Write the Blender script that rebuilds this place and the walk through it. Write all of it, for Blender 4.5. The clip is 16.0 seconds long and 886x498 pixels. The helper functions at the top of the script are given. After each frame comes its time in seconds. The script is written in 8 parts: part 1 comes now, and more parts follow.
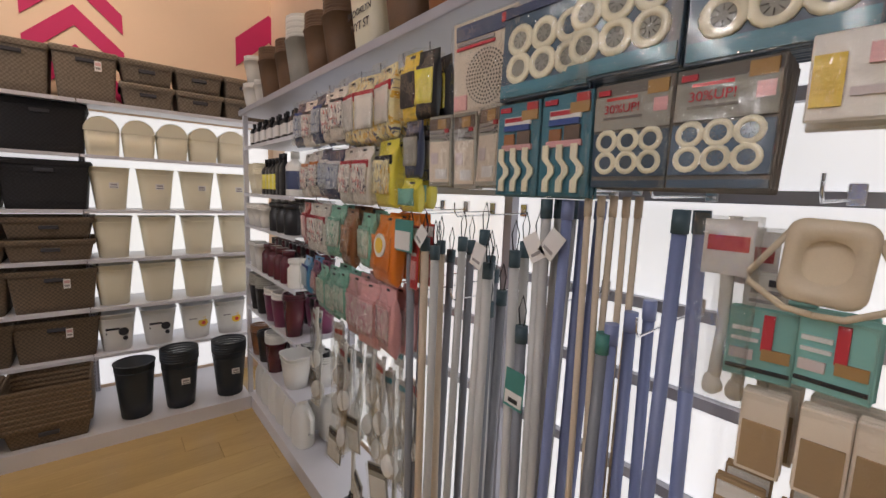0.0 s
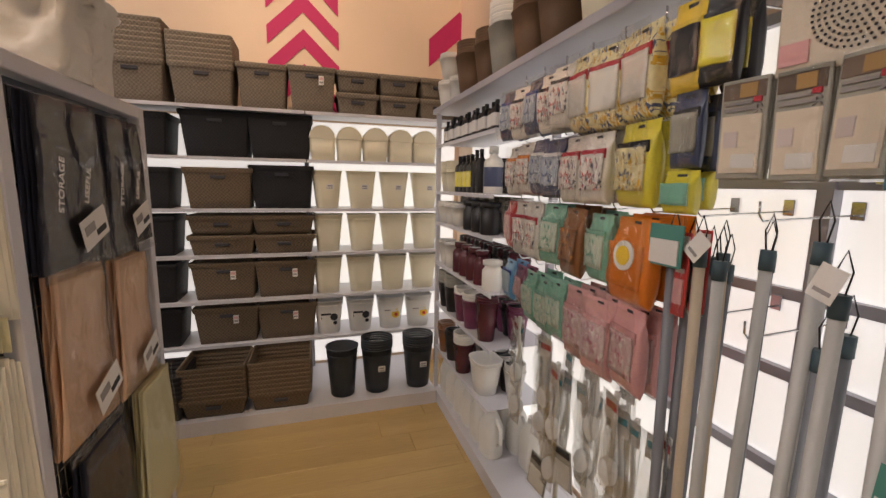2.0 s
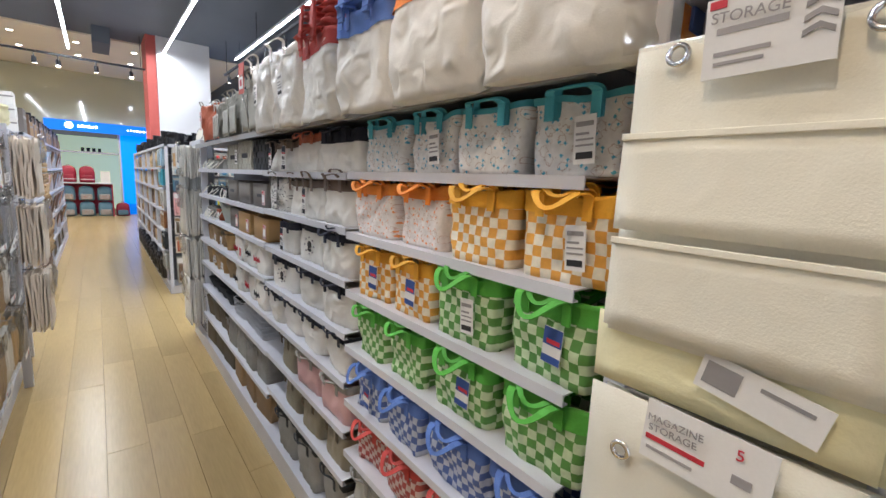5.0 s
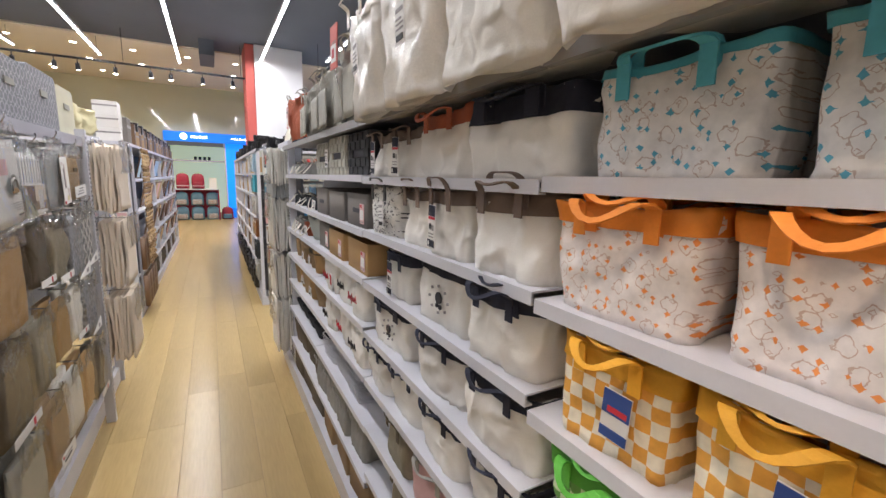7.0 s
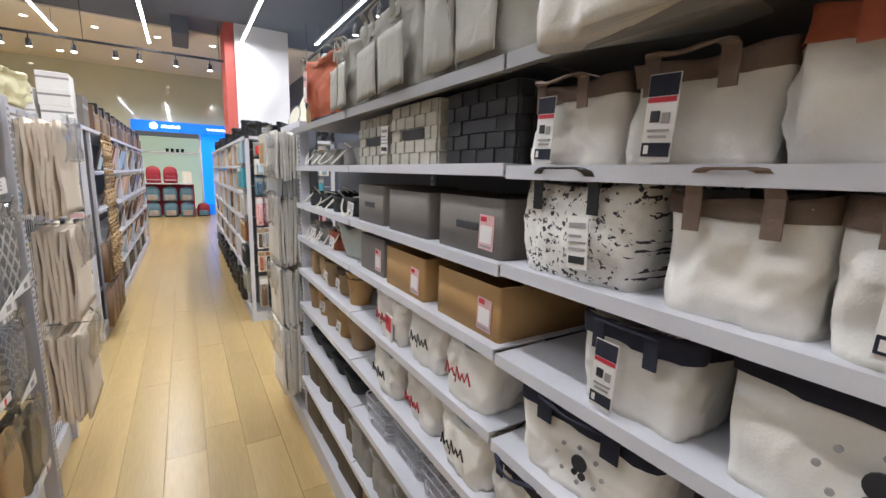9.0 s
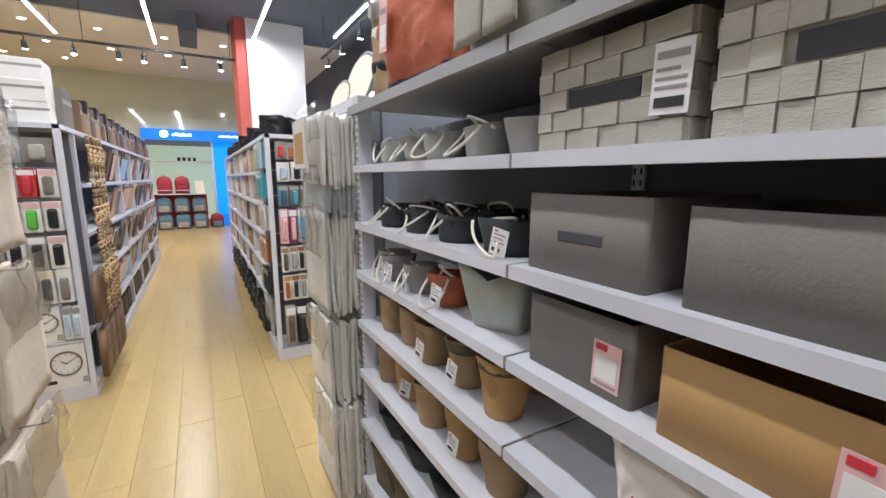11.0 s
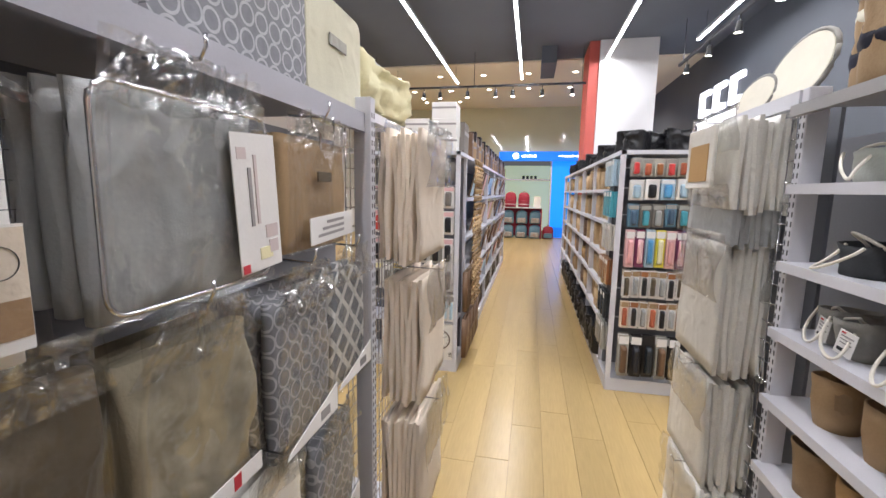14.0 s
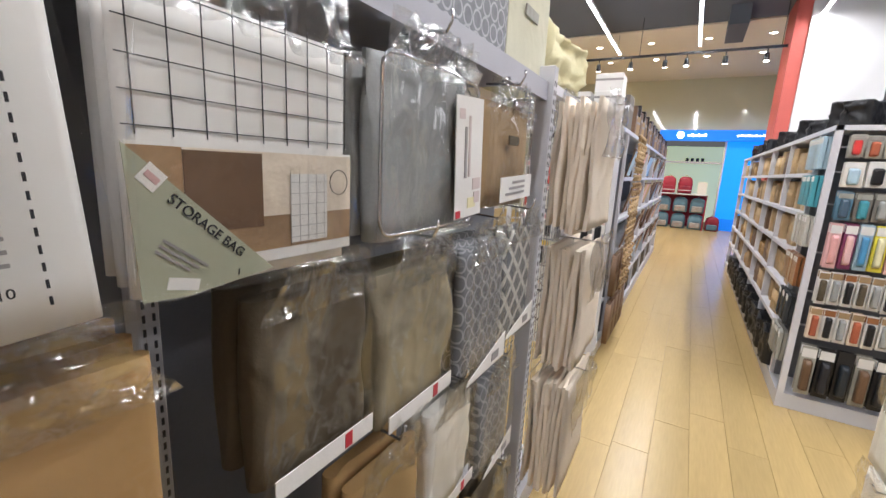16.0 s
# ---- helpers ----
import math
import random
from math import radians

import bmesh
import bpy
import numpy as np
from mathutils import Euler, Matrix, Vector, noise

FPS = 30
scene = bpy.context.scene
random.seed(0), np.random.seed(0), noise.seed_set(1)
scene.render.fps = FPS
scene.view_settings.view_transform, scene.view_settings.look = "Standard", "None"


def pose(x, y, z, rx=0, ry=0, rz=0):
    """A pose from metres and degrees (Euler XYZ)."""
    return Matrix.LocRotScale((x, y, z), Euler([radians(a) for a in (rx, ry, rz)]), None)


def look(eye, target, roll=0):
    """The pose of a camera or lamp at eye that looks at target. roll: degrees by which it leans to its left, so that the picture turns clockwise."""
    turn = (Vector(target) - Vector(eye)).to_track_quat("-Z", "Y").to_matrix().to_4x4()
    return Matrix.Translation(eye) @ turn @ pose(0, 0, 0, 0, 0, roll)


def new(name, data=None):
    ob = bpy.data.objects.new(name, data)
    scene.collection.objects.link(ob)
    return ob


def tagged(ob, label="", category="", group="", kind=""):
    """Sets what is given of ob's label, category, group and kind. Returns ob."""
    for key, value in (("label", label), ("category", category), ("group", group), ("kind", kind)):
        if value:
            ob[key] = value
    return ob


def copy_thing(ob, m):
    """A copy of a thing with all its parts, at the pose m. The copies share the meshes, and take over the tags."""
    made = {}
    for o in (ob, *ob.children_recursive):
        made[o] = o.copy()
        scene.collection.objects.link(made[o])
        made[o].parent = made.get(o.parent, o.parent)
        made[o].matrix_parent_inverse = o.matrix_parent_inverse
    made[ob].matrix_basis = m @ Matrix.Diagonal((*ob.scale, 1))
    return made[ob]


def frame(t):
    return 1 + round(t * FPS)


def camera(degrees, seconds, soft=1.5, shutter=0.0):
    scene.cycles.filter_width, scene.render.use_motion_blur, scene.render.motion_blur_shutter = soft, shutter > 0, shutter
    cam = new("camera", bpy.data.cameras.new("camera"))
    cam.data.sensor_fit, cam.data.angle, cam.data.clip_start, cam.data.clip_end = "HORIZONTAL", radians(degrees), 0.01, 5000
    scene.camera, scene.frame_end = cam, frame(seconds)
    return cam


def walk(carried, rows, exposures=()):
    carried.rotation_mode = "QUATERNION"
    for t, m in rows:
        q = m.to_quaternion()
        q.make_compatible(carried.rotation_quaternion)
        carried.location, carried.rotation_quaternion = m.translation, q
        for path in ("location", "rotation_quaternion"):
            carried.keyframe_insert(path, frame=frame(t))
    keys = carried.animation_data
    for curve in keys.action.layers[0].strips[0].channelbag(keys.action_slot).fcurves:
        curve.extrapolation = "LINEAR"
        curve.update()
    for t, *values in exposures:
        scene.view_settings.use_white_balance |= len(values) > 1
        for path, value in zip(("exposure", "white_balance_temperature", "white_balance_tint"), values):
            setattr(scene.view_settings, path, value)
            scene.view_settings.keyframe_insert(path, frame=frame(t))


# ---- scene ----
cam = camera(93.2, 16.0)
PATH = [
    (0, (0.139, 0.164, 1.598), (1.388, 1.705, 1.346), 2.2),
    (0.5, (0.164, 0.325, 1.603), (1.345, 1.919, 1.348), 1.7),
    (1, (0.164, 0.377, 1.613), (1.234, 2.048, 1.358), 1.5),
    (1.5, (0.129, 0.421, 1.606), (1.001, 2.199, 1.329), 1.0),
    (2, (0.062, 0.469, 1.601), (0.654, 2.356, 1.303), 0.9),
    (2.5, (-0.03, 0.524, 1.595), (0.182, 2.488, 1.281), 0.9),
    (3, (-0.162, 0.633, 1.598), (-0.403, 2.591, 1.271), 1.0),
    (3.5, (-0.305, 0.681, 1.582), (-1.007, 2.522, 1.237), 1.1),
    (4, (-0.418, 0.713, 1.575), (-1.506, 2.357, 1.235), 1.3),
    (4.5, (-0.48, 0.804, 1.574), (-1.834, 2.24, 1.251), 1.9),
    (5, (-0.536, 0.882, 1.544), (-2.058, 2.142, 1.237), 2.8),
    (5.2, (-0.582, 0.907, 1.544), (-2.146, 2.113, 1.232), 2.7),
    (7.3, (-1.464, 1.081, 1.562), (-3.196, 2.027, 1.235), 1.4),
    (7.5, (-1.548, 1.084, 1.547), (-3.271, 2.045, 1.218), 1.6),
    (8, (-1.777, 1.045, 1.558), (-3.479, 2.042, 1.23), 1.7),
    (8.5, (-1.963, 1.02, 1.557), (-3.645, 2.046, 1.212), 1.8),
    (8.7, (-2.04, 1.013, 1.551), (-3.718, 2.045, 1.206), 1.9),
    (10.8, (-3.008, 1.054, 1.527), (-4.693, 2.074, 1.183), 0.5),
    (11, (-3.105, 1.059, 1.528), (-4.811, 2.047, 1.192), 0.1),
    (11.5, (-3.288, 1.086, 1.54), (-5.062, 1.957, 1.235), -0.5),
    (12, (-3.336, 1.04, 1.548), (-5.2, 1.714, 1.284), -1.0),
    (12.5, (-3.343, 0.999, 1.554), (-5.28, 1.435, 1.313), -1.0),
    (13, (-3.34, 0.955, 1.55), (-5.32, 1.118, 1.318), -0.5),
    (13.5, (-3.333, 0.919, 1.547), (-5.315, 0.793, 1.304), 0.2),
    (14, (-3.321, 0.896, 1.537), (-5.261, 0.495, 1.264), 1.0),
    (14.5, (-3.276, 0.883, 1.525), (-5.153, 0.265, 1.22), 1.5),
    (15, (-3.227, 0.842, 1.511), (-5.024, 0.035, 1.166), 2.2),
    (15.5, (-3.209, 0.827, 1.5), (-4.944, -0.095, 1.127), 2.7),
    (16, (-3.214, 0.83, 1.498), (-4.914, -0.149, 1.108), 3.0),
]
EXPOSURES = [(0, -0.75, 6900, 18), (2.5, -0.68, 7700, 20), (3.5, -0.46, 7400, 15), (4.0, -0.46, 7900, 15), (4.4, -0.40, 6500, 10), (5, -0.36, 6050, 9), (7.5, -0.34, 6600, 13), (8.5, -0.32, 6450, 10), (12, -0.32, 6350, 10), (14.5, -0.36, 6550, 14), (16, -0.26, 6550, 11)]
walk(cam, [(t, look(eye, target, roll)) for t, eye, target, roll in PATH], EXPOSURES)

# ---- world and light ----
world = bpy.data.worlds.new("world")
world.use_nodes = True
world.node_tree.nodes["Background"].inputs["Color"].default_value = (0.9, 0.95, 1.0, 1)
world.node_tree.nodes["Background"].inputs["Strength"].default_value = 0.15
scene.world = world
LED_POWER, PANEL_GLOW = 11.0, 1.05


# ---- materials ----
def nodes_of(name):
    m = bpy.data.materials.new(name)
    m.use_nodes = True
    return m, m.node_tree.nodes, m.node_tree.links, m.node_tree.nodes["Principled BSDF"]


def shade(c, k):
    return (min(c[0] * k, 1), min(c[1] * k, 1), min(c[2] * k, 1), 1)


def creases(n, l, tc, info, strength, scale=17.0):
    """Sharp folds of cloth as relief, different from thing to thing."""
    off, ad, nz, bp = n.new("ShaderNodeMath"), n.new("ShaderNodeVectorMath"), n.new("ShaderNodeTexNoise"), n.new("ShaderNodeBump")
    off.operation, off.inputs[1].default_value = "MULTIPLY", 17.0
    nz.noise_type = "RIDGED_MULTIFRACTAL"
    nz.inputs["Scale"].default_value, nz.inputs["Detail"].default_value, nz.inputs["Distortion"].default_value = scale, 2.0, 0.5
    bp.inputs["Strength"].default_value, bp.inputs["Distance"].default_value = strength, 0.26 / scale
    l.new(info.outputs["Random"], off.inputs[0]), l.new(tc.outputs["Object"], ad.inputs[0]), l.new(off.outputs[0], ad.inputs[1])
    l.new(ad.outputs[0], nz.inputs["Vector"]), l.new(nz.outputs["Fac"], bp.inputs["Height"])
    return bp.outputs[0]


def M(name, col, rough=0.6, var=0.15, scale=25, bump=0.15, metal=0.0, rand=0.12, coat=0.0, stretch=(1, 1, 1), fine=180, crease=0.0):
    """A surface with stains and grain at two sizes, and a little chance from thing to thing."""
    m, n, l, b = nodes_of(name)
    tc, mp = n.new("ShaderNodeTexCoord"), n.new("ShaderNodeMapping")
    mp.inputs["Scale"].default_value = stretch
    l.new(tc.outputs["Object"], mp.inputs["Vector"])
    big, small = n.new("ShaderNodeTexNoise"), n.new("ShaderNodeTexNoise")
    big.inputs["Scale"].default_value, small.inputs["Scale"].default_value = scale * 0.25, fine
    big.inputs["Detail"].default_value = 5
    l.new(mp.outputs["Vector"], big.inputs["Vector"]), l.new(mp.outputs["Vector"], small.inputs["Vector"])
    mix = n.new("ShaderNodeMath")
    mix.operation = "MULTIPLY_ADD"
    mix.inputs[1].default_value = 0.35
    l.new(small.outputs["Fac"], mix.inputs[0]), l.new(big.outputs["Fac"], mix.inputs[2])
    ramp = n.new("ShaderNodeValToRGB")
    ramp.color_ramp.elements[0].position, ramp.color_ramp.elements[1].position = 0.4, 0.95
    ramp.color_ramp.elements[0].color, ramp.color_ramp.elements[1].color = shade(col, 1 - var), shade(col, 1 + var)
    l.new(mix.outputs[0], ramp.inputs[0])
    info, hsv, rng = n.new("ShaderNodeObjectInfo"), n.new("ShaderNodeHueSaturation"), n.new("ShaderNodeMapRange")
    rng.inputs["To Min"].default_value, rng.inputs["To Max"].default_value = 1 - rand, 1 + rand
    l.new(info.outputs["Random"], rng.inputs["Value"]), l.new(rng.outputs[0], hsv.inputs["Value"])
    l.new(ramp.outputs[0], hsv.inputs["Color"]), l.new(hsv.outputs[0], b.inputs["Base Color"])
    bp = n.new("ShaderNodeBump")
    bp.inputs["Strength"].default_value, bp.inputs["Distance"].default_value = bump, 0.004
    l.new(mix.outputs[0], bp.inputs["Height"]), l.new(bp.outputs[0], b.inputs["Normal"])
    if crease:
        l.new(creases(n, l, tc, info, crease), bp.inputs["Normal"])
    b.inputs["Roughness"].default_value, b.inputs["Metallic"].default_value = rough, metal
    b.inputs["Coat Weight"].default_value, b.inputs["Coat Roughness"].default_value = coat, 0.08
    return m


def pattern(name, kind, c1, c2, size, rough=0.7, bump=0.2, c3=None, crease=0.0):
    """Printed cloth or paper: checks, blots, rings, weave or lines, in the thing's own x and z."""
    m, n, l, b = nodes_of(name)
    tc, mp, mix = n.new("ShaderNodeTexCoord"), n.new("ShaderNodeMapping"), n.new("ShaderNodeMix")
    mix.data_type = "RGBA"
    mp.inputs["Scale"].default_value = (1, 1, 1) if kind == "weave" else (1, 0.02, 0.55) if kind == "letters" else (1, 0.02, 1)
    l.new(tc.outputs["Object"], mp.inputs["Vector"])
    mix.inputs["A"].default_value, mix.inputs["B"].default_value = (*c1, 1), (*c2, 1)
    fac = None
    if kind in ("check", "weave"):
        t = n.new("ShaderNodeTexChecker")
        t.inputs["Scale"].default_value = 1 / size
        mp.inputs["Location"].default_value = (0.003, 0.5 * size, 0.003)
        fac = t.outputs["Fac"]
    elif kind in ("blots", "letters"):
        t, r = n.new("ShaderNodeTexVoronoi"), n.new("ShaderNodeMath")
        t.inputs["Scale"].default_value, t.inputs["Randomness"].default_value = 1 / size, 0.8
        r.operation, r.inputs[1].default_value = "LESS_THAN", 0.44 if kind == "blots" else 0.52
        t.distance = "MINKOWSKI"
        t.inputs["Exponent"].default_value = 1.2
        l.new(t.outputs["Distance"], r.inputs[0])
        fac = r.outputs[0]
        if c3:
            pick, more = n.new("ShaderNodeMath"), n.new("ShaderNodeMix")
            more.data_type, pick.operation, pick.inputs[1].default_value = "RGBA", "GREATER_THAN", 0.5
            sep = n.new("ShaderNodeSeparateColor")
            l.new(t.outputs["Color"], sep.inputs[0]), l.new(sep.outputs[0], pick.inputs[0])
            more.inputs["A"].default_value, more.inputs["B"].default_value = (*c2, 1), (*c3, 1)
            l.new(pick.outputs[0], more.inputs["Factor"]), l.new(more.outputs["Result"], mix.inputs["B"])
        wob, cen, sc, ad = n.new("ShaderNodeTexNoise"), n.new("ShaderNodeVectorMath"), n.new("ShaderNodeVectorMath"), n.new("ShaderNodeVectorMath")
        wob.inputs["Scale"].default_value, wob.inputs["Detail"].default_value = 1.6 / size, 2.0
        cen.operation, cen.inputs[1].default_value = "SUBTRACT", (0.5, 0.5, 0.5)
        sc.operation, sc.inputs["Scale"].default_value = "SCALE", size * 1.9
        l.new(mp.outputs["Vector"], wob.inputs["Vector"]), l.new(wob.outputs["Color"], cen.inputs[0]), l.new(cen.outputs[0], sc.inputs[0])
        l.new(mp.outputs["Vector"], ad.inputs[0]), l.new(sc.outputs[0], ad.inputs[1]), l.new(ad.outputs[0], t.inputs["Vector"])
    elif kind == "motifs":
        # scattered shapes: outlined blobs in one ink, small solid stars and squares in the other
        marks = []
        for scale, at, lo, hi in ((1 / size, 0.0, 0.25, 0.30), (1.3 / size, 2.7, 0.07, 0.13), (1.5 / size, 5.3, -0.3, 0.19)):
            v, mv, up_, dn, both = (n.new("ShaderNodeTexVoronoi"), n.new("ShaderNodeMapping"), n.new("ShaderNodeMath"), n.new("ShaderNodeMath"), n.new("ShaderNodeMath"))
            v.inputs["Scale"].default_value, v.inputs["Randomness"].default_value = scale, 0.75
            v.distance = "MINKOWSKI"
            v.inputs["Exponent"].default_value = 1.4 if at == 0 else 0.75
            v.voronoi_dimensions = "2D"
            mv.inputs["Location"].default_value, mv.inputs["Rotation"].default_value = (at, at, 0), (math.pi / 2, 0, 0)
            up_.operation, up_.inputs[1].default_value = "GREATER_THAN", lo
            dn.operation, dn.inputs[1].default_value = "LESS_THAN", hi
            both.operation = "MULTIPLY"
            wob = n.new("ShaderNodeTexNoise")
            wob.inputs["Scale"].default_value = 3.2 / size
            add = n.new("ShaderNodeMath")
            add.operation, add.inputs[1].default_value = "MULTIPLY_ADD", 0.62
            l.new(mp.outputs["Vector"], mv.inputs["Vector"]), l.new(mv.outputs[0], v.inputs["Vector"]), l.new(mp.outputs["Vector"], wob.inputs["Vector"])
            sh = n.new("ShaderNodeMath")
            sh.operation, sh.inputs[1].default_value = "SUBTRACT", 0.31
            l.new(wob.outputs["Fac"], add.inputs[0]), l.new(v.outputs["Distance"], add.inputs[2]), l.new(add.outputs[0], sh.inputs[0])
            l.new(sh.outputs[0], up_.inputs[0]), l.new(sh.outputs[0], dn.inputs[0])
            l.new(up_.outputs[0], both.inputs[0]), l.new(dn.outputs[0], both.inputs[1])
            marks.append(both.outputs[0])
        rim, more = n.new("ShaderNodeMath"), n.new("ShaderNodeMix")
        rim.operation, more.data_type = "MAXIMUM", "RGBA"
        l.new(marks[0], rim.inputs[0]), l.new(marks[1], rim.inputs[1])
        more.inputs["A"].default_value, more.inputs["B"].default_value = (*c3, 1), (*c2, 1)
        anyof = n.new("ShaderNodeMath")
        anyof.operation = "MAXIMUM"
        l.new(rim.outputs[0], anyof.inputs[0]), l.new(marks[2], anyof.inputs[1])
        l.new(marks[2], more.inputs["Factor"]), l.new(more.outputs["Result"], mix.inputs["B"])
        fac = anyof.outputs[0]
    elif kind == "rings":
        t, r = n.new("ShaderNodeTexVoronoi"), n.new("ShaderNodeMath")
        t.inputs["Scale"].default_value, t.inputs["Randomness"].default_value = 1 / size, 0.12
        r.operation, r.inputs[1].default_value, r.inputs[2].default_value = "COMPARE", 0.45, 0.055
        l.new(t.outputs["Distance"], r.inputs[0])
        fac = r.outputs[0]
    elif kind == "lattice":
        sep, a1, a2, mx, gt = (n.new("ShaderNodeSeparateXYZ"), n.new("ShaderNodeMath"), n.new("ShaderNodeMath"), n.new("ShaderNodeMath"), n.new("ShaderNodeMath"))
        l.new(mp.outputs["Vector"], sep.inputs[0])
        for node, op, sign in ((a1, "ADD", 1), (a2, "SUBTRACT", -1)):
            node.operation = op
            l.new(sep.outputs["X"], node.inputs[0]), l.new(sep.outputs["Z"], node.inputs[1])
        waves = []
        for node in (a1, a2):
            k, s, ab = n.new("ShaderNodeMath"), n.new("ShaderNodeMath"), n.new("ShaderNodeMath")
            k.operation, k.inputs[1].default_value, s.operation, ab.operation = "MULTIPLY", math.pi / size, "SINE", "ABSOLUTE"
            l.new(node.outputs[0], k.inputs[0]), l.new(k.outputs[0], s.inputs[0]), l.new(s.outputs[0], ab.inputs[0])
            waves.append(ab)
        mx.operation = "MINIMUM"
        l.new(waves[0].outputs[0], mx.inputs[0]), l.new(waves[1].outputs[0], mx.inputs[1])
        gt.operation, gt.inputs[1].default_value = "LESS_THAN", 0.42
        l.new(mx.outputs[0], gt.inputs[0])
        fac = gt.outputs[0]
    if kind in ("check", "weave"):
        l.new(mp.outputs["Vector"], t.inputs["Vector"])
    elif kind == "rings":
        l.new(mp.outputs["Vector"], t.inputs["Vector"])
    l.new(fac, mix.inputs["Factor"])
    noise_t, hsv, mr = n.new("ShaderNodeTexNoise"), n.new("ShaderNodeHueSaturation"), n.new("ShaderNodeMapRange")
    noise_t.inputs["Scale"].default_value, noise_t.inputs["Detail"].default_value = 60, 6
    l.new(tc.outputs["Object"], noise_t.inputs["Vector"])
    mr.inputs["To Min"].default_value, mr.inputs["To Max"].default_value = 0.75, 1.25
    l.new(noise_t.outputs["Fac"], mr.inputs["Value"]), l.new(mr.outputs[0], hsv.inputs["Value"])
    l.new(mix.outputs["Result"], hsv.inputs["Color"]), l.new(hsv.outputs[0], b.inputs["Base Color"])
    bp = n.new("ShaderNodeBump")
    bp.inputs["Strength"].default_value, bp.inputs["Distance"].default_value = bump, 0.004
    l.new(noise_t.outputs["Fac"], bp.inputs["Height"]), l.new(bp.outputs[0], b.inputs["Normal"])
    if crease:
        info = n.new("ShaderNodeObjectInfo")
        l.new(creases(n, l, tc, info, crease), bp.inputs["Normal"])
    b.inputs["Roughness"].default_value = rough
    return m


def glow(name, col, strength):
    m, n, l, b = nodes_of(name)
    b.inputs["Base Color"].default_value = (*col, 1)
    b.inputs["Emission Color"].default_value, b.inputs["Emission Strength"].default_value = (*col, 1), strength
    return m


def film(name, gloss=0.03, crinkle=0.6, scale=9.0, edge=0.2):
    """Crinkled clear plastic: see-through, with sharp highlights along its creases."""
    m, n, l, b = nodes_of(name)
    n.remove(b)
    out = n["Material Output"]
    tr, gl, mx = n.new("ShaderNodeBsdfTransparent"), n.new("ShaderNodeBsdfGlossy"), n.new("ShaderNodeMixShader")
    tr.inputs[0].default_value, gl.inputs["Roughness"].default_value = (0.99, 0.99, 0.985, 1), 0.07
    tc, info, fr, ad = n.new("ShaderNodeTexCoord"), n.new("ShaderNodeObjectInfo"), n.new("ShaderNodeFresnel"), n.new("ShaderNodeMath")
    fr.inputs["IOR"].default_value = 1.4
    l.new(creases(n, l, tc, info, crinkle, scale), gl.inputs["Normal"])
    ad.operation, ad.inputs[1].default_value, ad.inputs[2].default_value = "MULTIPLY_ADD", edge, gloss
    l.new(fr.outputs[0], ad.inputs[0]), l.new(ad.outputs[0], mx.inputs[0])
    l.new(tr.outputs[0], mx.inputs[1]), l.new(gl.outputs[0], mx.inputs[2]), l.new(mx.outputs[0], out.inputs["Surface"])
    return m


WHITE_METAL = M("white_powder_coat", (0.64, 0.64, 0.69), 0.38, 0.05, 20, 0.03, rand=0.03)
GREY_METAL = M("mid_grey_steel", (0.42, 0.42, 0.47), 0.4, 0.06, 20, 0.03, rand=0.03)
# shelf steel darkened all over, for the shade under the gondola's top shelf
SHADED_METAL = M("shaded_shelf_steel", (0.31, 0.305, 0.31), 0.45, 0.08, 20, 0.03, rand=0.03)
BACK_PANEL = M("charcoal_back_panel", (0.16, 0.168, 0.195), 0.55, 0.12, 8, 0.05, rand=0.03)
# near-black paint for the shade inside post slots, hand slots and header holes
SLOT_SHADE = M("painted_slot_shade", (0.05, 0.05, 0.06), 0.8, 0.05)
CHROME = M("chrome_wire", (0.75, 0.75, 0.77), 0.22, 0.05, metal=1.0)
PEACH = M("peach_wall_paint", (0.80, 0.62, 0.47), 0.75, 0.04, 4, 0.05, rand=0)
MAGENTA = M("magenta_wall_paint", (0.55, 0.02, 0.13), 0.6, 0.06, rand=0)
WHITE_PAINT = M("white_wall_paint", (0.74, 0.73, 0.74), 0.7, 0.04, 4, 0.04, rand=0)
RED_PAINT = M("red_wall_paint", (0.52, 0.10, 0.08), 0.6, 0.05, rand=0)
DARK_WALL = M("dark_wall_paint", (0.09, 0.10, 0.12), 0.7, 0.1, 4, 0.05, rand=0)
DARK_CEIL = M("dark_ceiling_paint", (0.11, 0.125, 0.15), 0.8, 0.1, 3, 0.05, rand=0)
SOFFIT = M("cream_soffit_paint", (0.78, 0.72, 0.60), 0.75, 0.04, 3, 0.04, rand=0)
OAK = M("oak_plank", (0.52, 0.365, 0.160), 0.25, 0.18, 9, 0.05, rand=0.09, stretch=(0.14, 1.6, 1), fine=60)
JOINT = M("plank_joint", (0.30, 0.20, 0.10), 0.8, 0.1)
PANEL_GLOWING = glow("backlit_panel", (0.93, 0.98, 1.0), PANEL_GLOW)
LED = glow("led_strip", (0.92, 0.96, 1.0), 30.0)
SPOT_GLOW = glow("spot_lens", (1.0, 0.93, 0.78), 40.0)
SCREEN_BLUE = glow("blue_screen", (0.0, 0.22, 0.85), 1.4)
SIGN_BLUE = glow("blue_fascia", (0.0, 0.16, 0.72), 1.0)
SIGN_WHITE = glow("lit_sign_white", (0.9, 0.92, 1.0), 4.0)
FILM = film("clear_film", 0.014, 0.3, 32.0, 0.14)
FILM_THICK = film("clear_film_thick", 0.022, 0.35, 30.0, 0.15)
FILM_GATHER = film("gathered_film", 0.11, 0.7, 55.0, 0.3)
CREAM_PLASTIC = M("cream_plastic", (0.84, 0.78, 0.60), 0.42, 0.04, 12, 0.03, rand=0.05)
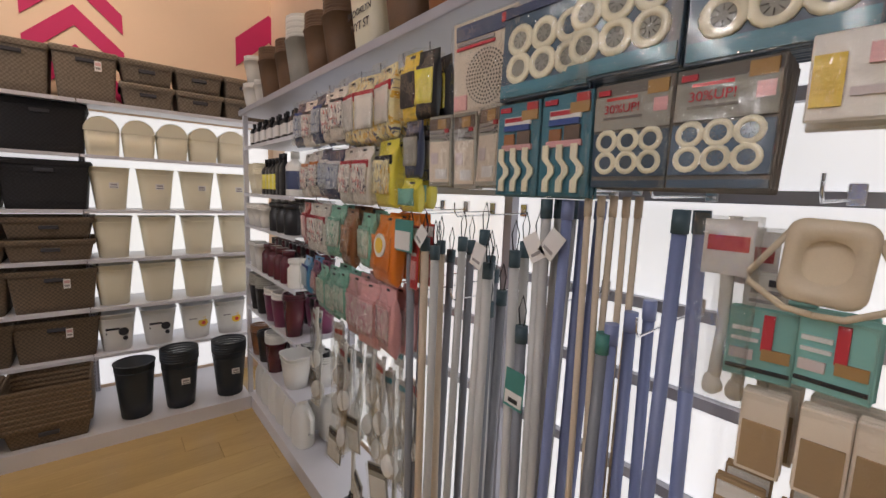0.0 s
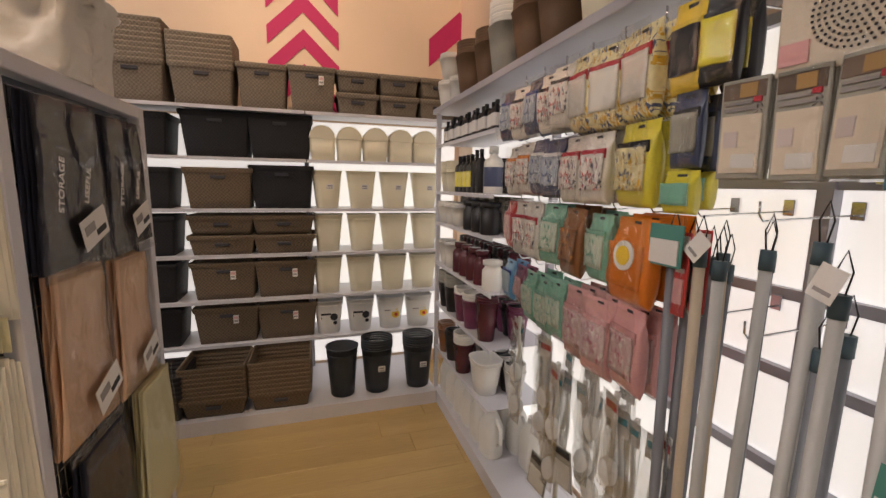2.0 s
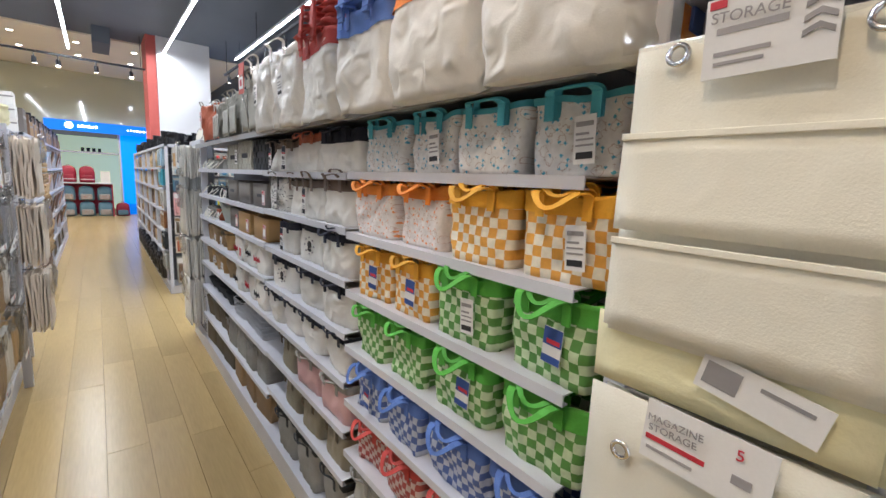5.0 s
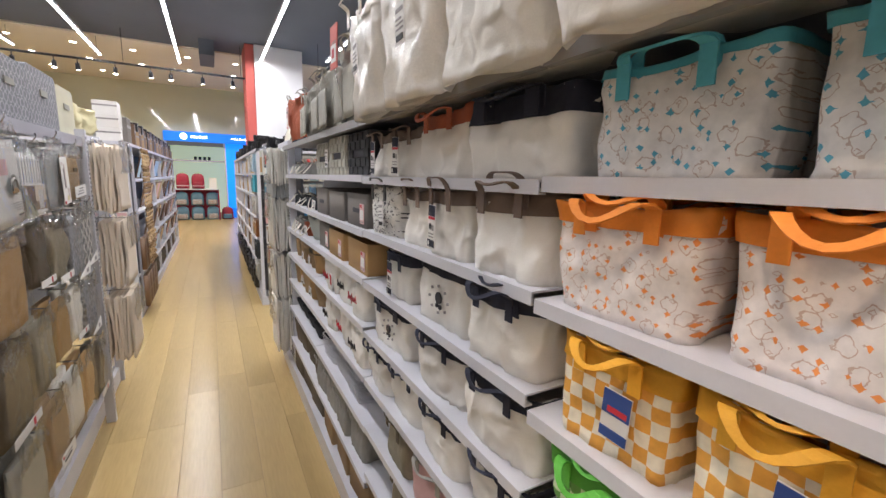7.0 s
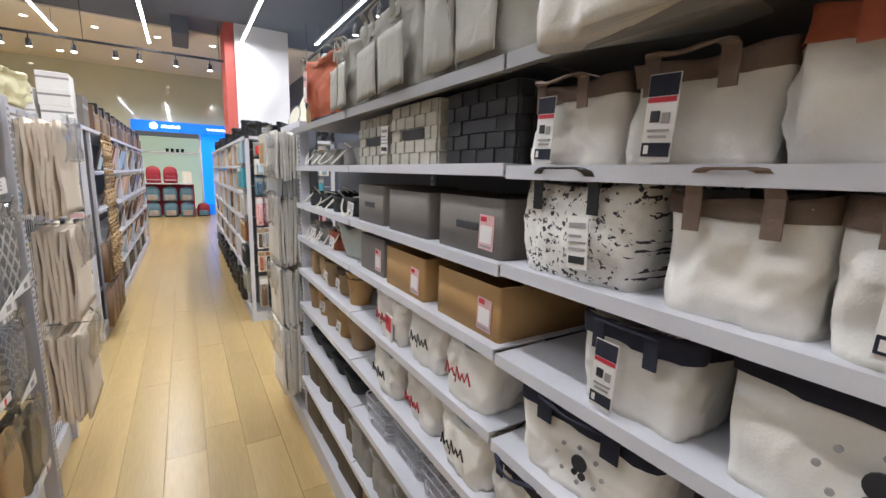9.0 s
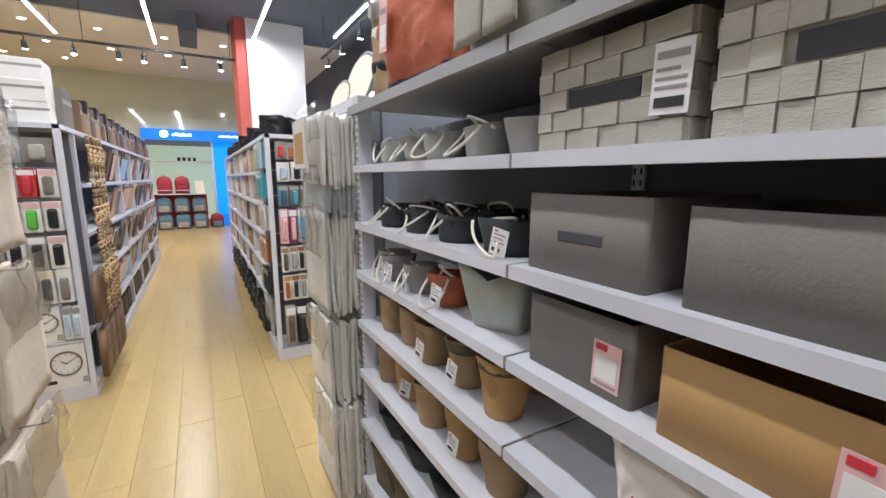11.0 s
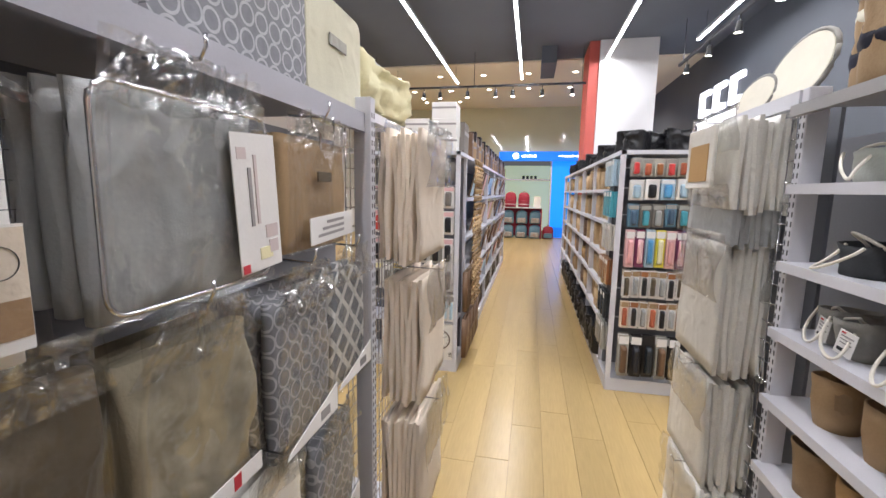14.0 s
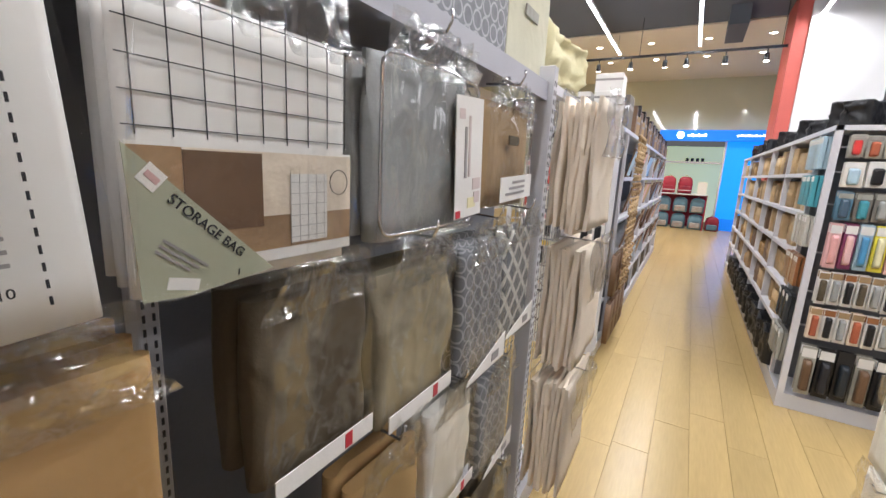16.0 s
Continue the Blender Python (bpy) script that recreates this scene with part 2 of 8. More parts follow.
CHARCOAL_PLASTIC = M("charcoal_plastic", (0.022, 0.03, 0.04), 0.45, 0.1, 15, 0.05)
BLACK_PLASTIC = M("black_plastic", (0.012, 0.012, 0.015), 0.4, 0.1)
BROWN_WEAVE = pattern("brown_paper_weave", "weave", (0.165, 0.118, 0.076), (0.11, 0.08, 0.052), 0.012, 0.85, 0.9)
GREY_WEAVE = pattern("grey_brown_weave", "weave", (0.22, 0.178, 0.135), (0.155, 0.125, 0.095), 0.012, 0.85, 0.9)
BLACK_WEAVE = pattern("black_weave", "weave", (0.012, 0.012, 0.016), (0.007, 0.007, 0.009), 0.012, 0.7, 0.9)
SAGE_STRAP = M("sage_woven_strap", (0.42, 0.40, 0.34), 0.85, 0.14, 60, 0.7, stretch=(1, 1, 3))
BLACK_STRAP = M("black_woven_strap", (0.025, 0.025, 0.028), 0.8, 0.2, 60, 0.7)
CANVAS = M("white_canvas", (0.78, 0.75, 0.70), 0.9, 0.07, 30, 0.28, fine=320, crease=1.0)
CREAM_CANVAS = M("cream_nonwoven", (0.83, 0.79, 0.67), 0.85, 0.05, 30, 0.35, fine=320, crease=0.18)
YELLOW_CREAM = M("yellowed_cream_cloth", (0.74, 0.69, 0.44), 0.85, 0.06, 30, 0.4, crease=0.35)
CREAM_BOX = M("greenish_cream_cloth", (0.60, 0.58, 0.45), 0.85, 0.06, 30, 0.4, crease=0.25)
NAVY = M("navy_cloth", (0.018, 0.02, 0.038), 0.85, 0.2, 40, 0.5, crease=0.5)
TAUPE = M("taupe_cloth", (0.17, 0.12, 0.095), 0.85, 0.15, 40, 0.5, crease=0.4)
TERRA = M("terracotta_cloth", (0.42, 0.11, 0.055), 0.8, 0.14, 30, 0.5, crease=0.5)
ORANGE = M("orange_cloth", (0.85, 0.27, 0.03), 0.7, 0.12, 40, 0.4, crease=0.3)
YELLOW = M("marigold_cloth", (0.80, 0.40, 0.03), 0.7, 0.12, 40, 0.4, crease=0.3)
GREEN = M("green_cloth", (0.10, 0.42, 0.05), 0.7, 0.12, 40, 0.4, crease=0.3)
BLUE = M("blue_cloth", (0.10, 0.19, 0.52), 0.7, 0.12, 40, 0.4)
RED = M("red_cloth", (0.50, 0.06, 0.05), 0.7, 0.12, 40, 0.4)
TEAL = M("teal_cloth", (0.07, 0.36, 0.45), 0.7, 0.12, 40, 0.4)
CHECK_Y = pattern("marigold_checks", "check", (0.80, 0.74, 0.60), (0.74, 0.36, 0.06), 0.0225, crease=0.45)
CHECK_G = pattern("green_checks", "check", (0.55, 0.66, 0.42), (0.11, 0.29, 0.06), 0.0215, crease=0.45)
CHECK_B = pattern("blue_checks", "check", (0.48, 0.52, 0.62), (0.09, 0.14, 0.36), 0.0205, crease=0.45)
CHECK_R = pattern("red_checks", "check", (0.58, 0.45, 0.42), (0.36, 0.07, 0.06), 0.020, crease=0.45)
PRINT_T = pattern("teal_print", "motifs", (0.74, 0.72, 0.70), (0.10, 0.40, 0.55), 0.036, c3=(0.52, 0.42, 0.37), crease=0.4)
PRINT_O = pattern("orange_print", "motifs", (0.80, 0.74, 0.71), (0.85, 0.30, 0.08), 0.036, c3=(0.60, 0.44, 0.37), crease=0.4)
PRINT_K = pattern("black_print", "blots", (0.76, 0.74, 0.70), (0.04, 0.04, 0.05), 0.013, crease=0.4)
GREY_FELT = M("grey_felt", (0.30, 0.29, 0.27), 0.95, 0.14, 40, 0.6, crease=0.2)
PALE_FELT = M("pale_green_grey_felt", (0.42, 0.44, 0.40), 0.95, 0.12, 40, 0.6)
DARK_FELT = M("dark_felt", (0.035, 0.038, 0.042), 0.95, 0.2, 40, 0.6, crease=0.25)
GREY_CLOTH = M("warm_grey_cloth", (0.36, 0.35, 0.31), 0.85, 0.1, 30, 0.5, crease=0.5)
MID_GREY = M("mid_grey_fabric_board", (0.185, 0.167, 0.152), 0.9, 0.16, 14, 0.5)
TAN_BOARD = M("tan_kraft_board", (0.42, 0.25, 0.10), 0.8, 0.1, 20, 0.3)
KRAFT = M("kraft_paper_cloth", (0.36, 0.24, 0.13), 0.85, 0.14, 20, 0.5)
DARK_BROWN = M("dark_brown_cloth", (0.11, 0.085, 0.055), 0.85, 0.15, 14, 0.5, crease=0.5)
OLIVE = M("olive_brown_cloth", (0.27, 0.235, 0.17), 0.85, 0.15, 14, 0.6, crease=0.6)
STEEL_GREY = M("steel_grey_cloth", (0.34, 0.35, 0.35), 0.8, 0.15, 14, 0.6, crease=0.7)
ROPE = M("white_cotton_rope", (0.78, 0.74, 0.66), 0.9, 0.1, 80, 0.6)
PAPER = M("white_card", (0.78, 0.76, 0.74), 0.6, 0.05, rand=0.05)
PINK_CARD = M("pink_card", (0.72, 0.45, 0.45), 0.6, 0.06)
RED_INK = M("red_ink", (0.55, 0.03, 0.05), 0.6, 0.08)
BLUE_INK = M("blue_ink", (0.04, 0.09, 0.32), 0.6, 0.08)
BLACK_INK = M("black_ink", (0.02, 0.02, 0.025), 0.6, 0.08)
GREY_INK = M("grey_ink", (0.32, 0.30, 0.30), 0.7, 0.08)
AQUA = M("aqua_card", (0.22, 0.50, 0.46), 0.5, 0.08)
FAINT = M("faint_pastel_print", (0.68, 0.58, 0.57), 0.6, 0.06)
GREEN_CARD = M("teal_green_card", (0.06, 0.24, 0.21), 0.5, 0.08)
WOOD_BOX = M("pale_wood", (0.55, 0.38, 0.20), 0.6, 0.2, 14, 0.2, stretch=(0.3, 1, 1))
DARK_WOOD = M("dark_brown_wood", (0.16, 0.09, 0.05), 0.55, 0.3, 14, 0.2)
CIRCLES = pattern("grey_ring_print", "rings", (0.20, 0.205, 0.225), (0.42, 0.42, 0.45), 0.040, 0.6)
LATTICE = pattern("grey_lattice_print", "lattice", (0.16, 0.17, 0.19), (0.66, 0.65, 0.63), 0.078, 0.6)
TEAL_PACK = M("teal_pack", (0.05, 0.20, 0.27), 0.3, 0.15, 20, 0.1, coat=0.6)
BLUE_PACK = M("blue_pack", (0.055, 0.10, 0.155), 0.3, 0.15, 20, 0.1, coat=0.6)
YELLOW_PACK = M("yellow_film_pack", (0.86, 0.58, 0.06), 0.28, 0.2, 18, 0.5, coat=0.6, crease=0.5)
WHITE_PACK = M("white_film_pack", (0.80, 0.76, 0.70), 0.28, 0.15, 18, 0.5, coat=0.6, crease=0.5)
NAVY_PACK = M("navy_film_pack", (0.05, 0.07, 0.15), 0.28, 0.2, 18, 0.5, coat=0.6, crease=0.5)
GREEN_PACK = M("green_film_pack", (0.20, 0.50, 0.38), 0.28, 0.2, 18, 0.5, coat=0.6, crease=0.5)
ORANGE_PACK = M("orange_film_pack", (0.82, 0.22, 0.02), 0.28, 0.15, 18, 0.5, coat=0.6, crease=0.4)
RED_PACK = M("red_film_pack", (0.62, 0.05, 0.05), 0.28, 0.2, 18, 0.5, coat=0.6, crease=0.5)
PINK_PACK = M("pink_film_pack", (0.74, 0.38, 0.38), 0.28, 0.2, 18, 0.5, coat=0.6, crease=0.5)
BROWN_PACK = M("brown_film_pack", (0.28, 0.11, 0.04), 0.28, 0.3, 18, 0.5, coat=0.6, crease=0.4)
LIME_PACK = M("lime_film_pack", (0.80, 0.70, 0.08), 0.28, 0.2, 18, 0.5, coat=0.6, crease=0.5)
SKY_PACK = M("sky_blue_film_pack", (0.08, 0.30, 0.55), 0.28, 0.2, 18, 0.5, coat=0.6, crease=0.5)
PRINT_RED = pattern("red_lettered_film", "letters", (0.82, 0.76, 0.70), (0.62, 0.06, 0.06), 0.012, 0.3, 0.4, c3=(0.12, 0.12, 0.16), crease=0.4)
PRINT_YEL = pattern("yellow_lettered_film", "letters", (0.86, 0.76, 0.45), (0.10, 0.12, 0.22), 0.013, 0.3, 0.4, c3=(0.72, 0.42, 0.05), crease=0.4)
PRINT_GRN = pattern("green_lettered_film", "letters", (0.55, 0.66, 0.55), (0.08, 0.34, 0.22), 0.012, 0.3, 0.4, c3=(0.7, 0.68, 0.6), crease=0.4)
PRINT_BLU = pattern("blue_lettered_film", "letters", (0.45, 0.50, 0.58), (0.04, 0.07, 0.2), 0.012, 0.3, 0.4, c3=(0.7, 0.7, 0.7), crease=0.4)
PRINT_PNK = pattern("pink_lettered_film", "letters", (0.66, 0.46, 0.46), (0.55, 0.15, 0.22), 0.013, 0.3, 0.4, c3=(0.74, 0.68, 0.62), crease=0.4)
PRINT_BRN = pattern("brown_lettered_film", "blots", (0.30, 0.12, 0.05), (0.75, 0.30, 0.04), 0.02, 0.3, 0.4, c3=(0.06, 0.03, 0.02))
BEIGE_PLASTIC = M("beige_plastic", (0.66, 0.55, 0.40), 0.4, 0.06)
MAROON_PLASTIC = M("translucent_maroon_plastic", (0.10, 0.02, 0.03), 0.25, 0.2)
PLUM_PLASTIC = M("plum_plastic", (0.22, 0.05, 0.12), 0.3, 0.2)
WHITE_PLASTIC = M("white_plastic", (0.78, 0.77, 0.73), 0.35, 0.04)
PALE_BLUE = M("pale_blue_plastic", (0.40, 0.55, 0.66), 0.35, 0.06)
POLE_GREY = M("pale_grey_pole", (0.55, 0.54, 0.52), 0.38, 0.06, 20, 0.04, rand=0.12)
POLE_DARK = M("steel_pole", (0.22, 0.23, 0.26), 0.35, 0.08, 20, 0.04, rand=0.15)
POLE_BLUE = M("blue_violet_pole", (0.20, 0.24, 0.42), 0.4, 0.08, 20, 0.04)
POLE_CREAM = M("cream_pole", (0.58, 0.47, 0.35), 0.5, 0.08, 20, 0.04)
POLE_CAP = M("dark_teal_cap", (0.05, 0.09, 0.11), 0.5, 0.1)
BEIGE_BAG = M("beige_cotton_bag", (0.74, 0.64, 0.53), 0.85, 0.1, 14, 0.6, crease=0.6)
GREY_BAG = M("pale_grey_packed_bag", (0.66, 0.64, 0.59), 0.5, 0.2, 14, 0.6, coat=0.5, crease=0.5)
PEACH_CLOTH = M("peach_nonwoven", (0.72, 0.46, 0.30), 0.6, 0.15, 12, 0.6, coat=0.5, crease=0.6)
STORE_GLASS = M("pale_green_shop_wall", (0.60, 0.62, 0.50), 0.03, 0.05, 3, 0.0, rand=0, coat=1.0)
# wall colour that glows by itself, in place of lamps inside the far shop
SHOP_GLOW = glow("shop_wall_glow", (0.72, 0.85, 0.58), 0.55)
RED_BAG = M("crimson_nylon", (0.32, 0.015, 0.04), 0.5, 0.2)
BLUE_BAG = M("slate_blue_nylon", (0.10, 0.20, 0.28), 0.5, 0.25)
MIXED = pattern("mixed_pack_print", "blots", (0.30, 0.28, 0.27), (0.62, 0.58, 0.55), 0.02, 0.4, c3=(0.4, 0.12, 0.08))
PHOTO_WOOD = M("printed_wood_photo", (0.36, 0.23, 0.13), 0.4, 0.4, 20, 0.05, coat=0.4, rand=0)
SAGE_CARD = M("sage_card", (0.40, 0.41, 0.31), 0.5, 0.06, rand=0)


# ---- helpers for building ----
def part(name, bm, material, parent=None, label=""):
    me = bpy.data.meshes.new(name)
    bm.normal_update()
    bm.to_mesh(me)
    bm.free()
    me.materials.append(material)
    ob = new(name, me)
    ob.parent = parent
    return tagged(ob, label)


def thing(name, label, category, group="", at=None, kind=""):
    ob = tagged(new(name), label, category, group, kind)
    ob.empty_display_size = 0.05
    if at is not None:
        ob.matrix_basis = at
    return ob


def box(bm, x0, y0, z0, x1, y1, z1, bevel=0.0):
    vs = [bm.verts.new((x, y, z)) for x in (x0, x1) for y in (y0, y1) for z in (z0, z1)]
    fs = [bm.faces.new([vs[i] for i in f]) for f in ((0, 1, 3, 2), (4, 6, 7, 5), (0, 4, 5, 1), (2, 3, 7, 6), (0, 2, 6, 4), (1, 5, 7, 3))]
    if bevel:
        es = list({e for f in fs for e in f.edges})
        bmesh.ops.bevel(bm, geom=es, offset=bevel, segments=1, affect="EDGES")
    return vs


def bx(x0, y0, z0, x1, y1, z1, bevel=0.0):
    bm = bmesh.new()
    box(bm, x0, y0, z0, x1, y1, z1, bevel)
    return bm


def rrect(w, d, r, seg=3, mid=1):
    """Points round a rectangle with round corners, with mid extra points along each side."""
    pts, hw, hd = [], w / 2, d / 2
    r = min(r, hw * 0.999, hd * 0.999)
    cs = [(hw - r, -hd + r, -90), (hw - r, hd - r, 0), (-hw + r, hd - r, 90), (-hw + r, -hd + r, 180)]
    for i, (cx, cy, a) in enumerate(cs):
        for k in range(seg + 1):
            t = radians(a + 90 * k / seg)
            pts.append((cx + r * math.cos(t), cy + r * math.sin(t)))
        nx, ny, na = cs[(i + 1) % 4]
        p, q = pts[-1], (nx + r * math.cos(radians(na)), ny + r * math.sin(radians(na)))
        for k in range(1, mid + 1):
            pts.append((p[0] + (q[0] - p[0]) * k / (mid + 1), p[1] + (q[1] - p[1]) * k / (mid + 1)))
    return pts


def loft(bm, rings, bottom=True, top=False, smooth=True):
    rows = [[bm.verts.new(p) for p in ring] for ring in rings]
    for a, b in zip(rows, rows[1:]):
        for i in range(len(a)):
            j = (i + 1) % len(a)
            f = bm.faces.new((a[i], a[j], b[j], b[i]))
            f.smooth = smooth
    if bottom:
        bm.faces.new(rows[0][::-1])
    if top:
        bm.faces.new(rows[-1])
    return rows


def vessel(w0, d0, w1, d1, h, r, wall=0.004, lip=0.0, seg=3, steps=2, floor_z=0.006):
    """An open tapered vessel with real wall thickness and, if wanted, an outturned lip."""
    bm, rings = bmesh.new(), []
    for k in range(steps + 1):
        t = k / steps
        rings.append([(x, y, h * t) for x, y in rrect(w0 + (w1 - w0) * t, d0 + (d1 - d0) * t, r, seg)])
    if lip:
        top = rings.pop()
        rings.append([(x, y, h - lip * 1.6) for x, y in rrect(w1, d1, r, seg)])
        rings.append([(x, y, h - lip * 1.5) for x, y in rrect(w1 + 2 * lip, d1 + 2 * lip, r + lip, seg)])
        rings.append([(x, y, h) for x, y in rrect(w1 + 2 * lip, d1 + 2 * lip, r + lip, seg)])
    rings.append([(x, y, h) for x, y in rrect(w1 - 2 * wall, d1 - 2 * wall, max(r - wall, 0.002), seg)])
    rings.append([(x, y, floor_z) for x, y in rrect(w0 - 2 * wall, d0 - 2 * wall, max(r - wall, 0.002), seg)])
    loft(bm, rings, True, True)
    return bm


def tube(bm, pts, r, n=6, cap=True):
    """A round wire or rod along points."""
    pts = [Vector(p) for p in pts]
    rings = []
    for i, p in enumerate(pts):
        d = (pts[min(i + 1, len(pts) - 1)] - pts[max(i - 1, 0)]).normalized()
        u = d.cross(Vector((0, 0, 1)) if abs(d.z) < 0.9 else Vector((1, 0, 0))).normalized()
        v = d.cross(u)
        rings.append([p + r * (math.cos(2 * math.pi * k / n) * u + math.sin(2 * math.pi * k / n) * v) for k in range(n)])
    loft(bm, rings, cap, cap)


def ribbon(bm, pts, wide, thick=0.003):
    """A flat strap along points; wide is the half-width vector."""
    wide = Vector(wide)
    pts = [Vector(p) for p in pts]
    rings = []
    for i, p in enumerate(pts):
        d = (pts[min(i + 1, len(pts) - 1)] - pts[max(i - 1, 0)]).normalized()
        nrm = d.cross(wide).normalized() * thick
        rings.append([p - wide - nrm, p + wide - nrm, p + wide + nrm, p - wide + nrm])
    loft(bm, rings, True, True, False)


def soft(w, d, h, seed, taper=0.9, amp=0.012, sag=0.0, wall=0.003, freq=9.0, t0=0.0, grow=0.0):
    """A soft cloth bag, open at the top: boxy, creased, with a loose rim. t0 and grow give an outer slice of the same bag, for a band."""
    bm, rings = bmesh.new(), []
    off = Vector((seed * 3.7, seed * 1.9, 0))
    n = 14 if t0 == 0 else 4

    def ring(t, inset):
        wt, dt = w * (taper + (1 - taper) * t), d * (0.94 + 0.06 * math.sin(math.pi * min(t * 1.2, 1)))
        out = []
        for x, y in rrect(wt - inset, dt - inset, 0.11 * d, 2, 11):
            z = h * t - sag * (t ** 3) * (1 - (2 * x / w) ** 2) * (1.0 if y < 0 else 0.3) + (0.008 * noise.noise(Vector((x * 12, y * 12, seed))) if t > 0.9 else 0)
            p = Vector((x, y, z))
            k = noise.noise(p * freq * 0.7 + off) * amp * 0.9 + (0.35 - abs(noise.noise(p * freq * 1.3 - off))) * amp * 1.5 + (0.3 - abs(noise.noise(Vector((p.x, p.y, p.z * 0.6)) * freq * 3.1 + off))) * amp * 0.7
            out.append((x + (k if abs(y) < d * 0.3 else 0) * (1 if x > 0 else -1), y - k * (1.3 if y < 0 else -0.6), z))
        return out
    for i in range(n + 1):
        rings.append(ring(t0 + (1 - t0) * i / n, -2 * grow))
    rings.append(ring(1.0, wall * 3))
    if t0 == 0:
        k = min(0.35 * min(w, d), 0.09)
        for zz in (0.6, 0.3):
            rings.append([(x, y, h * zz) for x, y in rrect(w * taper - k, d - k, 0.1 * d, 2, 11)])
        loft(bm, rings, True, True)
    else:
        loft(bm, rings, False, False)
    return bm


def sheet_of(w, h, seed, amp=0.006, y0=0.0, thick=0.002, nx=10, nz=10, freq=14.0, pull=0.0):
    """A creased thin sheet in the x-z plane, hanging down from z = 0."""
    bm = bmesh.new()
    off = Vector((seed * 2.3, 7.1, seed))
    grid = []
    for side in (0, thick):
        rows = []
        for k in range(nz + 1):
            row = []
            for i in range(nx + 1):
                u, v = i / nx - 0.5, k / nz
                x, z = u * w * (1 - pull * (1 - v) * 0.5), -h * v
                f = noise.noise(Vector((x * freq, z * freq * 0.6, 0)) + off) + 0.6 * abs(noise.noise(Vector((x * freq * 2.5, z * freq, 3)) + off))
                row.append(bm.verts.new((x, y0 - amp * f + side, z + amp * 0.4 * f)))
            rows.append(row)
        grid.append(rows)
    for s, rows in enumerate(grid):
        for k in range(nz):
            for i in range(nx):
                q = (rows[k][i], rows[k + 1][i], rows[k + 1][i + 1], rows[k][i + 1])
                f = bm.faces.new(q if s == 0 else q[::-1])
                f.smooth = True
    a, b = grid
    rim = [(0, i) for i in range(nx)] + [(k, nx) for k in range(nz)] + [(nz, nx - i) for i in range(nx)] + [(nz - k, 0) for k in range(nz)]
    for (k0, i0), (k1, i1) in zip(rim, rim[1:] + rim[:1]):
        bm.faces.new((a[k0][i0], a[k1][i1], b[k1][i1], b[k0][i0]))
    return bm


def card(parent, x, y, z, w, h, mat=None, bars=(), name="price_card", tilt=0.0, label="", lean=0.0):
    """A printed card facing -y, with bars of print standing 0.5 mm proud."""
    m = pose(x, y, z, lean, tilt, 0)
    bm = bx(-w / 2, 0, -h / 2, w / 2, 0.0016, h / 2)
    bm.transform(m)
    c = part(name, bm, mat or PAPER, parent, label)
    byink = {}
    for i, (ink, u, v, bw, bh) in enumerate(bars):
        bm = byink.setdefault(ink.name, (ink, bmesh.new()))[1]
        box(bm, (u - bw / 2) * w, -0.0008 - 0.0002 * i, (v - bh / 2) * h, (u + bw / 2) * w, 0.0003, (v + bh / 2) * h)
    for ink, bm in byink.values():
        bm.transform(m)
        tagged(part("print", bm, ink, c), kind="stuff")
    return c


def words(parent, text, x, y, z, size, mat, rz=0.0, tilt=0.0, label=""):
    """Lettering that faces -y."""
    cu = bpy.data.curves.new("lettering", "FONT")
    cu.body, cu.size, cu.extrude = text, size, 0.0004
    cu.align_x, cu.align_y = "CENTER", "CENTER"
    cu.materials.append(mat)
    ob = new("lettering", cu)
    ob.parent = parent
    ob.matrix_basis = pose(x, y, z, 90, 0, rz) @ pose(0, 0, 0, 0, 0, tilt)
    return tagged(ob, label)


TAG_BARS = ((GREY_INK, 0, 0.32, 0.8, 0.10), (GREY_INK, -0.1, 0.12, 0.6, 0.05), (GREY_INK, 0, 0.0, 0.8, 0.04), (GREY_INK, 0, -0.12, 0.8, 0.04), (BLACK_INK, 0, -0.33, 0.75, 0.14))
BLUE_BARS = ((BLUE_INK, 0, 0.25, 0.98, 0.48), (RED_INK, 0.05, 0.12, 0.7, 0.12), (BLUE_INK, 0, -0.38, 0.98, 0.2))
RED_BARS = ((NAVY, 0, 0.37, 0.96, 0.24), (RED_INK, 0, 0.21, 0.92, 0.06), (BLACK_INK, -0.16, 0.02, 0.3, 0.13), (GREY_INK, 0.2, 0.0, 0.24, 0.12), (GREY_INK, 0, -0.14, 0.7, 0.03), (GREY_INK, 0, -0.21, 0.6, 0.03), (NAVY, 0, -0.36, 0.92, 0.16), (PAPER, -0.3, -0.36, 0.16, 0.10))


def place(proto, spots):
    """Puts a finished thing at the first pose and copies of it at the others."""
    proto.matrix_basis = spots[0]
    for m in spots[1:]:
        copy_thing(proto, m)


# ---- the setting ----
def structure(name, bm, mat, label="", category=""):
    return tagged(part(name, bm, mat, None, label), label, category, "", "structure")


CEIL, X0, X1, Y0, Y1 = 4.45, -18.6, 1.45, -5.5, 4.6
floor_slab = structure("floor", bx(-24, Y0, -0.16, X1 + 0.2, Y1 + 0.3, -0.006), JOINT, "pale oak plank floor of a shop", "floor")
north = structure("wall_north", bx(-3.2, 4.03, 0, X1 + 0.2, 4.23, CEIL), PEACH, "peach painted wall above the shelves", "wall")
structure("wall_far_north", bx(-18.6, 4.3, 0, -3.2, 4.5, CEIL), DARK_WALL, "dark painted shop wall", "wall")
structure("wall_return", bx(-3.4, 4.03, 0, -3.2, 4.3, CEIL), DARK_WALL, "dark short return wall", "wall")
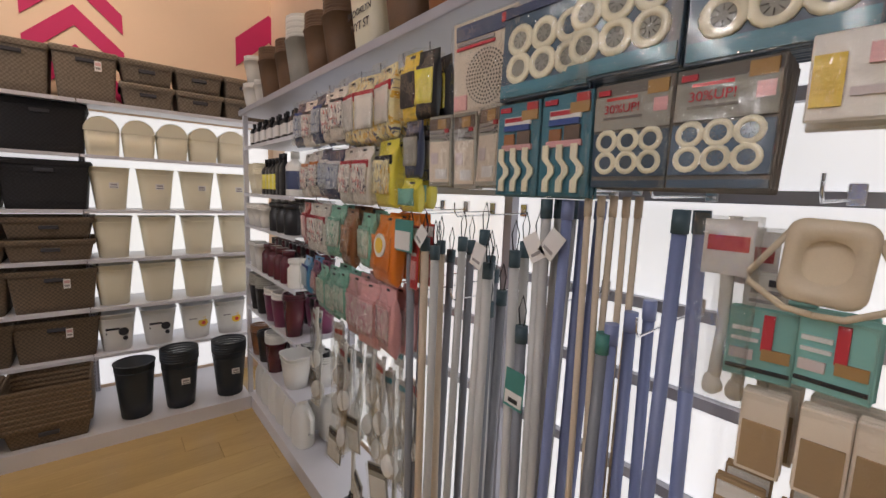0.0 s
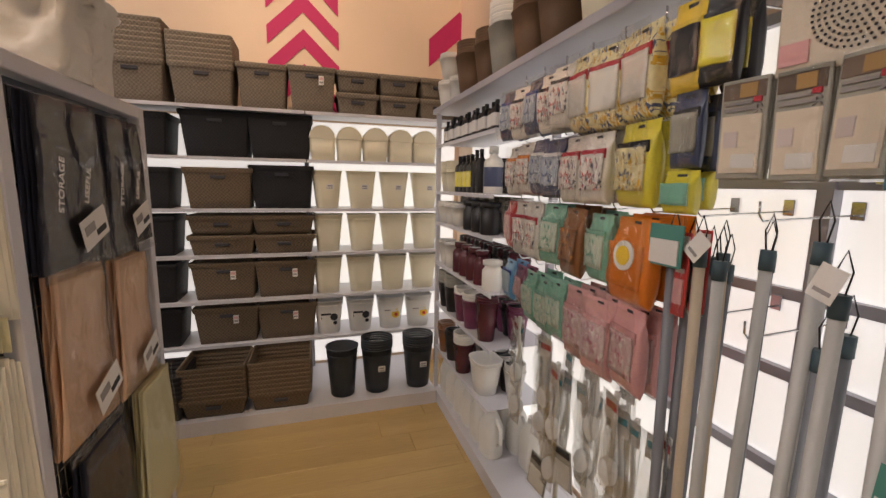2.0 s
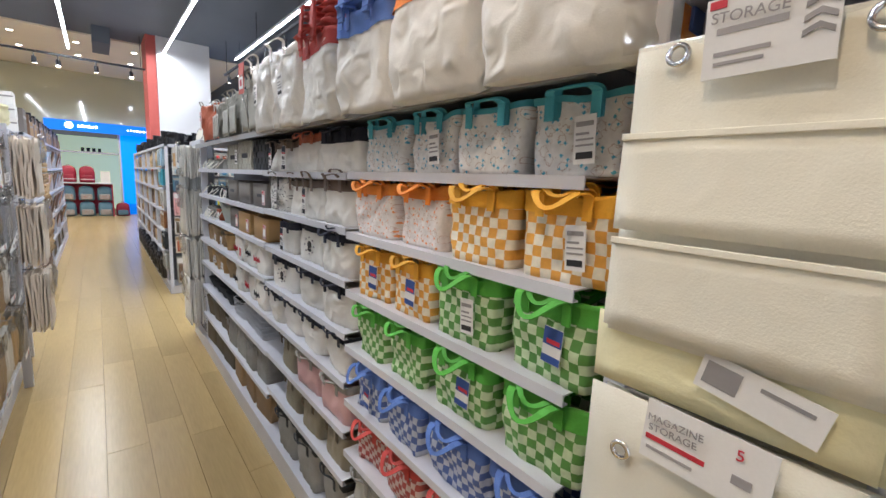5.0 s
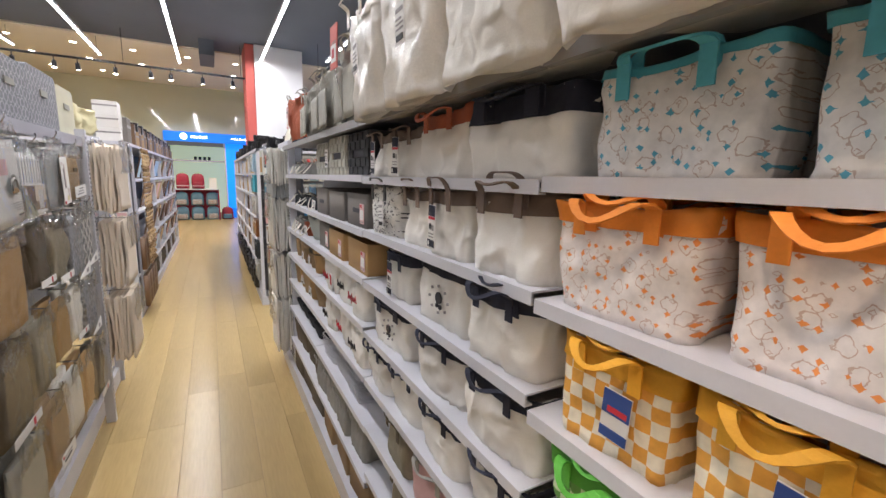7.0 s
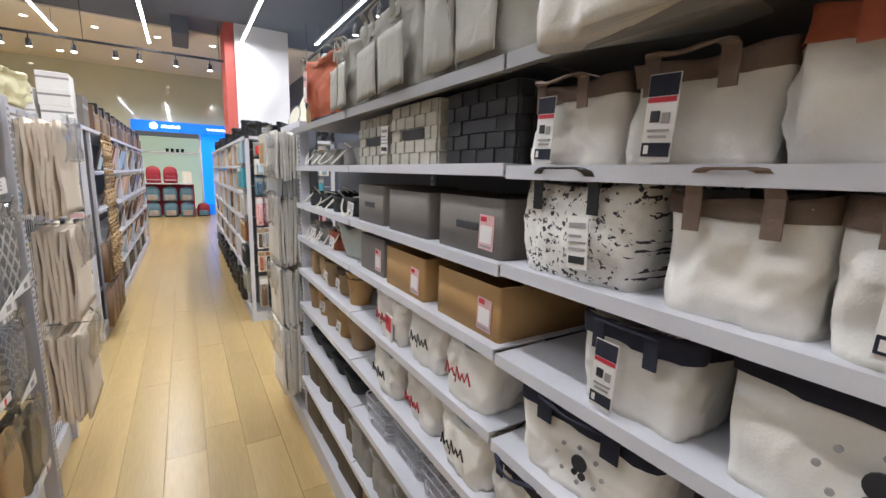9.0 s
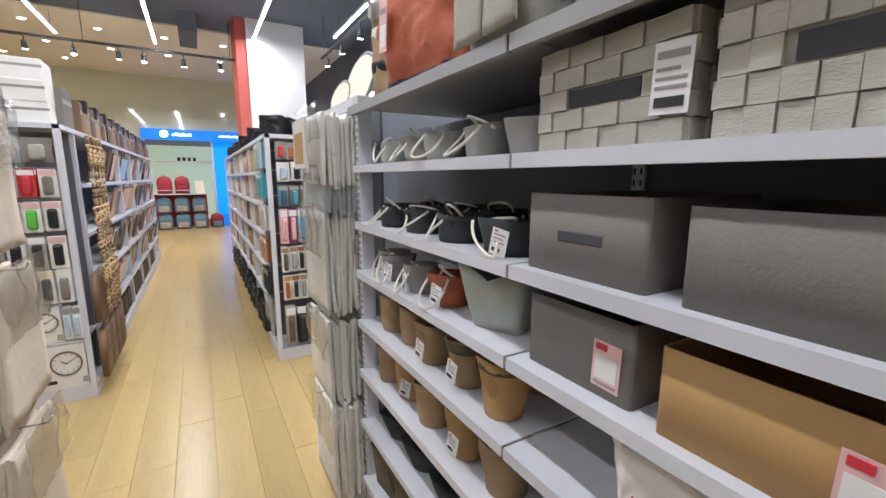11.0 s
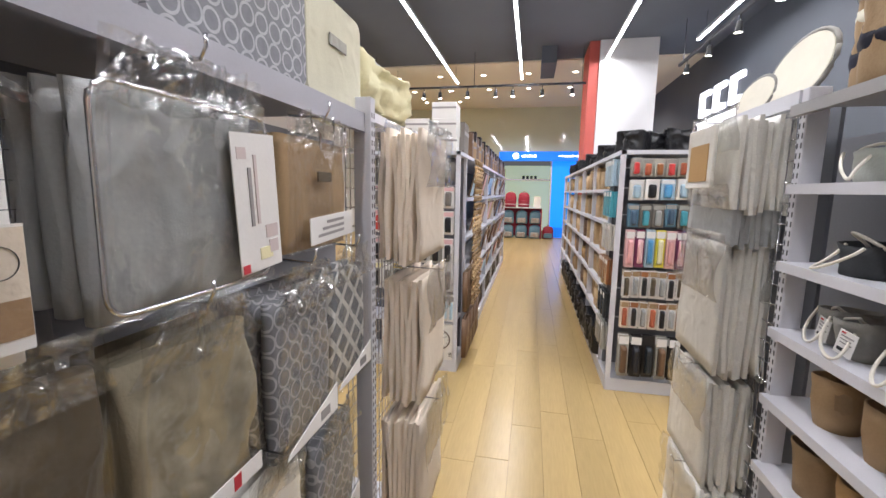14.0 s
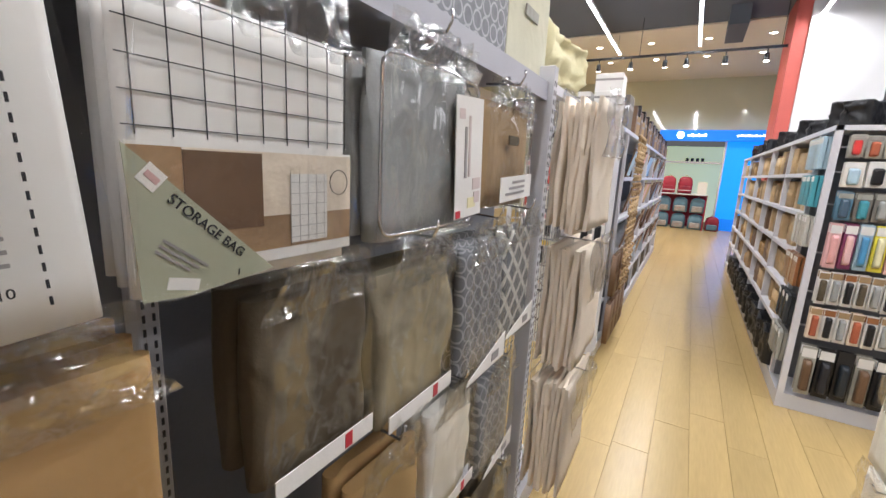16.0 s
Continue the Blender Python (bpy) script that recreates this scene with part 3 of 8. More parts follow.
structure("wall_east", bx(1.31, Y0, 0, 1.51, 4.03, CEIL), PEACH, "peach painted side wall", "wall")
structure("wall_south", bx(-18.6, Y0 - 0.2, 0, X1 + 0.2, Y0, CEIL), WHITE_PAINT, "plain white wall", "wall")
structure("ceiling", bx(-13.3, Y0, CEIL, X1 + 0.2, Y1, CEIL + 0.15), DARK_CEIL, "dark painted high ceiling", "ceiling")
structure("ceiling_soffit", bx(-18.6, Y0, CEIL - 0.03, -13.3, Y1, CEIL + 0.15), SOFFIT, "cream soffit with downlights", "ceiling")
structure("ceiling_duct", bx(-13.6, 0.98, CEIL - 0.32, -12.4, 1.28, CEIL), DARK_CEIL, "dark boxed ceiling duct", "ceiling")


def chevron(x, z, w, rise, thick, yy):
    bm = bmesh.new()
    for s in (-1, 1):
        a = [(x, z), (x + s * w / 2, z - rise), (x + s * w / 2, z - rise - thick), (x, z - thick)]
        v0 = [bm.verts.new((px, yy, pz)) for px, pz in a]
        v1 = [bm.verts.new((px, yy + 0.004, pz)) for px, pz in a]
        bm.faces.new(v0 if s > 0 else v0[::-1])
        bm.faces.new(v1[::-1] if s > 0 else v1)
        for i in range(4):
            bm.faces.new((v0[i], v0[(i + 1) % 4], v1[(i + 1) % 4], v1[i]))
    return bm


mural = thing("wall_mural", "magenta chevron arrows painted on the peach wall", "mural", kind="structure")
for zz in (2.51, 2.76, 3.01, 3.26):
    part("chevron", chevron(0.04, zz, 0.52, 0.25, 0.13, 4.024), MAGENTA, mural)
part("chevron", chevron(1.29, 3.04, 0.52, 0.24, 0.22, 4.024), MAGENTA, mural)

# far shopfront
front = thing("shopfront", "bright shopfront with a blue fascia and a glass door", "shopfront", kind="structure")
part("bulkhead", bx(-18.6, -5.5, 2.93, -18.4, 4.5, CEIL - 0.03), STORE_GLASS, front, "glossy pale green bulkhead")
part("fascia", bx(-18.42, -0.25, 2.62, -18.2, 4.3, 2.93), SIGN_BLUE, front, "glowing blue fascia board")
part("side_wall", bx(-18.6, -5.5, 0, -18.4, -0.25, 2.93), STORE_GLASS, front)
# no lamp behind the door: this wall's own glow makes the interior bright
part("back_wall", bx(-21.2, -0.4, 0, -21.0, 2.0, 2.62), SHOP_GLOW, front, "glowing pale green wall standing for the lit interior")
part("door_frame", bx(-18.5, 1.50, 0, -18.4, 1.56, 2.62), WHITE_METAL, front)
part("door_frame", bx(-18.5, -0.25, 0, -18.4, -0.19, 2.62), WHITE_METAL, front)
part("door_rail", bx(-18.48, -0.19, 1.95, -18.42, 1.50, 2.02), GREY_METAL, front)
for k in range(4):
    part("wall_card", bx(-20.99, 0.5 + 0.16 * k, 2.05, -20.97, 0.6 + 0.16 * k, 2.22), BLACK_INK, front)
part("screen", bx(-18.5, 1.56, 0.35, -18.4, 4.3, 2.62), SCREEN_BLUE, front, "tall bright blue display screen")
part("screen_plinth", bx(-18.5, 1.56, 0, -18.38, 4.3, 0.35), SIGN_BLUE, front)
bm = bmesh.new()
bmesh.ops.create_cone(bm, cap_ends=True, segments=20, radius1=0.10, radius2=0.10, depth=0.03, matrix=pose(-18.19, 0.32, 2.78, 0, 90, 0))
part("fascia_badge", bm, SIGN_WHITE, front, "round white badge")
bm = bmesh.new()
for k in range(6):
    box(bm, -18.2, 0.52 + 0.085 * k, 2.74, -18.185, 0.575 + 0.085 * k, 2.80 + 0.02 * (k % 2))
for k in range(9):
    box(bm, -18.2, 1.75 + 0.085 * k, 2.75, -18.185, 1.80 + 0.085 * k, 2.79 + 0.015 * (k % 2))
part("fascia_lettering", bm, SIGN_WHITE, front)

# white column with a red edge, and the lit sign on the dark wall
col = thing("wall_column", "white partition wall with a red edge", "wall", kind="structure")
part("wall_face", bx(-13.2, 2.067, 0, -12.2, 3.11, CEIL), WHITE_PAINT, col)
part("wall_edge", bx(-13.2, 1.88, 0, -12.25, 2.064, CEIL), RED_PAINT, col, "red painted edge")
sign = thing("wall_sign", "glowing white sign shapes on the dark wall", "sign")
for row, (zz, hh, n) in enumerate(((3.38, 0.48, 3), (2.93, 0.20, 4))):
    for k in range(n):
        x = -13.28 + k * (0.68 if row == 0 else 0.5)
        bm = bx(x, 4.24, zz - hh / 2, x + 0.16, 4.296, zz + hh / 2)
        box(bm, x + 0.18, 4.24, zz - hh / 2, x + 0.46, 4.296, zz - hh / 2 + 0.09)
        box(bm, x + 0.18, 4.24, zz + hh / 2 - 0.09, x + 0.46, 4.296, zz + hh / 2)
        part("sign_letter", bm, SIGN_WHITE, sign)


# ---- ceiling lamps ----
def led_line(y, x_from, x_to, z=4.1, w=0.05):
    t = thing("linear_lamp", "long white linear lamp hung from the ceiling", "lamp", "linear lamps", pose(0, y, z))
    part("housing", bx(x_from, -w / 2, 0.012, x_to, w / 2, 0.06), WHITE_METAL, t)
    part("diffuser", bx(x_from, -w / 2 + 0.004, 0, x_to, w / 2 - 0.004, 0.011), LED, t, "glowing diffuser")
    for x in (x_from + 0.3, (x_from + x_to) / 2, x_to - 0.3):
        part("wire", bx(x - 0.003, -0.003, 0.06, x + 0.003, 0.003, CEIL - z), BLACK_PLASTIC, t)


def lamp(name, kind, m, energy, col, **size):
    d = bpy.data.lights.new(name, kind)
    d.energy, d.color = energy, col
    if kind == "AREA":
        d.shape, d.size, d.size_y = "RECTANGLE", size["a"], size["b"]
    else:
        d.spot_size, d.spot_blend, d.shadow_soft_size = radians(size["a"]), 0.6, 0.06
    ob = new(name, d)
    ob.matrix_basis = m
    return ob


for yy, xa, xb, gain in ((-2.4, -13.8, -2.0, 0.4), (-0.95, -13.7, -1.6, 0.6), (0.57, -13.5, -1.4, 1.5), (2.2, -13.7, -2.4, 1.6), (3.5, -11.4, -3.6, 1.4)):
    led_line(yy, xa, xb)
    for k in range(3):
        xm = xb + (xa - xb) * (k + 0.5) / 3
        lamp("linear_lamp_light", "AREA", pose(xm, yy, 4.08), LED_POWER * gain * (xb - xa) / 3, (0.95, 0.97, 1.0), a=(xb - xa) / 3, b=0.08)


def track_spot(parent, x, y, z, lean):
    bm = bmesh.new()
    m = pose(x, y, z, 0, lean, 0)
    bmesh.ops.create_cone(bm, cap_ends=True, segments=12, radius1=0.045, radius2=0.035, depth=0.13, matrix=m)
    tube(bm, [(x, y, z + 0.02), (x, y, z + 0.14)], 0.01, 6)
    p = part("spot_head", bm, BLACK_PLASTIC, parent)
    bm = bmesh.new()
    bmesh.ops.create_cone(bm, cap_ends=True, segments=12, radius1=0.04, radius2=0.04, depth=0.004, matrix=m @ pose(0, 0, -0.067))
    part("lens", bm, SPOT_GLOW, p, "bright lens")


track = thing("spot_track", "black lighting track with bright spot lamps", "track light")
part("rail", bx(-12.6, -2.9, 3.74, -12.56, 2.0, 3.78), BLACK_PLASTIC, track)
for k in range(9):
    track_spot(track, -12.58, -2.7 + 0.52 * k + 0.08 * (k % 3), 3.60, 8 if k % 2 else -10)
for yy in (-2.6, -0.4, 1.8):
    part("rod", bx(-12.585, yy - 0.005, 3.78, -12.575, yy + 0.005, CEIL), BLACK_PLASTIC, track)
track2 = thing("spot_track", "black lighting track along the side wall", "track light")
part("rail", bx(-11.6, 3.28, 3.74, -6.5, 3.32, 3.78), BLACK_PLASTIC, track2)
for k in range(5):
    track_spot(track2, -11.2 + 0.9 * k, 3.3, 3.60, 10)
for k in range(3):
    part("rod", bx(-11.4 + 2.3 * k, 3.295, 3.78, -11.39 + 2.3 * k, 3.305, CEIL), BLACK_PLASTIC, track2)
for k in range(12):
    d = thing("downlight", "small recessed round downlight in the soffit", "downlight", "soffit downlights", pose(-14.2 - 1.5 * (k // 5), -2.6 + 1.1 * (k % 5), CEIL - 0.03))
    bm = bmesh.new()
    bmesh.ops.create_cone(bm, cap_ends=True, segments=16, radius1=0.06, radius2=0.06, depth=0.008, matrix=pose(0, 0, -0.005))
    part("lens", bm, SPOT_GLOW, d)
    bm = bmesh.new()
    loft(bm, [[(r * math.cos(a / 8 * math.pi), r * math.sin(a / 8 * math.pi), z) for a in range(16)] for r, z in ((0.062, -0.001), (0.062, -0.014), (0.078, -0.014), (0.078, -0.001))], False)
    part("trim_ring", bm, WHITE_PLASTIC, d)
for xx, yy, e in ((-16.2, 0.5, 330), (-16.2, 3.0, 220), (-15.0, -2.0, 260)):
    lamp("downlight_light", "SPOT", pose(xx, yy, CEIL - 0.06), e, (1.0, 0.93, 0.78), a=140)
lamp("track_light", "SPOT", pose(-12.58, 0.4, 3.5, 0, 12, 0), 160, (1.0, 0.92, 0.75), a=120)
# added warm downlights, unseen overhead, to brighten the bins and the cloth pockets
for xx, yy, e, lean, cone in ((0.15, 0.9, 150, 42, 50), (-0.70, -0.45, 270, 30, 42)):
    d = thing("downlight", "unseen warm downlight added to brighten the corner goods", "downlight", "corner downlights", pose(xx, yy, CEIL))
    bm = bmesh.new()
    bmesh.ops.create_cone(bm, cap_ends=True, segments=16, radius1=0.06, radius2=0.06, depth=0.008, matrix=pose(0, 0, -0.005))
    part("lens", bm, SPOT_GLOW, d)
    lamp("downlight_light", "SPOT", pose(xx, yy, CEIL - 0.03, lean, 0, 0), e, (1.0, 0.76, 0.52), a=cone)

# two more unseen lamps, added to brighten the peach wall and top baskets
for xx in (-0.75, 0.45):
    d = thing("downlight", "unseen tilted downlight added to wash the peach wall", "downlight", "corner downlights", pose(xx, 2.9, CEIL))
    bm = bmesh.new()
    bmesh.ops.create_cone(bm, cap_ends=True, segments=16, radius1=0.06, radius2=0.06, depth=0.008, matrix=pose(0, 0, -0.005))
    part("lens", bm, SPOT_GLOW, d)
    lamp("downlight_light", "SPOT", pose(xx, 2.9, CEIL - 0.03, 46, 0, 0), 165, (1.0, 0.80, 0.60), a=78)


# ---- shelving ----
def post(parent, x, y, h, w=0.035, d=0.05, face=-1, slots=True):
    p = part("post", bx(x - w / 2, y - d / 2, 0, x + w / 2, y + d / 2, h, 0.002), WHITE_METAL, parent)
    if slots:
        bm = bmesh.new()
        yy = y + face * d / 2
        for k in range(int(h / 0.025) - 3):
            z = 0.06 + 0.025 * k
            for s in (-0.008, 0.008):
                box(bm, x + s - 0.0025, yy - 0.0006, z, x + s + 0.0025, yy + 0.0006, z + 0.014)
        tagged(part("slot", bm, SLOT_SHADE, p), kind="stuff")
    return p


def shelf(parent, x0, x1, y_front, depth, z, thick=0.03, name="shelf", mat=None):
    """A sheet-steel shelf with a folded front lip; y_front is its near edge and depth runs to +y, or to -y if negative."""
    s = 1 if depth > 0 else -1
    yb, f, g = y_front + depth, y_front + s * 0.004, y_front + s * 0.018
    prof = [(y_front, z), (yb, z), (yb, z - 0.004), (f, z - 0.0041), (f, z - thick + 0.003), (g, z - thick + 0.003), (g, z - thick), (y_front, z - thick)]
    bm = bmesh.new()
    loft(bm, [[(x, y, zz) for y, zz in prof] for x in (x0, x1)], True, True, False)
    bmesh.ops.recalc_face_normals(bm, faces=bm.faces)
    return part(name, bm, mat or WHITE_METAL, parent)


# Long gondola beside the aisle: four bays, its face towards the aisle.
G_FRONT, G_BACK = 1.54, 1.93
BAYS = (-4.58, -3.70, -2.80, -1.865, -0.95)
LEFT_Z = (1.57, 1.37, 1.19, 1.0, 0.80, 0.59, 0.34)
RIGHT_Z = (1.57, 1.365, 1.16, 0.955, 0.745, 0.54, 0.33)
gondola = thing("shelf_gondola", "white steel gondola with seven shelves and a charcoal back", "shelving")
part("back_panel", bx(-5.02, G_BACK - 0.015, 0.12, -0.64, G_BACK + 0.015, 1.735), BACK_PANEL, gondola, "charcoal back panel")
part("base", bx(-4.6, G_FRONT, 0.0, -0.925, 2.30, 0.115), WHITE_METAL, gondola, "white base plinth")
for x in BAYS:
    post(gondola, x, G_BACK - 0.025 if x != BAYS[0] else G_FRONT + 0.045, 1.81 if x == BAYS[0] else 1.735, 0.03, 0.014 if x != BAYS[0] else 0.05)
for i, (xa, xb) in enumerate(zip(BAYS, BAYS[1:])):
    for z in (RIGHT_Z if i == 3 else LEFT_Z if i < 2 else (1.565, 1.375, 1.185, 0.99, 0.80, 0.60, 0.40)):
        shelf(gondola, xa + 0.004, xb - 0.004, G_FRONT, 0.37, z, 0.025)
    # top shelf takes the darkened steel so that its underside reads as shaded
    shelf(gondola, xa + 0.004, xb - 0.004, G_FRONT - 0.012, 0.79, 1.765, 0.028, "top_shelf", SHADED_METAL)
# far side of the gondola, closed
part("side_panel", bx(-4.6, 1.95, 0.12, -0.97, 2.29, 1.735), BACK_PANEL, gondola)

# End cap of the gondola towards the corner.
cap = thing("display_stand", "white steel end frame hung with cloth pockets", "display stand")
CX0, CX1 = -0.865, -0.515
for x, y in ((CX1 - 0.02, 1.54), (CX1 - 0.02, 2.29), (CX0 + 0.015, 1.54)):
    part("post", bx(x - 0.02, y - 0.02, 0, x + 0.02, y + 0.02, 1.86, 0.003), WHITE_METAL, cap)
part("top_rail", bx(CX0 + 0.037, 1.52, 1.82, CX1 - 0.041, 1.56, 1.86, 0.003), WHITE_METAL, cap)
part("side_rail", bx(CX1 - 0.04, 1.561, 1.82, CX1, 2.269, 1.86, 0.003), WHITE_METAL, cap)
part("top_plate", bx(CX0, 1.561, 1.835, CX1 - 0.041, 2.29, 1.855), WHITE_METAL, cap)
part("inner_panel", bx(CX0 + 0.04, 1.62, 0.1, CX1 - 0.06, 1.63, 1.825), BACK_PANEL, cap)
part("mesh_backing", bx(CX1 - 0.075, 1.64, 0.1, CX1 - 0.06, 2.27, 1.825), BACK_PANEL, cap)
part("base", bx(CX0, 1.52, 0, CX1, 2.29, 0.09), WHITE_METAL, cap)
bm = bmesh.new()
for k in range(24):
    y = 1.58 + 0.028 * k
    tube(bm, [(CX1 - 0.05, y, 0.12), (CX1 - 0.05, y, 1.81)], 0.0022, 4)
for k in range(24):
    tube(bm, [(CX1 - 0.053, 1.57, 0.15 + 0.072 * k), (CX1 - 0.053, 2.26, 0.15 + 0.072 * k)], 0.0022, 4)
tagged(part("wire_grid", bm, CHROME, cap), kind="stuff")

# Lit shelving on the back wall.
BZ = (2.095, 1.77, 1.425, 1.105, 0.785, 0.465)
BF = 3.62
back = thing("wall_shelving", "backlit white wall shelving in full use", "shelving")
part("backlight", bx(-2.6, 4.004, 0.12, 1.26, 4.025, 2.08), PANEL_GLOWING, back, "glowing white back panel")
part("base", bx(-2.6, 3.27, 0, 0.905, 4.0, 0.095), WHITE_METAL, back, "white base plinth")
for i, (xa, xb) in enumerate(((-2.6, -1.19), (-1.19, 0.035), (0.035, 1.255))):
    for k, z in enumerate(BZ):
        shelf(back, xa + 0.003, xb - 0.003, BF if k else BF - 0.03, 0.375, z, 0.022)
for x in (-1.19, 0.035):
    post(back, x, 3.975, 2.07, face=-1)

# Lit wall unit with hooks.
UF = 0.91
UZ = (1.88, 1.565, 1.35, 1.06, 0.765, 0.43)
unit = thing("wall_unit", "backlit white wall unit with shelves and hook rails", "shelving")
part("backlight", bx(1.275, -1.2, 0.12, 1.295, 3.60, 2.05), PANEL_GLOWING, unit, "glowing white back panel")
part("base", bx(UF, -1.2, 0, 1.27, 3.37, 0.09), WHITE_METAL, unit, "white base plinth")
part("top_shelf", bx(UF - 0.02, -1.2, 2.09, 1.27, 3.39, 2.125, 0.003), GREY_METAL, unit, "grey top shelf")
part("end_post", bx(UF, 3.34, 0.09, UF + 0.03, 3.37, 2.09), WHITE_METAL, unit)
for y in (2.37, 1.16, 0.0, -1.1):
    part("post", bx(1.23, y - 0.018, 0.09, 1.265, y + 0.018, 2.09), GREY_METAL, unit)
for z in UZ:
    bm = bx(UF, 2.36, z - 0.004, 1.27, 3.34, z)
    box(bm, UF, 2.36, z - 0.022, UF + 0.004, 3.34, z - 0.0045)
    part("shelf", bm, WHITE_METAL, unit)
for z in (2.05, 1.83, 1.62, 1.335, 1.12, 0.85):
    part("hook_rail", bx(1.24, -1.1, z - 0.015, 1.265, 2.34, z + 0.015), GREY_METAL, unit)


# Gondola across the aisle.
L_FRONT = 0.38
lg = thing("shelf_gondola", "white steel gondola hung with packed storage bags", "shelving")
part("back_panel", bx(-5.1, -0.02, 0.12, -2.3, 0.02, 1.75), BACK_PANEL, lg, "charcoal back panel")
part("base", bx(-5.12, -0.40, 0, -2.3, L_FRONT, 0.11), WHITE_METAL, lg)
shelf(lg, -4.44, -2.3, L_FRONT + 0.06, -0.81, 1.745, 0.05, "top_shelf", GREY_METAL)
post(lg, -4.46, L_FRONT + 0.05, 1.79, face=1)
post(lg, -5.1, L_FRONT + 0.0, 1.79, face=1, slots=False)
part("top_rail", bx(-5.08, L_FRONT - 0.01, 1.75, -4.47, L_FRONT + 0.02, 1.78), WHITE_METAL, lg)
post(lg, -3.55, 0.04, 1.72, face=1)
part("side_panel", bx(-5.1, -0.39, 0.12, -2.3, -0.05, 1.70), BACK_PANEL, lg)
bm = bmesh.new()
for k in range(18):
    tube(bm, [(-5.06 + 0.034 * k, L_FRONT - 0.02, 0.12), (-5.06 + 0.034 * k, L_FRONT - 0.02, 1.74)], 0.002, 4)
for k in range(28):
    tube(bm, [(-5.07, L_FRONT - 0.017, 0.15 + 0.058 * k), (-4.47, L_FRONT - 0.017, 0.15 + 0.058 * k)], 0.002, 4)
tagged(part("wire_grid", bm, CHROME, lg), kind="stuff")

# End frame of the long gondola, with a wire grid.
ef = thing("display_stand", "white end frame with a wire grid and packed bags", "display stand")
part("post", bx(-5.06, 1.56, 0, -5.02, 1.60, 1.81), WHITE_METAL, ef)
part("post", bx(-5.06, 2.28, 0, -5.02, 2.32, 1.81), WHITE_METAL, ef)
part("top_rail", bx(-5.02, 1.56, 1.77, -4.605, 1.60, 1.81), WHITE_METAL, ef)
part("inner_panel", bx(-5.0, 1.66, 0.1, -4.61, 1.67, 1.78), BACK_PANEL, ef)
part("base", bx(-5.06, 1.54, 0, -4.605, 2.32, 0.09), WHITE_METAL, ef)
bm = bmesh.new()
for k in range(14):
    tube(bm, [(-5.01 + 0.03 * k, 1.575, 0.1), (-5.01 + 0.03 * k, 1.575, 1.78)], 0.002, 4)
for k in range(30):
    tube(bm, [(-5.02, 1.571, 0.12 + 0.056 * k), (-4.6, 1.571, 0.12 + 0.056 * k)], 0.002, 4)
tagged(part("wire_grid", bm, CHROME, ef), kind="stuff")


# Two gondolas further along the aisle, seen from their ends.
def far_gondola(label, x_end, x_far, y_a, y_b, face, levels):
    """A gondola whose end stands at x_end; its aisle face is at y_a and it reaches across to y_b."""
    g = thing("shelf_gondola", label, "shelving")
    s = 1 if y_b > y_a else -1
    mid = (y_a + y_b) / 2
    lo, hi = sorted((y_a, y_b))
    part("base", bx(x_far, lo, 0, x_end, hi, 0.10), WHITE_METAL, g)
    part("back_panel", bx(x_far, mid - 0.01, 0.10, x_end - 0.36, mid + 0.01, 1.83), BACK_PANEL, g)
    part("end_panel", bx(x_end - 0.36, lo + 0.03, 0.10, x_end - 0.34, hi - 0.03, 1.83), BACK_PANEL, g)
    part("top_shelf", bx(x_far, lo, 1.83, x_end, hi, 1.86), WHITE_METAL, g)
    n = max(2, round((x_end - 0.36 - x_far) / 0.95))
    for k in range(n + 1):
        x = x_far + (x_end - 0.38 - x_far) * k / n
        post(g, x, y_a + s * 0.03, 1.83, face=-s, slots=False)
    for y in (y_a + s * 0.02, y_b - s * 0.02):
        part("corner_post", bx(x_end - 0.03, y - 0.018, 0.1, x_end, y + 0.018, 1.86), WHITE_METAL, g)
    for k in range(n):
        xa = x_far + (x_end - 0.38 - x_far) * k / n
        xb = x_far + (x_end - 0.38 - x_far) * (k + 1) / n
        for z in levels:
            shelf(g, xa + 0.01, xb - 0.01, y_a, s * 0.36, z, 0.03)
    for z in (1.64, 1.49, 1.29, 0.98, 0.72, 0.49):
        part("hook_rail", bx(x_end - 0.06, lo + 0.04, z + 0.09, x_end - 0.045, hi - 0.04, z + 0.10), GREY_METAL, g)
    return g


far_gondola("white gondola with wooden boxes and kitchen goods", -6.67, -12.0, 1.53, 2.40, -1, (1.58, 1.30, 1.02, 0.74, 0.46))
lg_far = far_gondola("white gondola with wicker goods and picture boards", -6.70, -12.8, 0.33, -0.55, 1, (1.48, 1.12, 0.76, 0.42))
part("end_shelf", bx(-7.03, -0.53, 0.415, -6.70, 0.31, 0.43, 0.002), WHITE_METAL, lg_far)


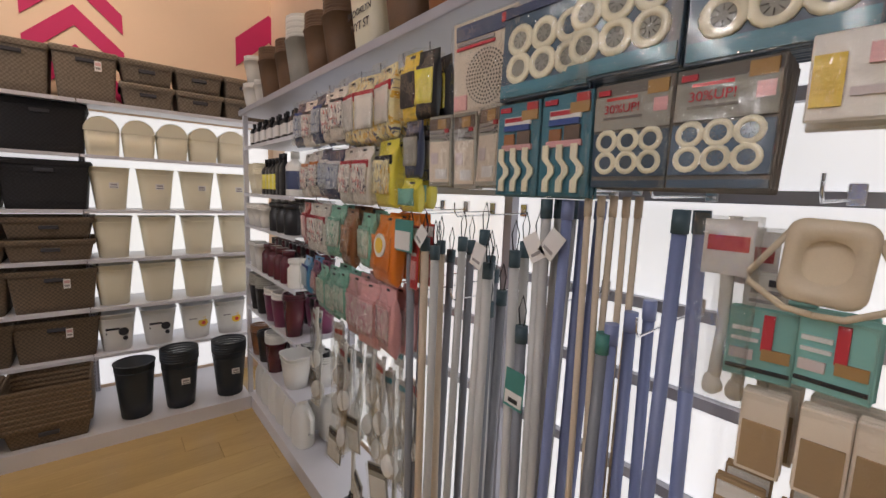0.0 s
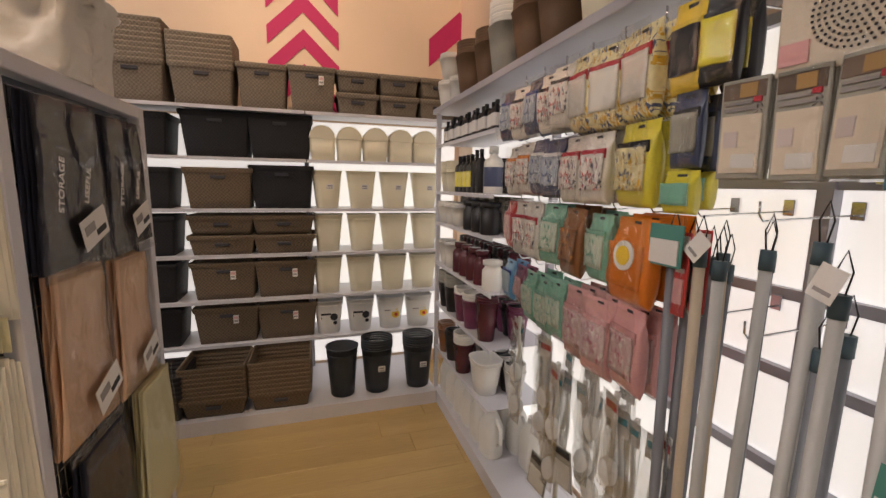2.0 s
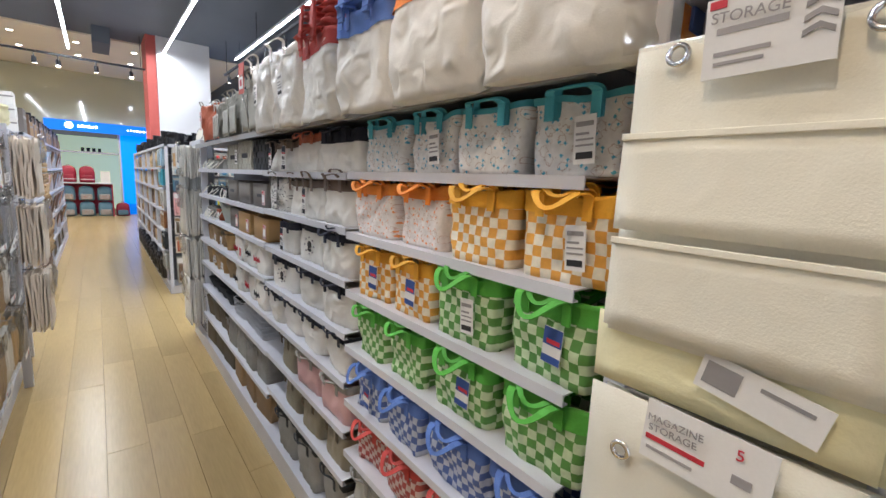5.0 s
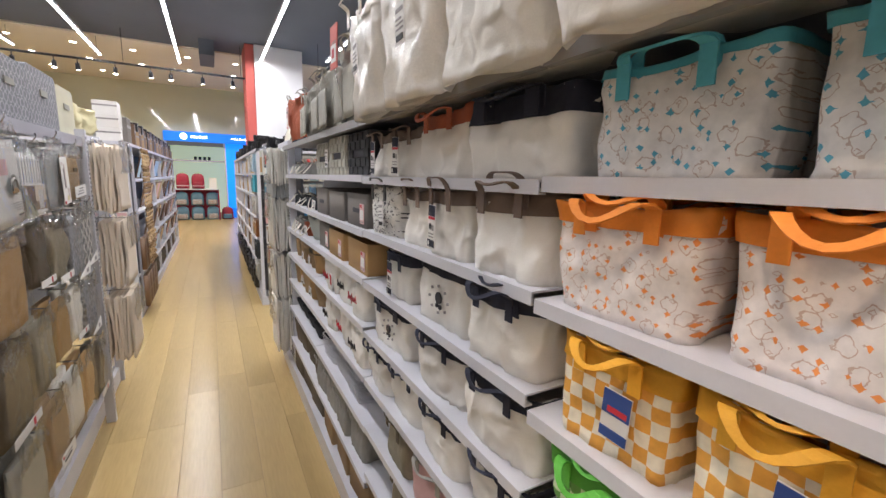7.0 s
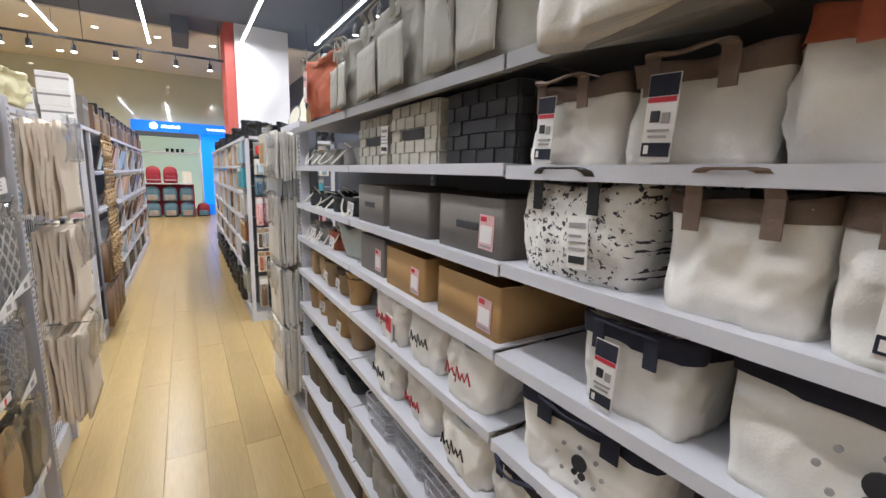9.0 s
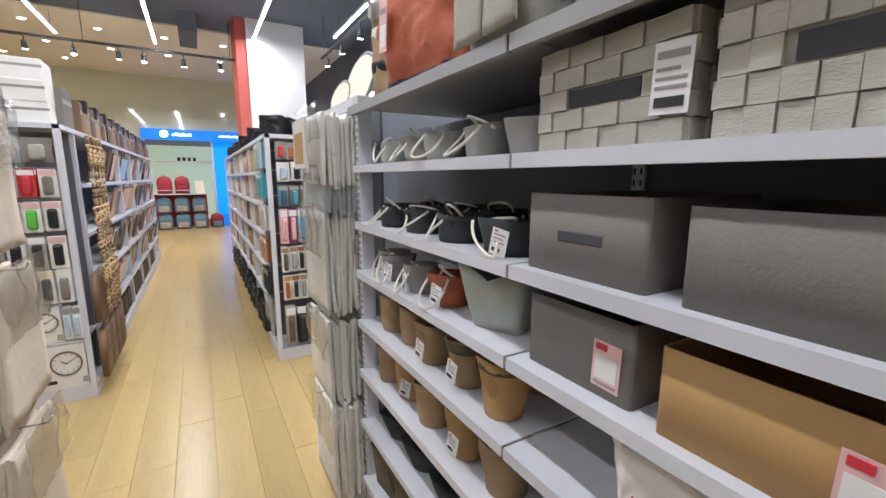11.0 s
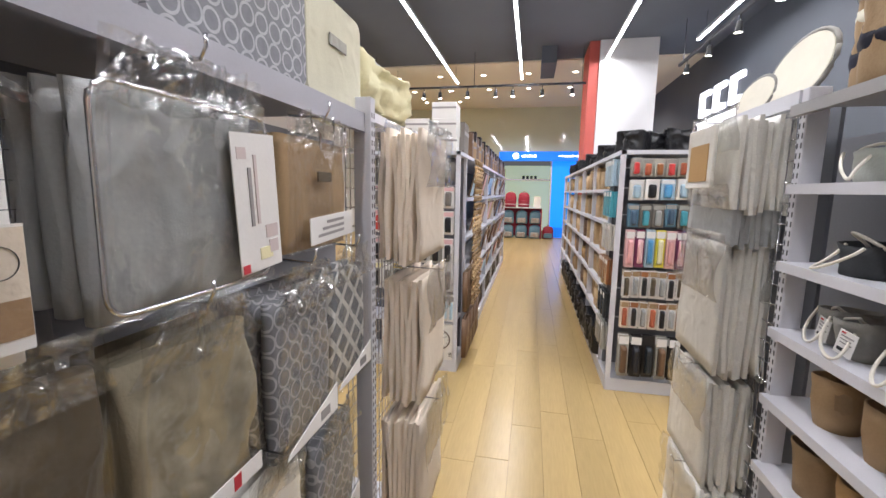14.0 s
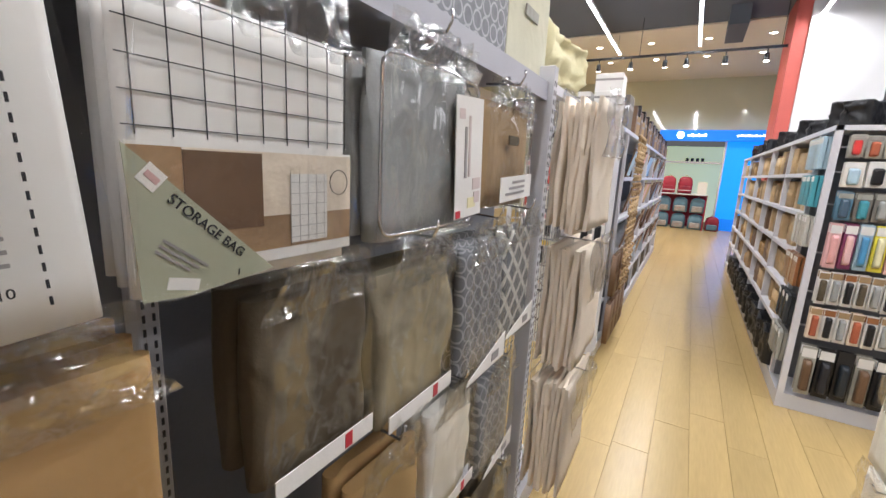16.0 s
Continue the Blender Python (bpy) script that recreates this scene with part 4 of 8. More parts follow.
# ---- goods on the lit back wall ----
def basket(mat, label, w=0.40, h=0.27, d=0.32, stack=1, tag=False, group="woven baskets"):
    """A woven box basket with a folded rim and hand slot; stack gives the number of nested ones."""
    t = thing("basket", label, "basket", group)
    for k in range(stack):
        hh = h if k == 0 else 0.035
        z0 = 0 if k == 0 else h - 0.03 + 0.032 * (k - 1)
        if k == 0:
            bm = vessel(w * 0.87, d * 0.87, w, d, h, 0.015, 0.006, 0.0, 2, 5)
            for v in bm.verts:
                v.co.y += 0.004 * noise.noise(v.co * 9)
            part("body", bm, mat, t)
        bm = bmesh.new()
        for zz, ww in ((h + 0.03 * k, w + 0.012),):
            rows = [[(x, y, z) for x, y in rrect(a, a * d / w, 0.016, 2)] for a, z in ((ww - 0.006, zz - 0.034), (ww + 0.004, zz - 0.012), (ww, zz), (ww - 0.022, zz), (ww - 0.022, zz - 0.02))]
            loft(bm, rows, False)
        part("rim", bm, mat, t)
    # solid dark block on the front, painted as the shade of the hand slot
    part("hand_slot", bx(-0.045, -d / 2 - 0.0045, h - 0.075, 0.045, -d / 2 + 0.012, h - 0.052, 0.003), SLOT_SHADE, t)
    if tag:
        card(t, 0.06, -d / 2 - 0.007, h - 0.09, 0.034, 0.06, PAPER, ((PINK_CARD, 0, 0.2, 0.8, 0.3), (GREY_INK, 0, -0.2, 0.7, 0.2)))
    return t


def bin_of(mat, label, w=0.215, h=0.275, d=0.19, r=0.06, tag=False, art=None, group="waste bins", stack=1):
    t = thing("waste_bin", label, "waste bin", group)
    part("body", vessel(w * 0.74, d * 0.74, w, d, h, r, 0.004, 0.004, 5, 3), mat, t)
    for k in range(1, stack):
        bm = bmesh.new()
        z = h + 0.018 * k
        loft(bm, [[(x, y, zz) for x, y in rrect(w + 0.008 - q, d + 0.008 - q, r, 5)] for q, zz in ((0.006, z - 0.016), (0, z - 0.006), (0, z), (0.02, z))], False)
        part("nested_rim", bm, mat, t)
    bm = bmesh.new()
    loft(bm, [[(x, y, zz) for x, y in rrect(w * 0.955 + q, d * 0.955 + q, r, 5)] for q, zz in ((-0.002, h * 0.85), (0.007, h * 0.853), (0.008, h * 0.865), (0.002, h * 0.868))], False)
    part("band", bm, mat, t)
    if tag:
        card(t, 0.02, -d * 0.46, h * 0.58, 0.05, 0.04, PAPER, ((GREY_INK, 0, 0.1, 0.7, 0.3), (BLACK_INK, 0, -0.3, 0.8, 0.12)), lean=-4)
    if art == "black":
        for i, (x, z, rr) in enumerate(((0.036, 0.135, 0.028), (0.044, 0.088, 0.014))):
            bm = bmesh.new()
            bmesh.ops.create_cone(bm, cap_ends=True, segments=14, radius1=rr, radius2=rr, depth=0.006, matrix=pose(x, -d * 0.445, z, 86, 0, 0))
            part("printed_disc", bm, BLACK_INK, t)
        for k in range(3):
            part("printed_bar", bx(-0.06, -d * 0.455 + 0.008 * k, 0.15 - 0.03 * k, 0.015, -d * 0.44 + 0.008 * k, 0.165 - 0.03 * k), BLACK_INK, t)
    if art == "yellow":
        for x, z, rr, m in ((0.03, 0.12, 0.032, YELLOW_PACK), (0.036, 0.165, 0.012, YELLOW_PACK), (0.033, 0.115, 0.014, RED_PACK)):
            bm = bmesh.new()
            bmesh.ops.create_cone(bm, cap_ends=True, segments=14, radius1=rr, radius2=rr, depth=0.008 if m == RED_PACK else 0.006, matrix=pose(x, -d * 0.43, z, 86, 0, 0))
            part("printed_disc", bm, m, t)
        part("printed_bar", bx(-0.06, -d * 0.455, 0.15, -0.01, -d * 0.44, 0.158), GREY_INK, t)
    return t


def arch_bin(label):
    """A cream bin with a half-round swing lid."""
    t = thing("lidded_bin", label, "waste bin", "arched cream bins")
    part("body", vessel(0.165, 0.15, 0.185, 0.17, 0.15, 0.03, 0.004, 0.0, 4, 2), CREAM_PLASTIC, t)
    bm, rings = bmesh.new(), []
    for y in (-0.084, -0.078, 0.078, 0.084):
        k = 0.93 if abs(y) > 0.08 else 1
        rings.append([(0.0925 * k * math.cos(math.pi * a / 12), y, 0.152 + 0.0925 * k * math.sin(math.pi * a / 12)) for a in range(13)])
    loft(bm, rings, True, True)
    part("lid", bm, CREAM_PLASTIC, t)
    return t


BY = BF + 0.02
jit = random.Random(4)


def row_spots(xs, z, d, rz=0, y=BY):
    return [pose(x - 0.066, y + d / 2 + jit.uniform(0, 0.012), z, 0, 0, rz + jit.uniform(-1.5, 1.5)) for x in xs]


place(arch_bin("cream plastic bin with an arched lid, on a lit shelf"), row_spots((0.215, 0.405, 0.595, 0.785, 0.975), BZ[1], 0.17))
place(bin_of(CREAM_PLASTIC, "cream tapered plastic bin with a sticker", tag=True), row_spots((0.24, 0.49, 0.74, 0.99), BZ[2], 0.19))
place(bin_of(CREAM_PLASTIC, "cream tapered plastic bin with a banded rim"), row_spots((0.24, 0.49, 0.74, 0.99), BZ[3], 0.19) + row_spots((0.23, 0.48, 0.73, 0.98), BZ[4], 0.19))
place(bin_of(WHITE_PLASTIC, "white bin with a black printed figure", h=0.26, art="black"), row_spots((0.23, 0.47), BZ[5], 0.19))
place(bin_of(WHITE_PLASTIC, "white bin with a yellow and red printed figure", h=0.26, art="yellow"), row_spots((0.71, 0.94), BZ[5], 0.19))
place(bin_of(CHARCOAL_PLASTIC, "dark charcoal round bin on the shelf base", 0.225, 0.36, 0.225, 0.11, stack=1, group="charcoal bins"), [pose(0.24, 3.43, 0.096)])
place(bin_of(CHARCOAL_PLASTIC, "stack of dark charcoal round bins on the base", 0.225, 0.33, 0.225, 0.11, tag=True, stack=5, group="charcoal bins"), [pose(0.49, 3.43, 0.096), pose(0.80, 3.43, 0.096)])

BL = (-0.47, -0.065)
place(basket(BLACK_WEAVE, "black woven basket on a lit shelf", 0.42, 0.30), row_spots(BL, BZ[1], 0.32) + row_spots((BL[1],), BZ[2], 0.32))
place(basket(BROWN_WEAVE, "brown woven basket on a lit shelf", 0.42, 0.275), row_spots((BL[0],), BZ[2], 0.32))
place(basket(BROWN_WEAVE, "two nested brown woven baskets", 0.42, 0.135), row_spots(BL, BZ[3], 0.32) + row_spots(BL, BZ[3] + 0.139, 0.32))
place(basket(BROWN_WEAVE, "brown woven basket with a white price tag", 0.42, 0.265, tag=True), row_spots(BL, BZ[4], 0.33) + row_spots(BL, BZ[5], 0.33))
place(basket(BROWN_WEAVE, "tall nest of brown woven baskets on the base", 0.385, 0.13, 0.34, stack=8), [pose(x - 0.105, 3.47, 0.096, 0, 0, jit.uniform(-2, 2)) for x in BL])
for k, z in enumerate(BZ[1:]):
    place(basket(BLACK_WEAVE, "black woven basket at the end of a lit shelf", 0.34, 0.27, group="end baskets"), row_spots((-0.92, -1.34), z, 0.32))
place(basket(BLACK_WEAVE, "nest of black woven baskets on the base", 0.36, 0.18, 0.34, stack=5, group="end baskets"), [pose(-0.93, 3.47, 0.096), pose(-1.35, 3.47, 0.096)])
place(basket(GREY_WEAVE, "tall nest of grey brown woven baskets on the top shelf", 0.36, 0.26, 0.3, stack=9, group="top baskets"), [pose(-0.98, 3.77, BZ[0])])
place(basket(GREY_WEAVE, "nest of grey brown woven baskets on the top shelf", 0.37, 0.26, 0.3, stack=7, group="top baskets"), [pose(-0.59, 3.77, BZ[0]), pose(-1.36, 3.77, BZ[0])])
place(basket(GREY_WEAVE, "grey brown woven basket on the top shelf", 0.31, 0.29, 0.3, tag=False, group="top baskets"), [pose(-0.23, 3.77, BZ[0])])
place(basket(GREY_WEAVE, "grey brown woven basket with a pink tag", 0.31, 0.30, 0.3, tag=True, group="top baskets"), [pose(0.09, 3.77, BZ[0])])
place(basket(GREY_WEAVE, "flat grey woven basket, stacked in twos", 0.29, 0.145, 0.3, group="flat baskets"), [pose(x, 3.77, BZ[0] + dz, 0, 0, jit.uniform(-1, 1)) for x in (0.40, 0.70, 1.0, 1.3) for dz in (0, 0.148)])


# ---- goods on the lit wall unit (facing -x) ----
def U(y, z, x=UF, rz=0):
    return pose(x, y + 0.215, z, 0, 0, -90 + rz)


def pouch(mat, label, w=0.12, h=0.2, d=0.045, panel=None, group="hanging pouches", art=0, ink=None, category="pouch"):
    """A filled plastic pouch hung by its flat header; hangs down from z = 0, front at -y."""
    t = thing("pouch", label, category, group)
    bm, rings = bmesh.new(), []
    for k, (s, dd) in enumerate(((1.0, 0.004), (1.0, 0.006), (0.98, 0.55), (1.0, 1.0), (1.0, 1.0), (0.97, 0.7), (1.0, 0.006))):
        z = -h * (0, 0.13, 0.22, 0.4, 0.75, 0.93, 1.0)[k]
        dk = d * dd if dd >= 0.1 else dd
        ring = []
        for x, y in rrect(w * s, dk, min(0.3 * dk, 0.02), 2, 4):
            n = noise.noise(Vector((x * 30, z * 25, w * 90 + h * 40))) * 0.006 * min(dk / 0.03, 1)
            ring.append((x, y - n if y < 0 else y, z))
        rings.append(ring)
    loft(bm, rings[::-1], True, True)
    b = part("body", bm, mat, t)
    if panel:
        bm = sheet_of(w * 0.84, h * 0.5, w * 77 + h * 13, 0.005, -d / 2 - 0.004, 0.004, 6, 6, 30)
        bm.transform(pose(0, 0, -h * 0.30))
        part("label_panel", bm, panel, t)
        if art > 2:
            band = sheet_of(w * 0.9, h * 0.13, w * 31 + h * 17, 0.004, -d * 0.46, 0.004, 6, 3, 30)
            band.transform(pose(0, 0, -h * 0.235))
            part("print_band", band, ink or RED_INK, t)
    bm = sheet_of(w * 1.03, h * 0.98, w * 51 + h * 9, 0.010, -d / 2 - 0.007, 0.001, 6, 7, 26)
    part("film", bm, FILM, t, "crinkled clear film")
    # dark bar in place of the shaded header hole
    part("header_hole", bx(-0.012, -0.0036, -0.016, 0.012, 0.0036, -0.008), SLOT_SHADE, t)
    return t


def flat_pack(mat, label, w, h, d=0.006, inset=None, header=None, group="hanging packs", bars=(), film_on=True, n=1):
    """A flat carded pack, or several one behind the other, hung from the top."""
    t = thing("hanging_pack", label, "pack", group)
    for k in range(n):
        bm = bx(-w / 2, k * (d + 0.006), -h, w / 2, k * (d + 0.006) + d, 0, min(0.002, d * 0.3))
        bm.transform(pose(0, 0, 0, -1.2 * k, 0.8 * (k % 2), 0))
        part("pack_card", bm, mat, t)
    if inset:
        part("inset", bx(-w * 0.42, -0.003, -h * 0.94, w * 0.42, 0.001, -h * 0.36), inset, t)
    if header:
        part("header", bx(-w * 0.44, -0.0025, -h * 0.2, w * 0.44, 0.001, -h * 0.04), header, t)
    inks = {}
    for i, (ink, u, v, bw, bh) in enumerate(bars):
        bm = inks.setdefault(ink.name, (ink, bmesh.new()))[1]
        box(bm, (u - bw / 2) * w, -0.0040 - 0.0002 * i, (v - bh / 2) * h, (u + bw / 2) * w, -0.0005, (v + bh / 2) * h)
    for ink, bm in inks.values():
        tagged(part("print", bm, ink, t), kind="stuff")
    if film_on:
        part("film", sheet_of(w * 1.02, h * 1.02, w * 31 + h * 7, 0.005, -0.009, 0.001, 8, 8, 20), FILM, t, "clear plastic film")
    return t


def bottle(mat, label, r=0.03, h=0.17, cap_mat=None, neck=0.35, band=None, group="bottles", square=False):
    t = thing("bottle", label, "bottle", group)
    bm, cr = bmesh.new(), r * neck
    prof = ((r * 0.94, 0), (r, 0.006), (r, h * 0.66), (r * 0.8, h * 0.74), (cr, h * 0.8), (cr, h * 0.84))
    loft(bm, [[(x, y, z) for x, y in rrect(2 * q, 2 * q, q * (0.35 if square else 0.99), 3, 0)] for q, z in prof], True, True)
    part("body", bm, mat, t)
    bm = bmesh.new()
    loft(bm, [[(x, y, z) for x, y in rrect(2 * q, 2 * q, q * 0.99, 3, 0)] for q, z in ((cr * 1.25, h * 0.842), (cr * 1.25, h * 0.99), (cr * 1.1, h))], True, True)
    part("cap", bm, cap_mat or BLACK_PLASTIC, t)
    if band:
        bm = bmesh.new()
        loft(bm, [[(x, y, z) for x, y in rrect(2 * q, 2 * q, q * (0.35 if square else 0.99), 3, 0)] for q, z in ((r * 1.005, h * 0.15), (r * 1.02, h * 0.16), (r * 1.02, h * 0.55), (r * 1.005, h * 0.56))], False)
        part("label_band", bm, band, t)
    return t


def cups(mat, label, r=0.055, h=0.13, stack=4, group="stacked cups", band=None):
    t = thing("stacked_cups", label, "cups", group)
    part("body", vessel(r * 1.5, r * 1.5, 2 * r, 2 * r, h, r * 0.75, 0.003, 0.003, 4, 2), mat, t)
    for k in range(1, stack):
        bm = bmesh.new()
        z = h + 0.014 * k
        loft(bm, [[(x, y, zz) for x, y in rrect(2 * r + q, 2 * r + q, r, 4, 0)] for q, zz in ((-0.002, z - 0.013), (0.006, z - 0.005), (0.006, z), (-0.008, z))], False)
        part("nested_rim", bm, band or mat, t)
    return t


US = UF + 0.05
r2 = random.Random(9)
place(bottle(BLACK_PLASTIC, "small dark bottle with a white label", 0.026, 0.15, band=PAPER, square=True, group="small bottles"), [U(3.04 - 0.066 * k, UZ[0], US + 0.01 * (k % 2)) for k in range(13)])
place(bottle(WHITE_PLASTIC, "small white bottle behind dark ones", 0.026, 0.165, band=GREY_INK, square=True, group="small bottles"), [U(2.8 - 0.08 * k, UZ[0], US + 0.09) for k in range(5)])
place(cups(CREAM_PLASTIC, "stack of cream plastic cups on a shelf", 0.06, 0.13, 6), [U(3.05, UZ[1], US + 0.02), U(2.93, UZ[1], US + 0.02)])
place(bottle(BLACK_PLASTIC, "dark slim bottle with a green label", 0.028, 0.22, band=LIME_PACK, square=True, group="slim bottles"), [U(2.78 - 0.07 * k, UZ[1], US) for k in range(4)])
place(bottle(BLACK_PLASTIC, "black slim bottle on a shelf", 0.028, 0.24, band=BLACK_INK, square=True, group="slim bottles"), [U(2.50 - 0.07 * k, UZ[1], US) for k in range(2)])
place(bottle(WHITE_PLASTIC, "white pump bottle with a dark band", 0.05, 0.24, WHITE_PLASTIC, 0.4, band=NAVY_PACK), [U(2.27, UZ[1], US)])
place(cups(WHITE_PLASTIC, "stack of white lidded boxes on a shelf", 0.06, 0.12, 3), [U(3.03 - 0.14 * k, UZ[2], US) for k in range(3)])
place(bottle(BLACK_PLASTIC, "round black canister with a shiny lid", 0.055, 0.17, BLACK_PLASTIC, 0.8, group="black canisters"), [U(2.55 - 0.13 * k, UZ[2], US) for k in range(3)])
place(cups(WHITE_PLASTIC, "white ribbed holder on a shelf", 0.055, 0.16, 2), [U(3.02 - 0.13 * k, UZ[3], US) for k in range(2)])
place(bottle(MAROON_PLASTIC, "dark maroon jar on a shelf", 0.05, 0.19, MAROON_PLASTIC, 0.6, group="maroon jars"), [U(2.74 - 0.12 * k, UZ[3], US) for k in range(4)])
place(bottle(WHITE_PLASTIC, "white round jar with a screw lid", 0.055, 0.16, WHITE_PLASTIC, 0.75), [U(2.24, UZ[3], US)])
place(cups(BLACK_PLASTIC, "stack of black cups with pale rims", 0.06, 0.17, 7, band=GREY_CLOTH), [U(3.0, UZ[4], US), U(2.86, UZ[4], US)])
place(cups(PLUM_PLASTIC, "plum translucent tumbler stack", 0.06, 0.17, 4, band=WHITE_PLASTIC), [U(2.66 - 0.15 * k, UZ[4], US) for k in range(2)])
place(cups(MAROON_PLASTIC, "dark maroon tall tumbler", 0.06, 0.22, 3), [U(2.30, UZ[4], US)])
place(cups(BROWN_PACK, "brown cups with a printed band", 0.06, 0.17, 4), [U(3.0, UZ[5], US)])
place(cups(BLACK_PLASTIC, "black cups with white lettering", 0.058, 0.18, 3), [U(2.84, UZ[5], US)])
place(cups(MAROON_PLASTIC, "dark square cups with pale rims", 0.065, 0.19, 6, band=WHITE_PLASTIC), [U(2.64, UZ[5], US)])
place(bin_of(WHITE_PLASTIC, "clear marbled bin with a pale blue rim", 0.19, 0.2, 0.16, 0.05, group="clear bins"), [U(2.36, UZ[5], US + 0.03)])


for z, row in ((UZ[1], (WHITE_PLASTIC, BLACK_PLASTIC)), (UZ[2], (GREY_CLOTH, WHITE_PLASTIC)), (UZ[3], (BLACK_PLASTIC, MAROON_PLASTIC)), (UZ[4], (BLACK_PLASTIC, PLUM_PLASTIC)), (UZ[5], (BLACK_PLASTIC, WHITE_PLASTIC))):
    for m_, y0_ in zip(row, (3.06, 2.99)):
        place(cups(m_, "stacked plastic pots at the back of a lit shelf", 0.058, 0.15, 4, group="back row pots"), [U(y0_ - 0.145 * k, z, US + 0.17) for k in range(6)])


def jug(label):
    t = thing("plastic_jug", label, "jug", "white jugs")
    bm = bmesh.new()
    loft(bm, [[(x, y, z) for x, y in rrect(a, b, 0.04, 4)] for a, b, z in ((0.13, 0.10, 0), (0.14, 0.11, 0.01), (0.14, 0.11, 0.17), (0.10, 0.08, 0.23), (0.05, 0.05, 0.26))], True, True)
    part("body", bm, WHITE_PLASTIC, t)
    bm = bmesh.new()
    tube(bm, [(0.06, 0, 0.08), (0.10, 0, 0.11), (0.10, 0, 0.19), (0.05, 0, 0.23)], 0.011, 6)
    part("handle", bm, WHITE_PLASTIC, t)
    bm = bmesh.new()
    bmesh.ops.create_cone(bm, cap_ends=True, segments=12, radius1=0.027, radius2=0.024, depth=0.03, matrix=pose(0, 0, 0.277))
    part("cap", bm, WHITE_PLASTIC, t)
    return t


place(jug("white plastic watering jug on the lit base"), [U(3.05 - 0.155 * k, 0.09, US + 0.04, 8 * (k % 2)) for k in range(6)] + [U(2.9 - 0.16 * k, 0.09, US + 0.2) for k in range(6)])
# on the grey top shelf
place(cups(WHITE_PLASTIC, "stack of white round tubs on the top shelf", 0.075, 0.14, 3), [U(3.08, 2.125, UF + 0.07), U(3.08, 2.30, UF + 0.08), U(2.93, 2.125, UF + 0.10)])
place(cups(DARK_WOOD, "tall stack of dark brown wood-look bins", 0.10, 0.24, 6), [U(2.72, 2.125, UF + 0.1), U(2.50, 2.125, UF + 0.13), U(2.02, 2.125, UF + 0.12), U(1.80, 2.125, UF + 0.12)])
place(cups(GREY_CLOTH, "tall stack of grey marbled bins with pale rims", 0.10, 0.25, 9, band=WHITE_PLASTIC), [U(2.26, 2.125, UF + 0.11)])
for yy, txt, mt, ink in ((1.52, "BROOKLYN", CREAM_PLASTIC, BLACK_INK), (1.26, "", DARK_WOOD, None), (1.02, "", BROWN_PACK, None), (0.76, "", DARK_WOOD, None), (0.5, "", CREAM_PLASTIC, None)):
    b = bin_of(mt, "bin with black lettering on the top shelf" if txt else "brown bin on the grey top shelf", 0.23, 0.3, 0.2, 0.05, group="top shelf bins")
    if txt:
        words(b, txt, 0, -0.094, 0.17, 0.036, ink)
        words(b, "NYT ST", 0, -0.090, 0.12, 0.045, ink)
    b.matrix_basis = U(yy, 2.125, UF + 0.13)


HX, HY = -0.07, 0.155


def hook(y, z, depth=0.3):
    t = thing("display_hook", "chrome display hook on the lit panel", "hook", "display hooks", pose(1.31, y, z))
    bm = bmesh.new()
    tube(bm, [(0, 0, 0), (-depth, 0, -0.01), (-depth - 0.012, 0, 0.004), (-depth - 0.014, 0, 0.03)], 0.0028, 6)
    part("prong", bm, CHROME, t)
    part("hook_plate", bx(-0.012, -0.014, -0.012, 0.0, 0.014, 0.03, 0.002), CHROME, t)
    return t


hk = hook(0, 0)
H_SPOTS = [(1.95 - 0.145 * k, z) for z in (2.045, 1.82, 1.57, 1.32) for k in range(8)]
place(hk, [pose(1.31 + HX, y + HY, z - 0.02) for y, z in H_SPOTS] + [pose(1.31 + HX, 0.62 - 0.24 * k + HY, z - 0.03) for z in (2.10, 1.86, 1.65, 1.38) for k in range(7)] + [pose(1.31 + HX, 0.9 - 0.115 * k + HY, 1.63) for k in range(4)])


def hang(proto, ys, z, depth=2, gap=0.05, x=0.955):
    """A hook's worth of packs one behind another."""
    spots = []
    for y in ys:
        for k in range(depth):
            spots.append(pose(x + HX + gap * k, y + HY + r2.uniform(-0.008, 0.008), z - 0.02 + r2.uniform(-0.008, 0.006), r2.uniform(-3, 3), 0, -90 + r2.uniform(-9, 9)))
    place(proto, spots)


# first row
hang(pouch(NAVY_PACK, "navy film pouch on a hook", 0.10, 0.20, 0.05, PRINT_BLU, art=3, ink=BLUE_INK), (1.99, 1.78), 2.02)
hang(pouch(WHITE_PACK, "clear white pouch with dark print", 0.10, 0.2, 0.05, PRINT_RED, art=4, ink=BLACK_INK), (1.90, 1.69, 1.60), 2.02)
hang(pouch(PRINT_YEL, "yellow and white pouch of cleaning wipes", 0.125, 0.23, 0.055, WHITE_PACK, art=5, ink=RED_INK), (1.50, 1.375, 1.25), 2.03, 3)
hang(pouch(YELLOW_PACK, "yellow pouch with a black emblem", 0.085, 0.2, 0.04, BLACK_INK, art=3, ink=YELLOW_PACK), (1.11,), 2.04)
hang(pouch(BLACK_PLASTIC, "black and yellow pouch on a hook", 0.08, 0.19, 0.04, LIME_PACK, art=3, ink=BLACK_INK), (1.02,), 2.03)
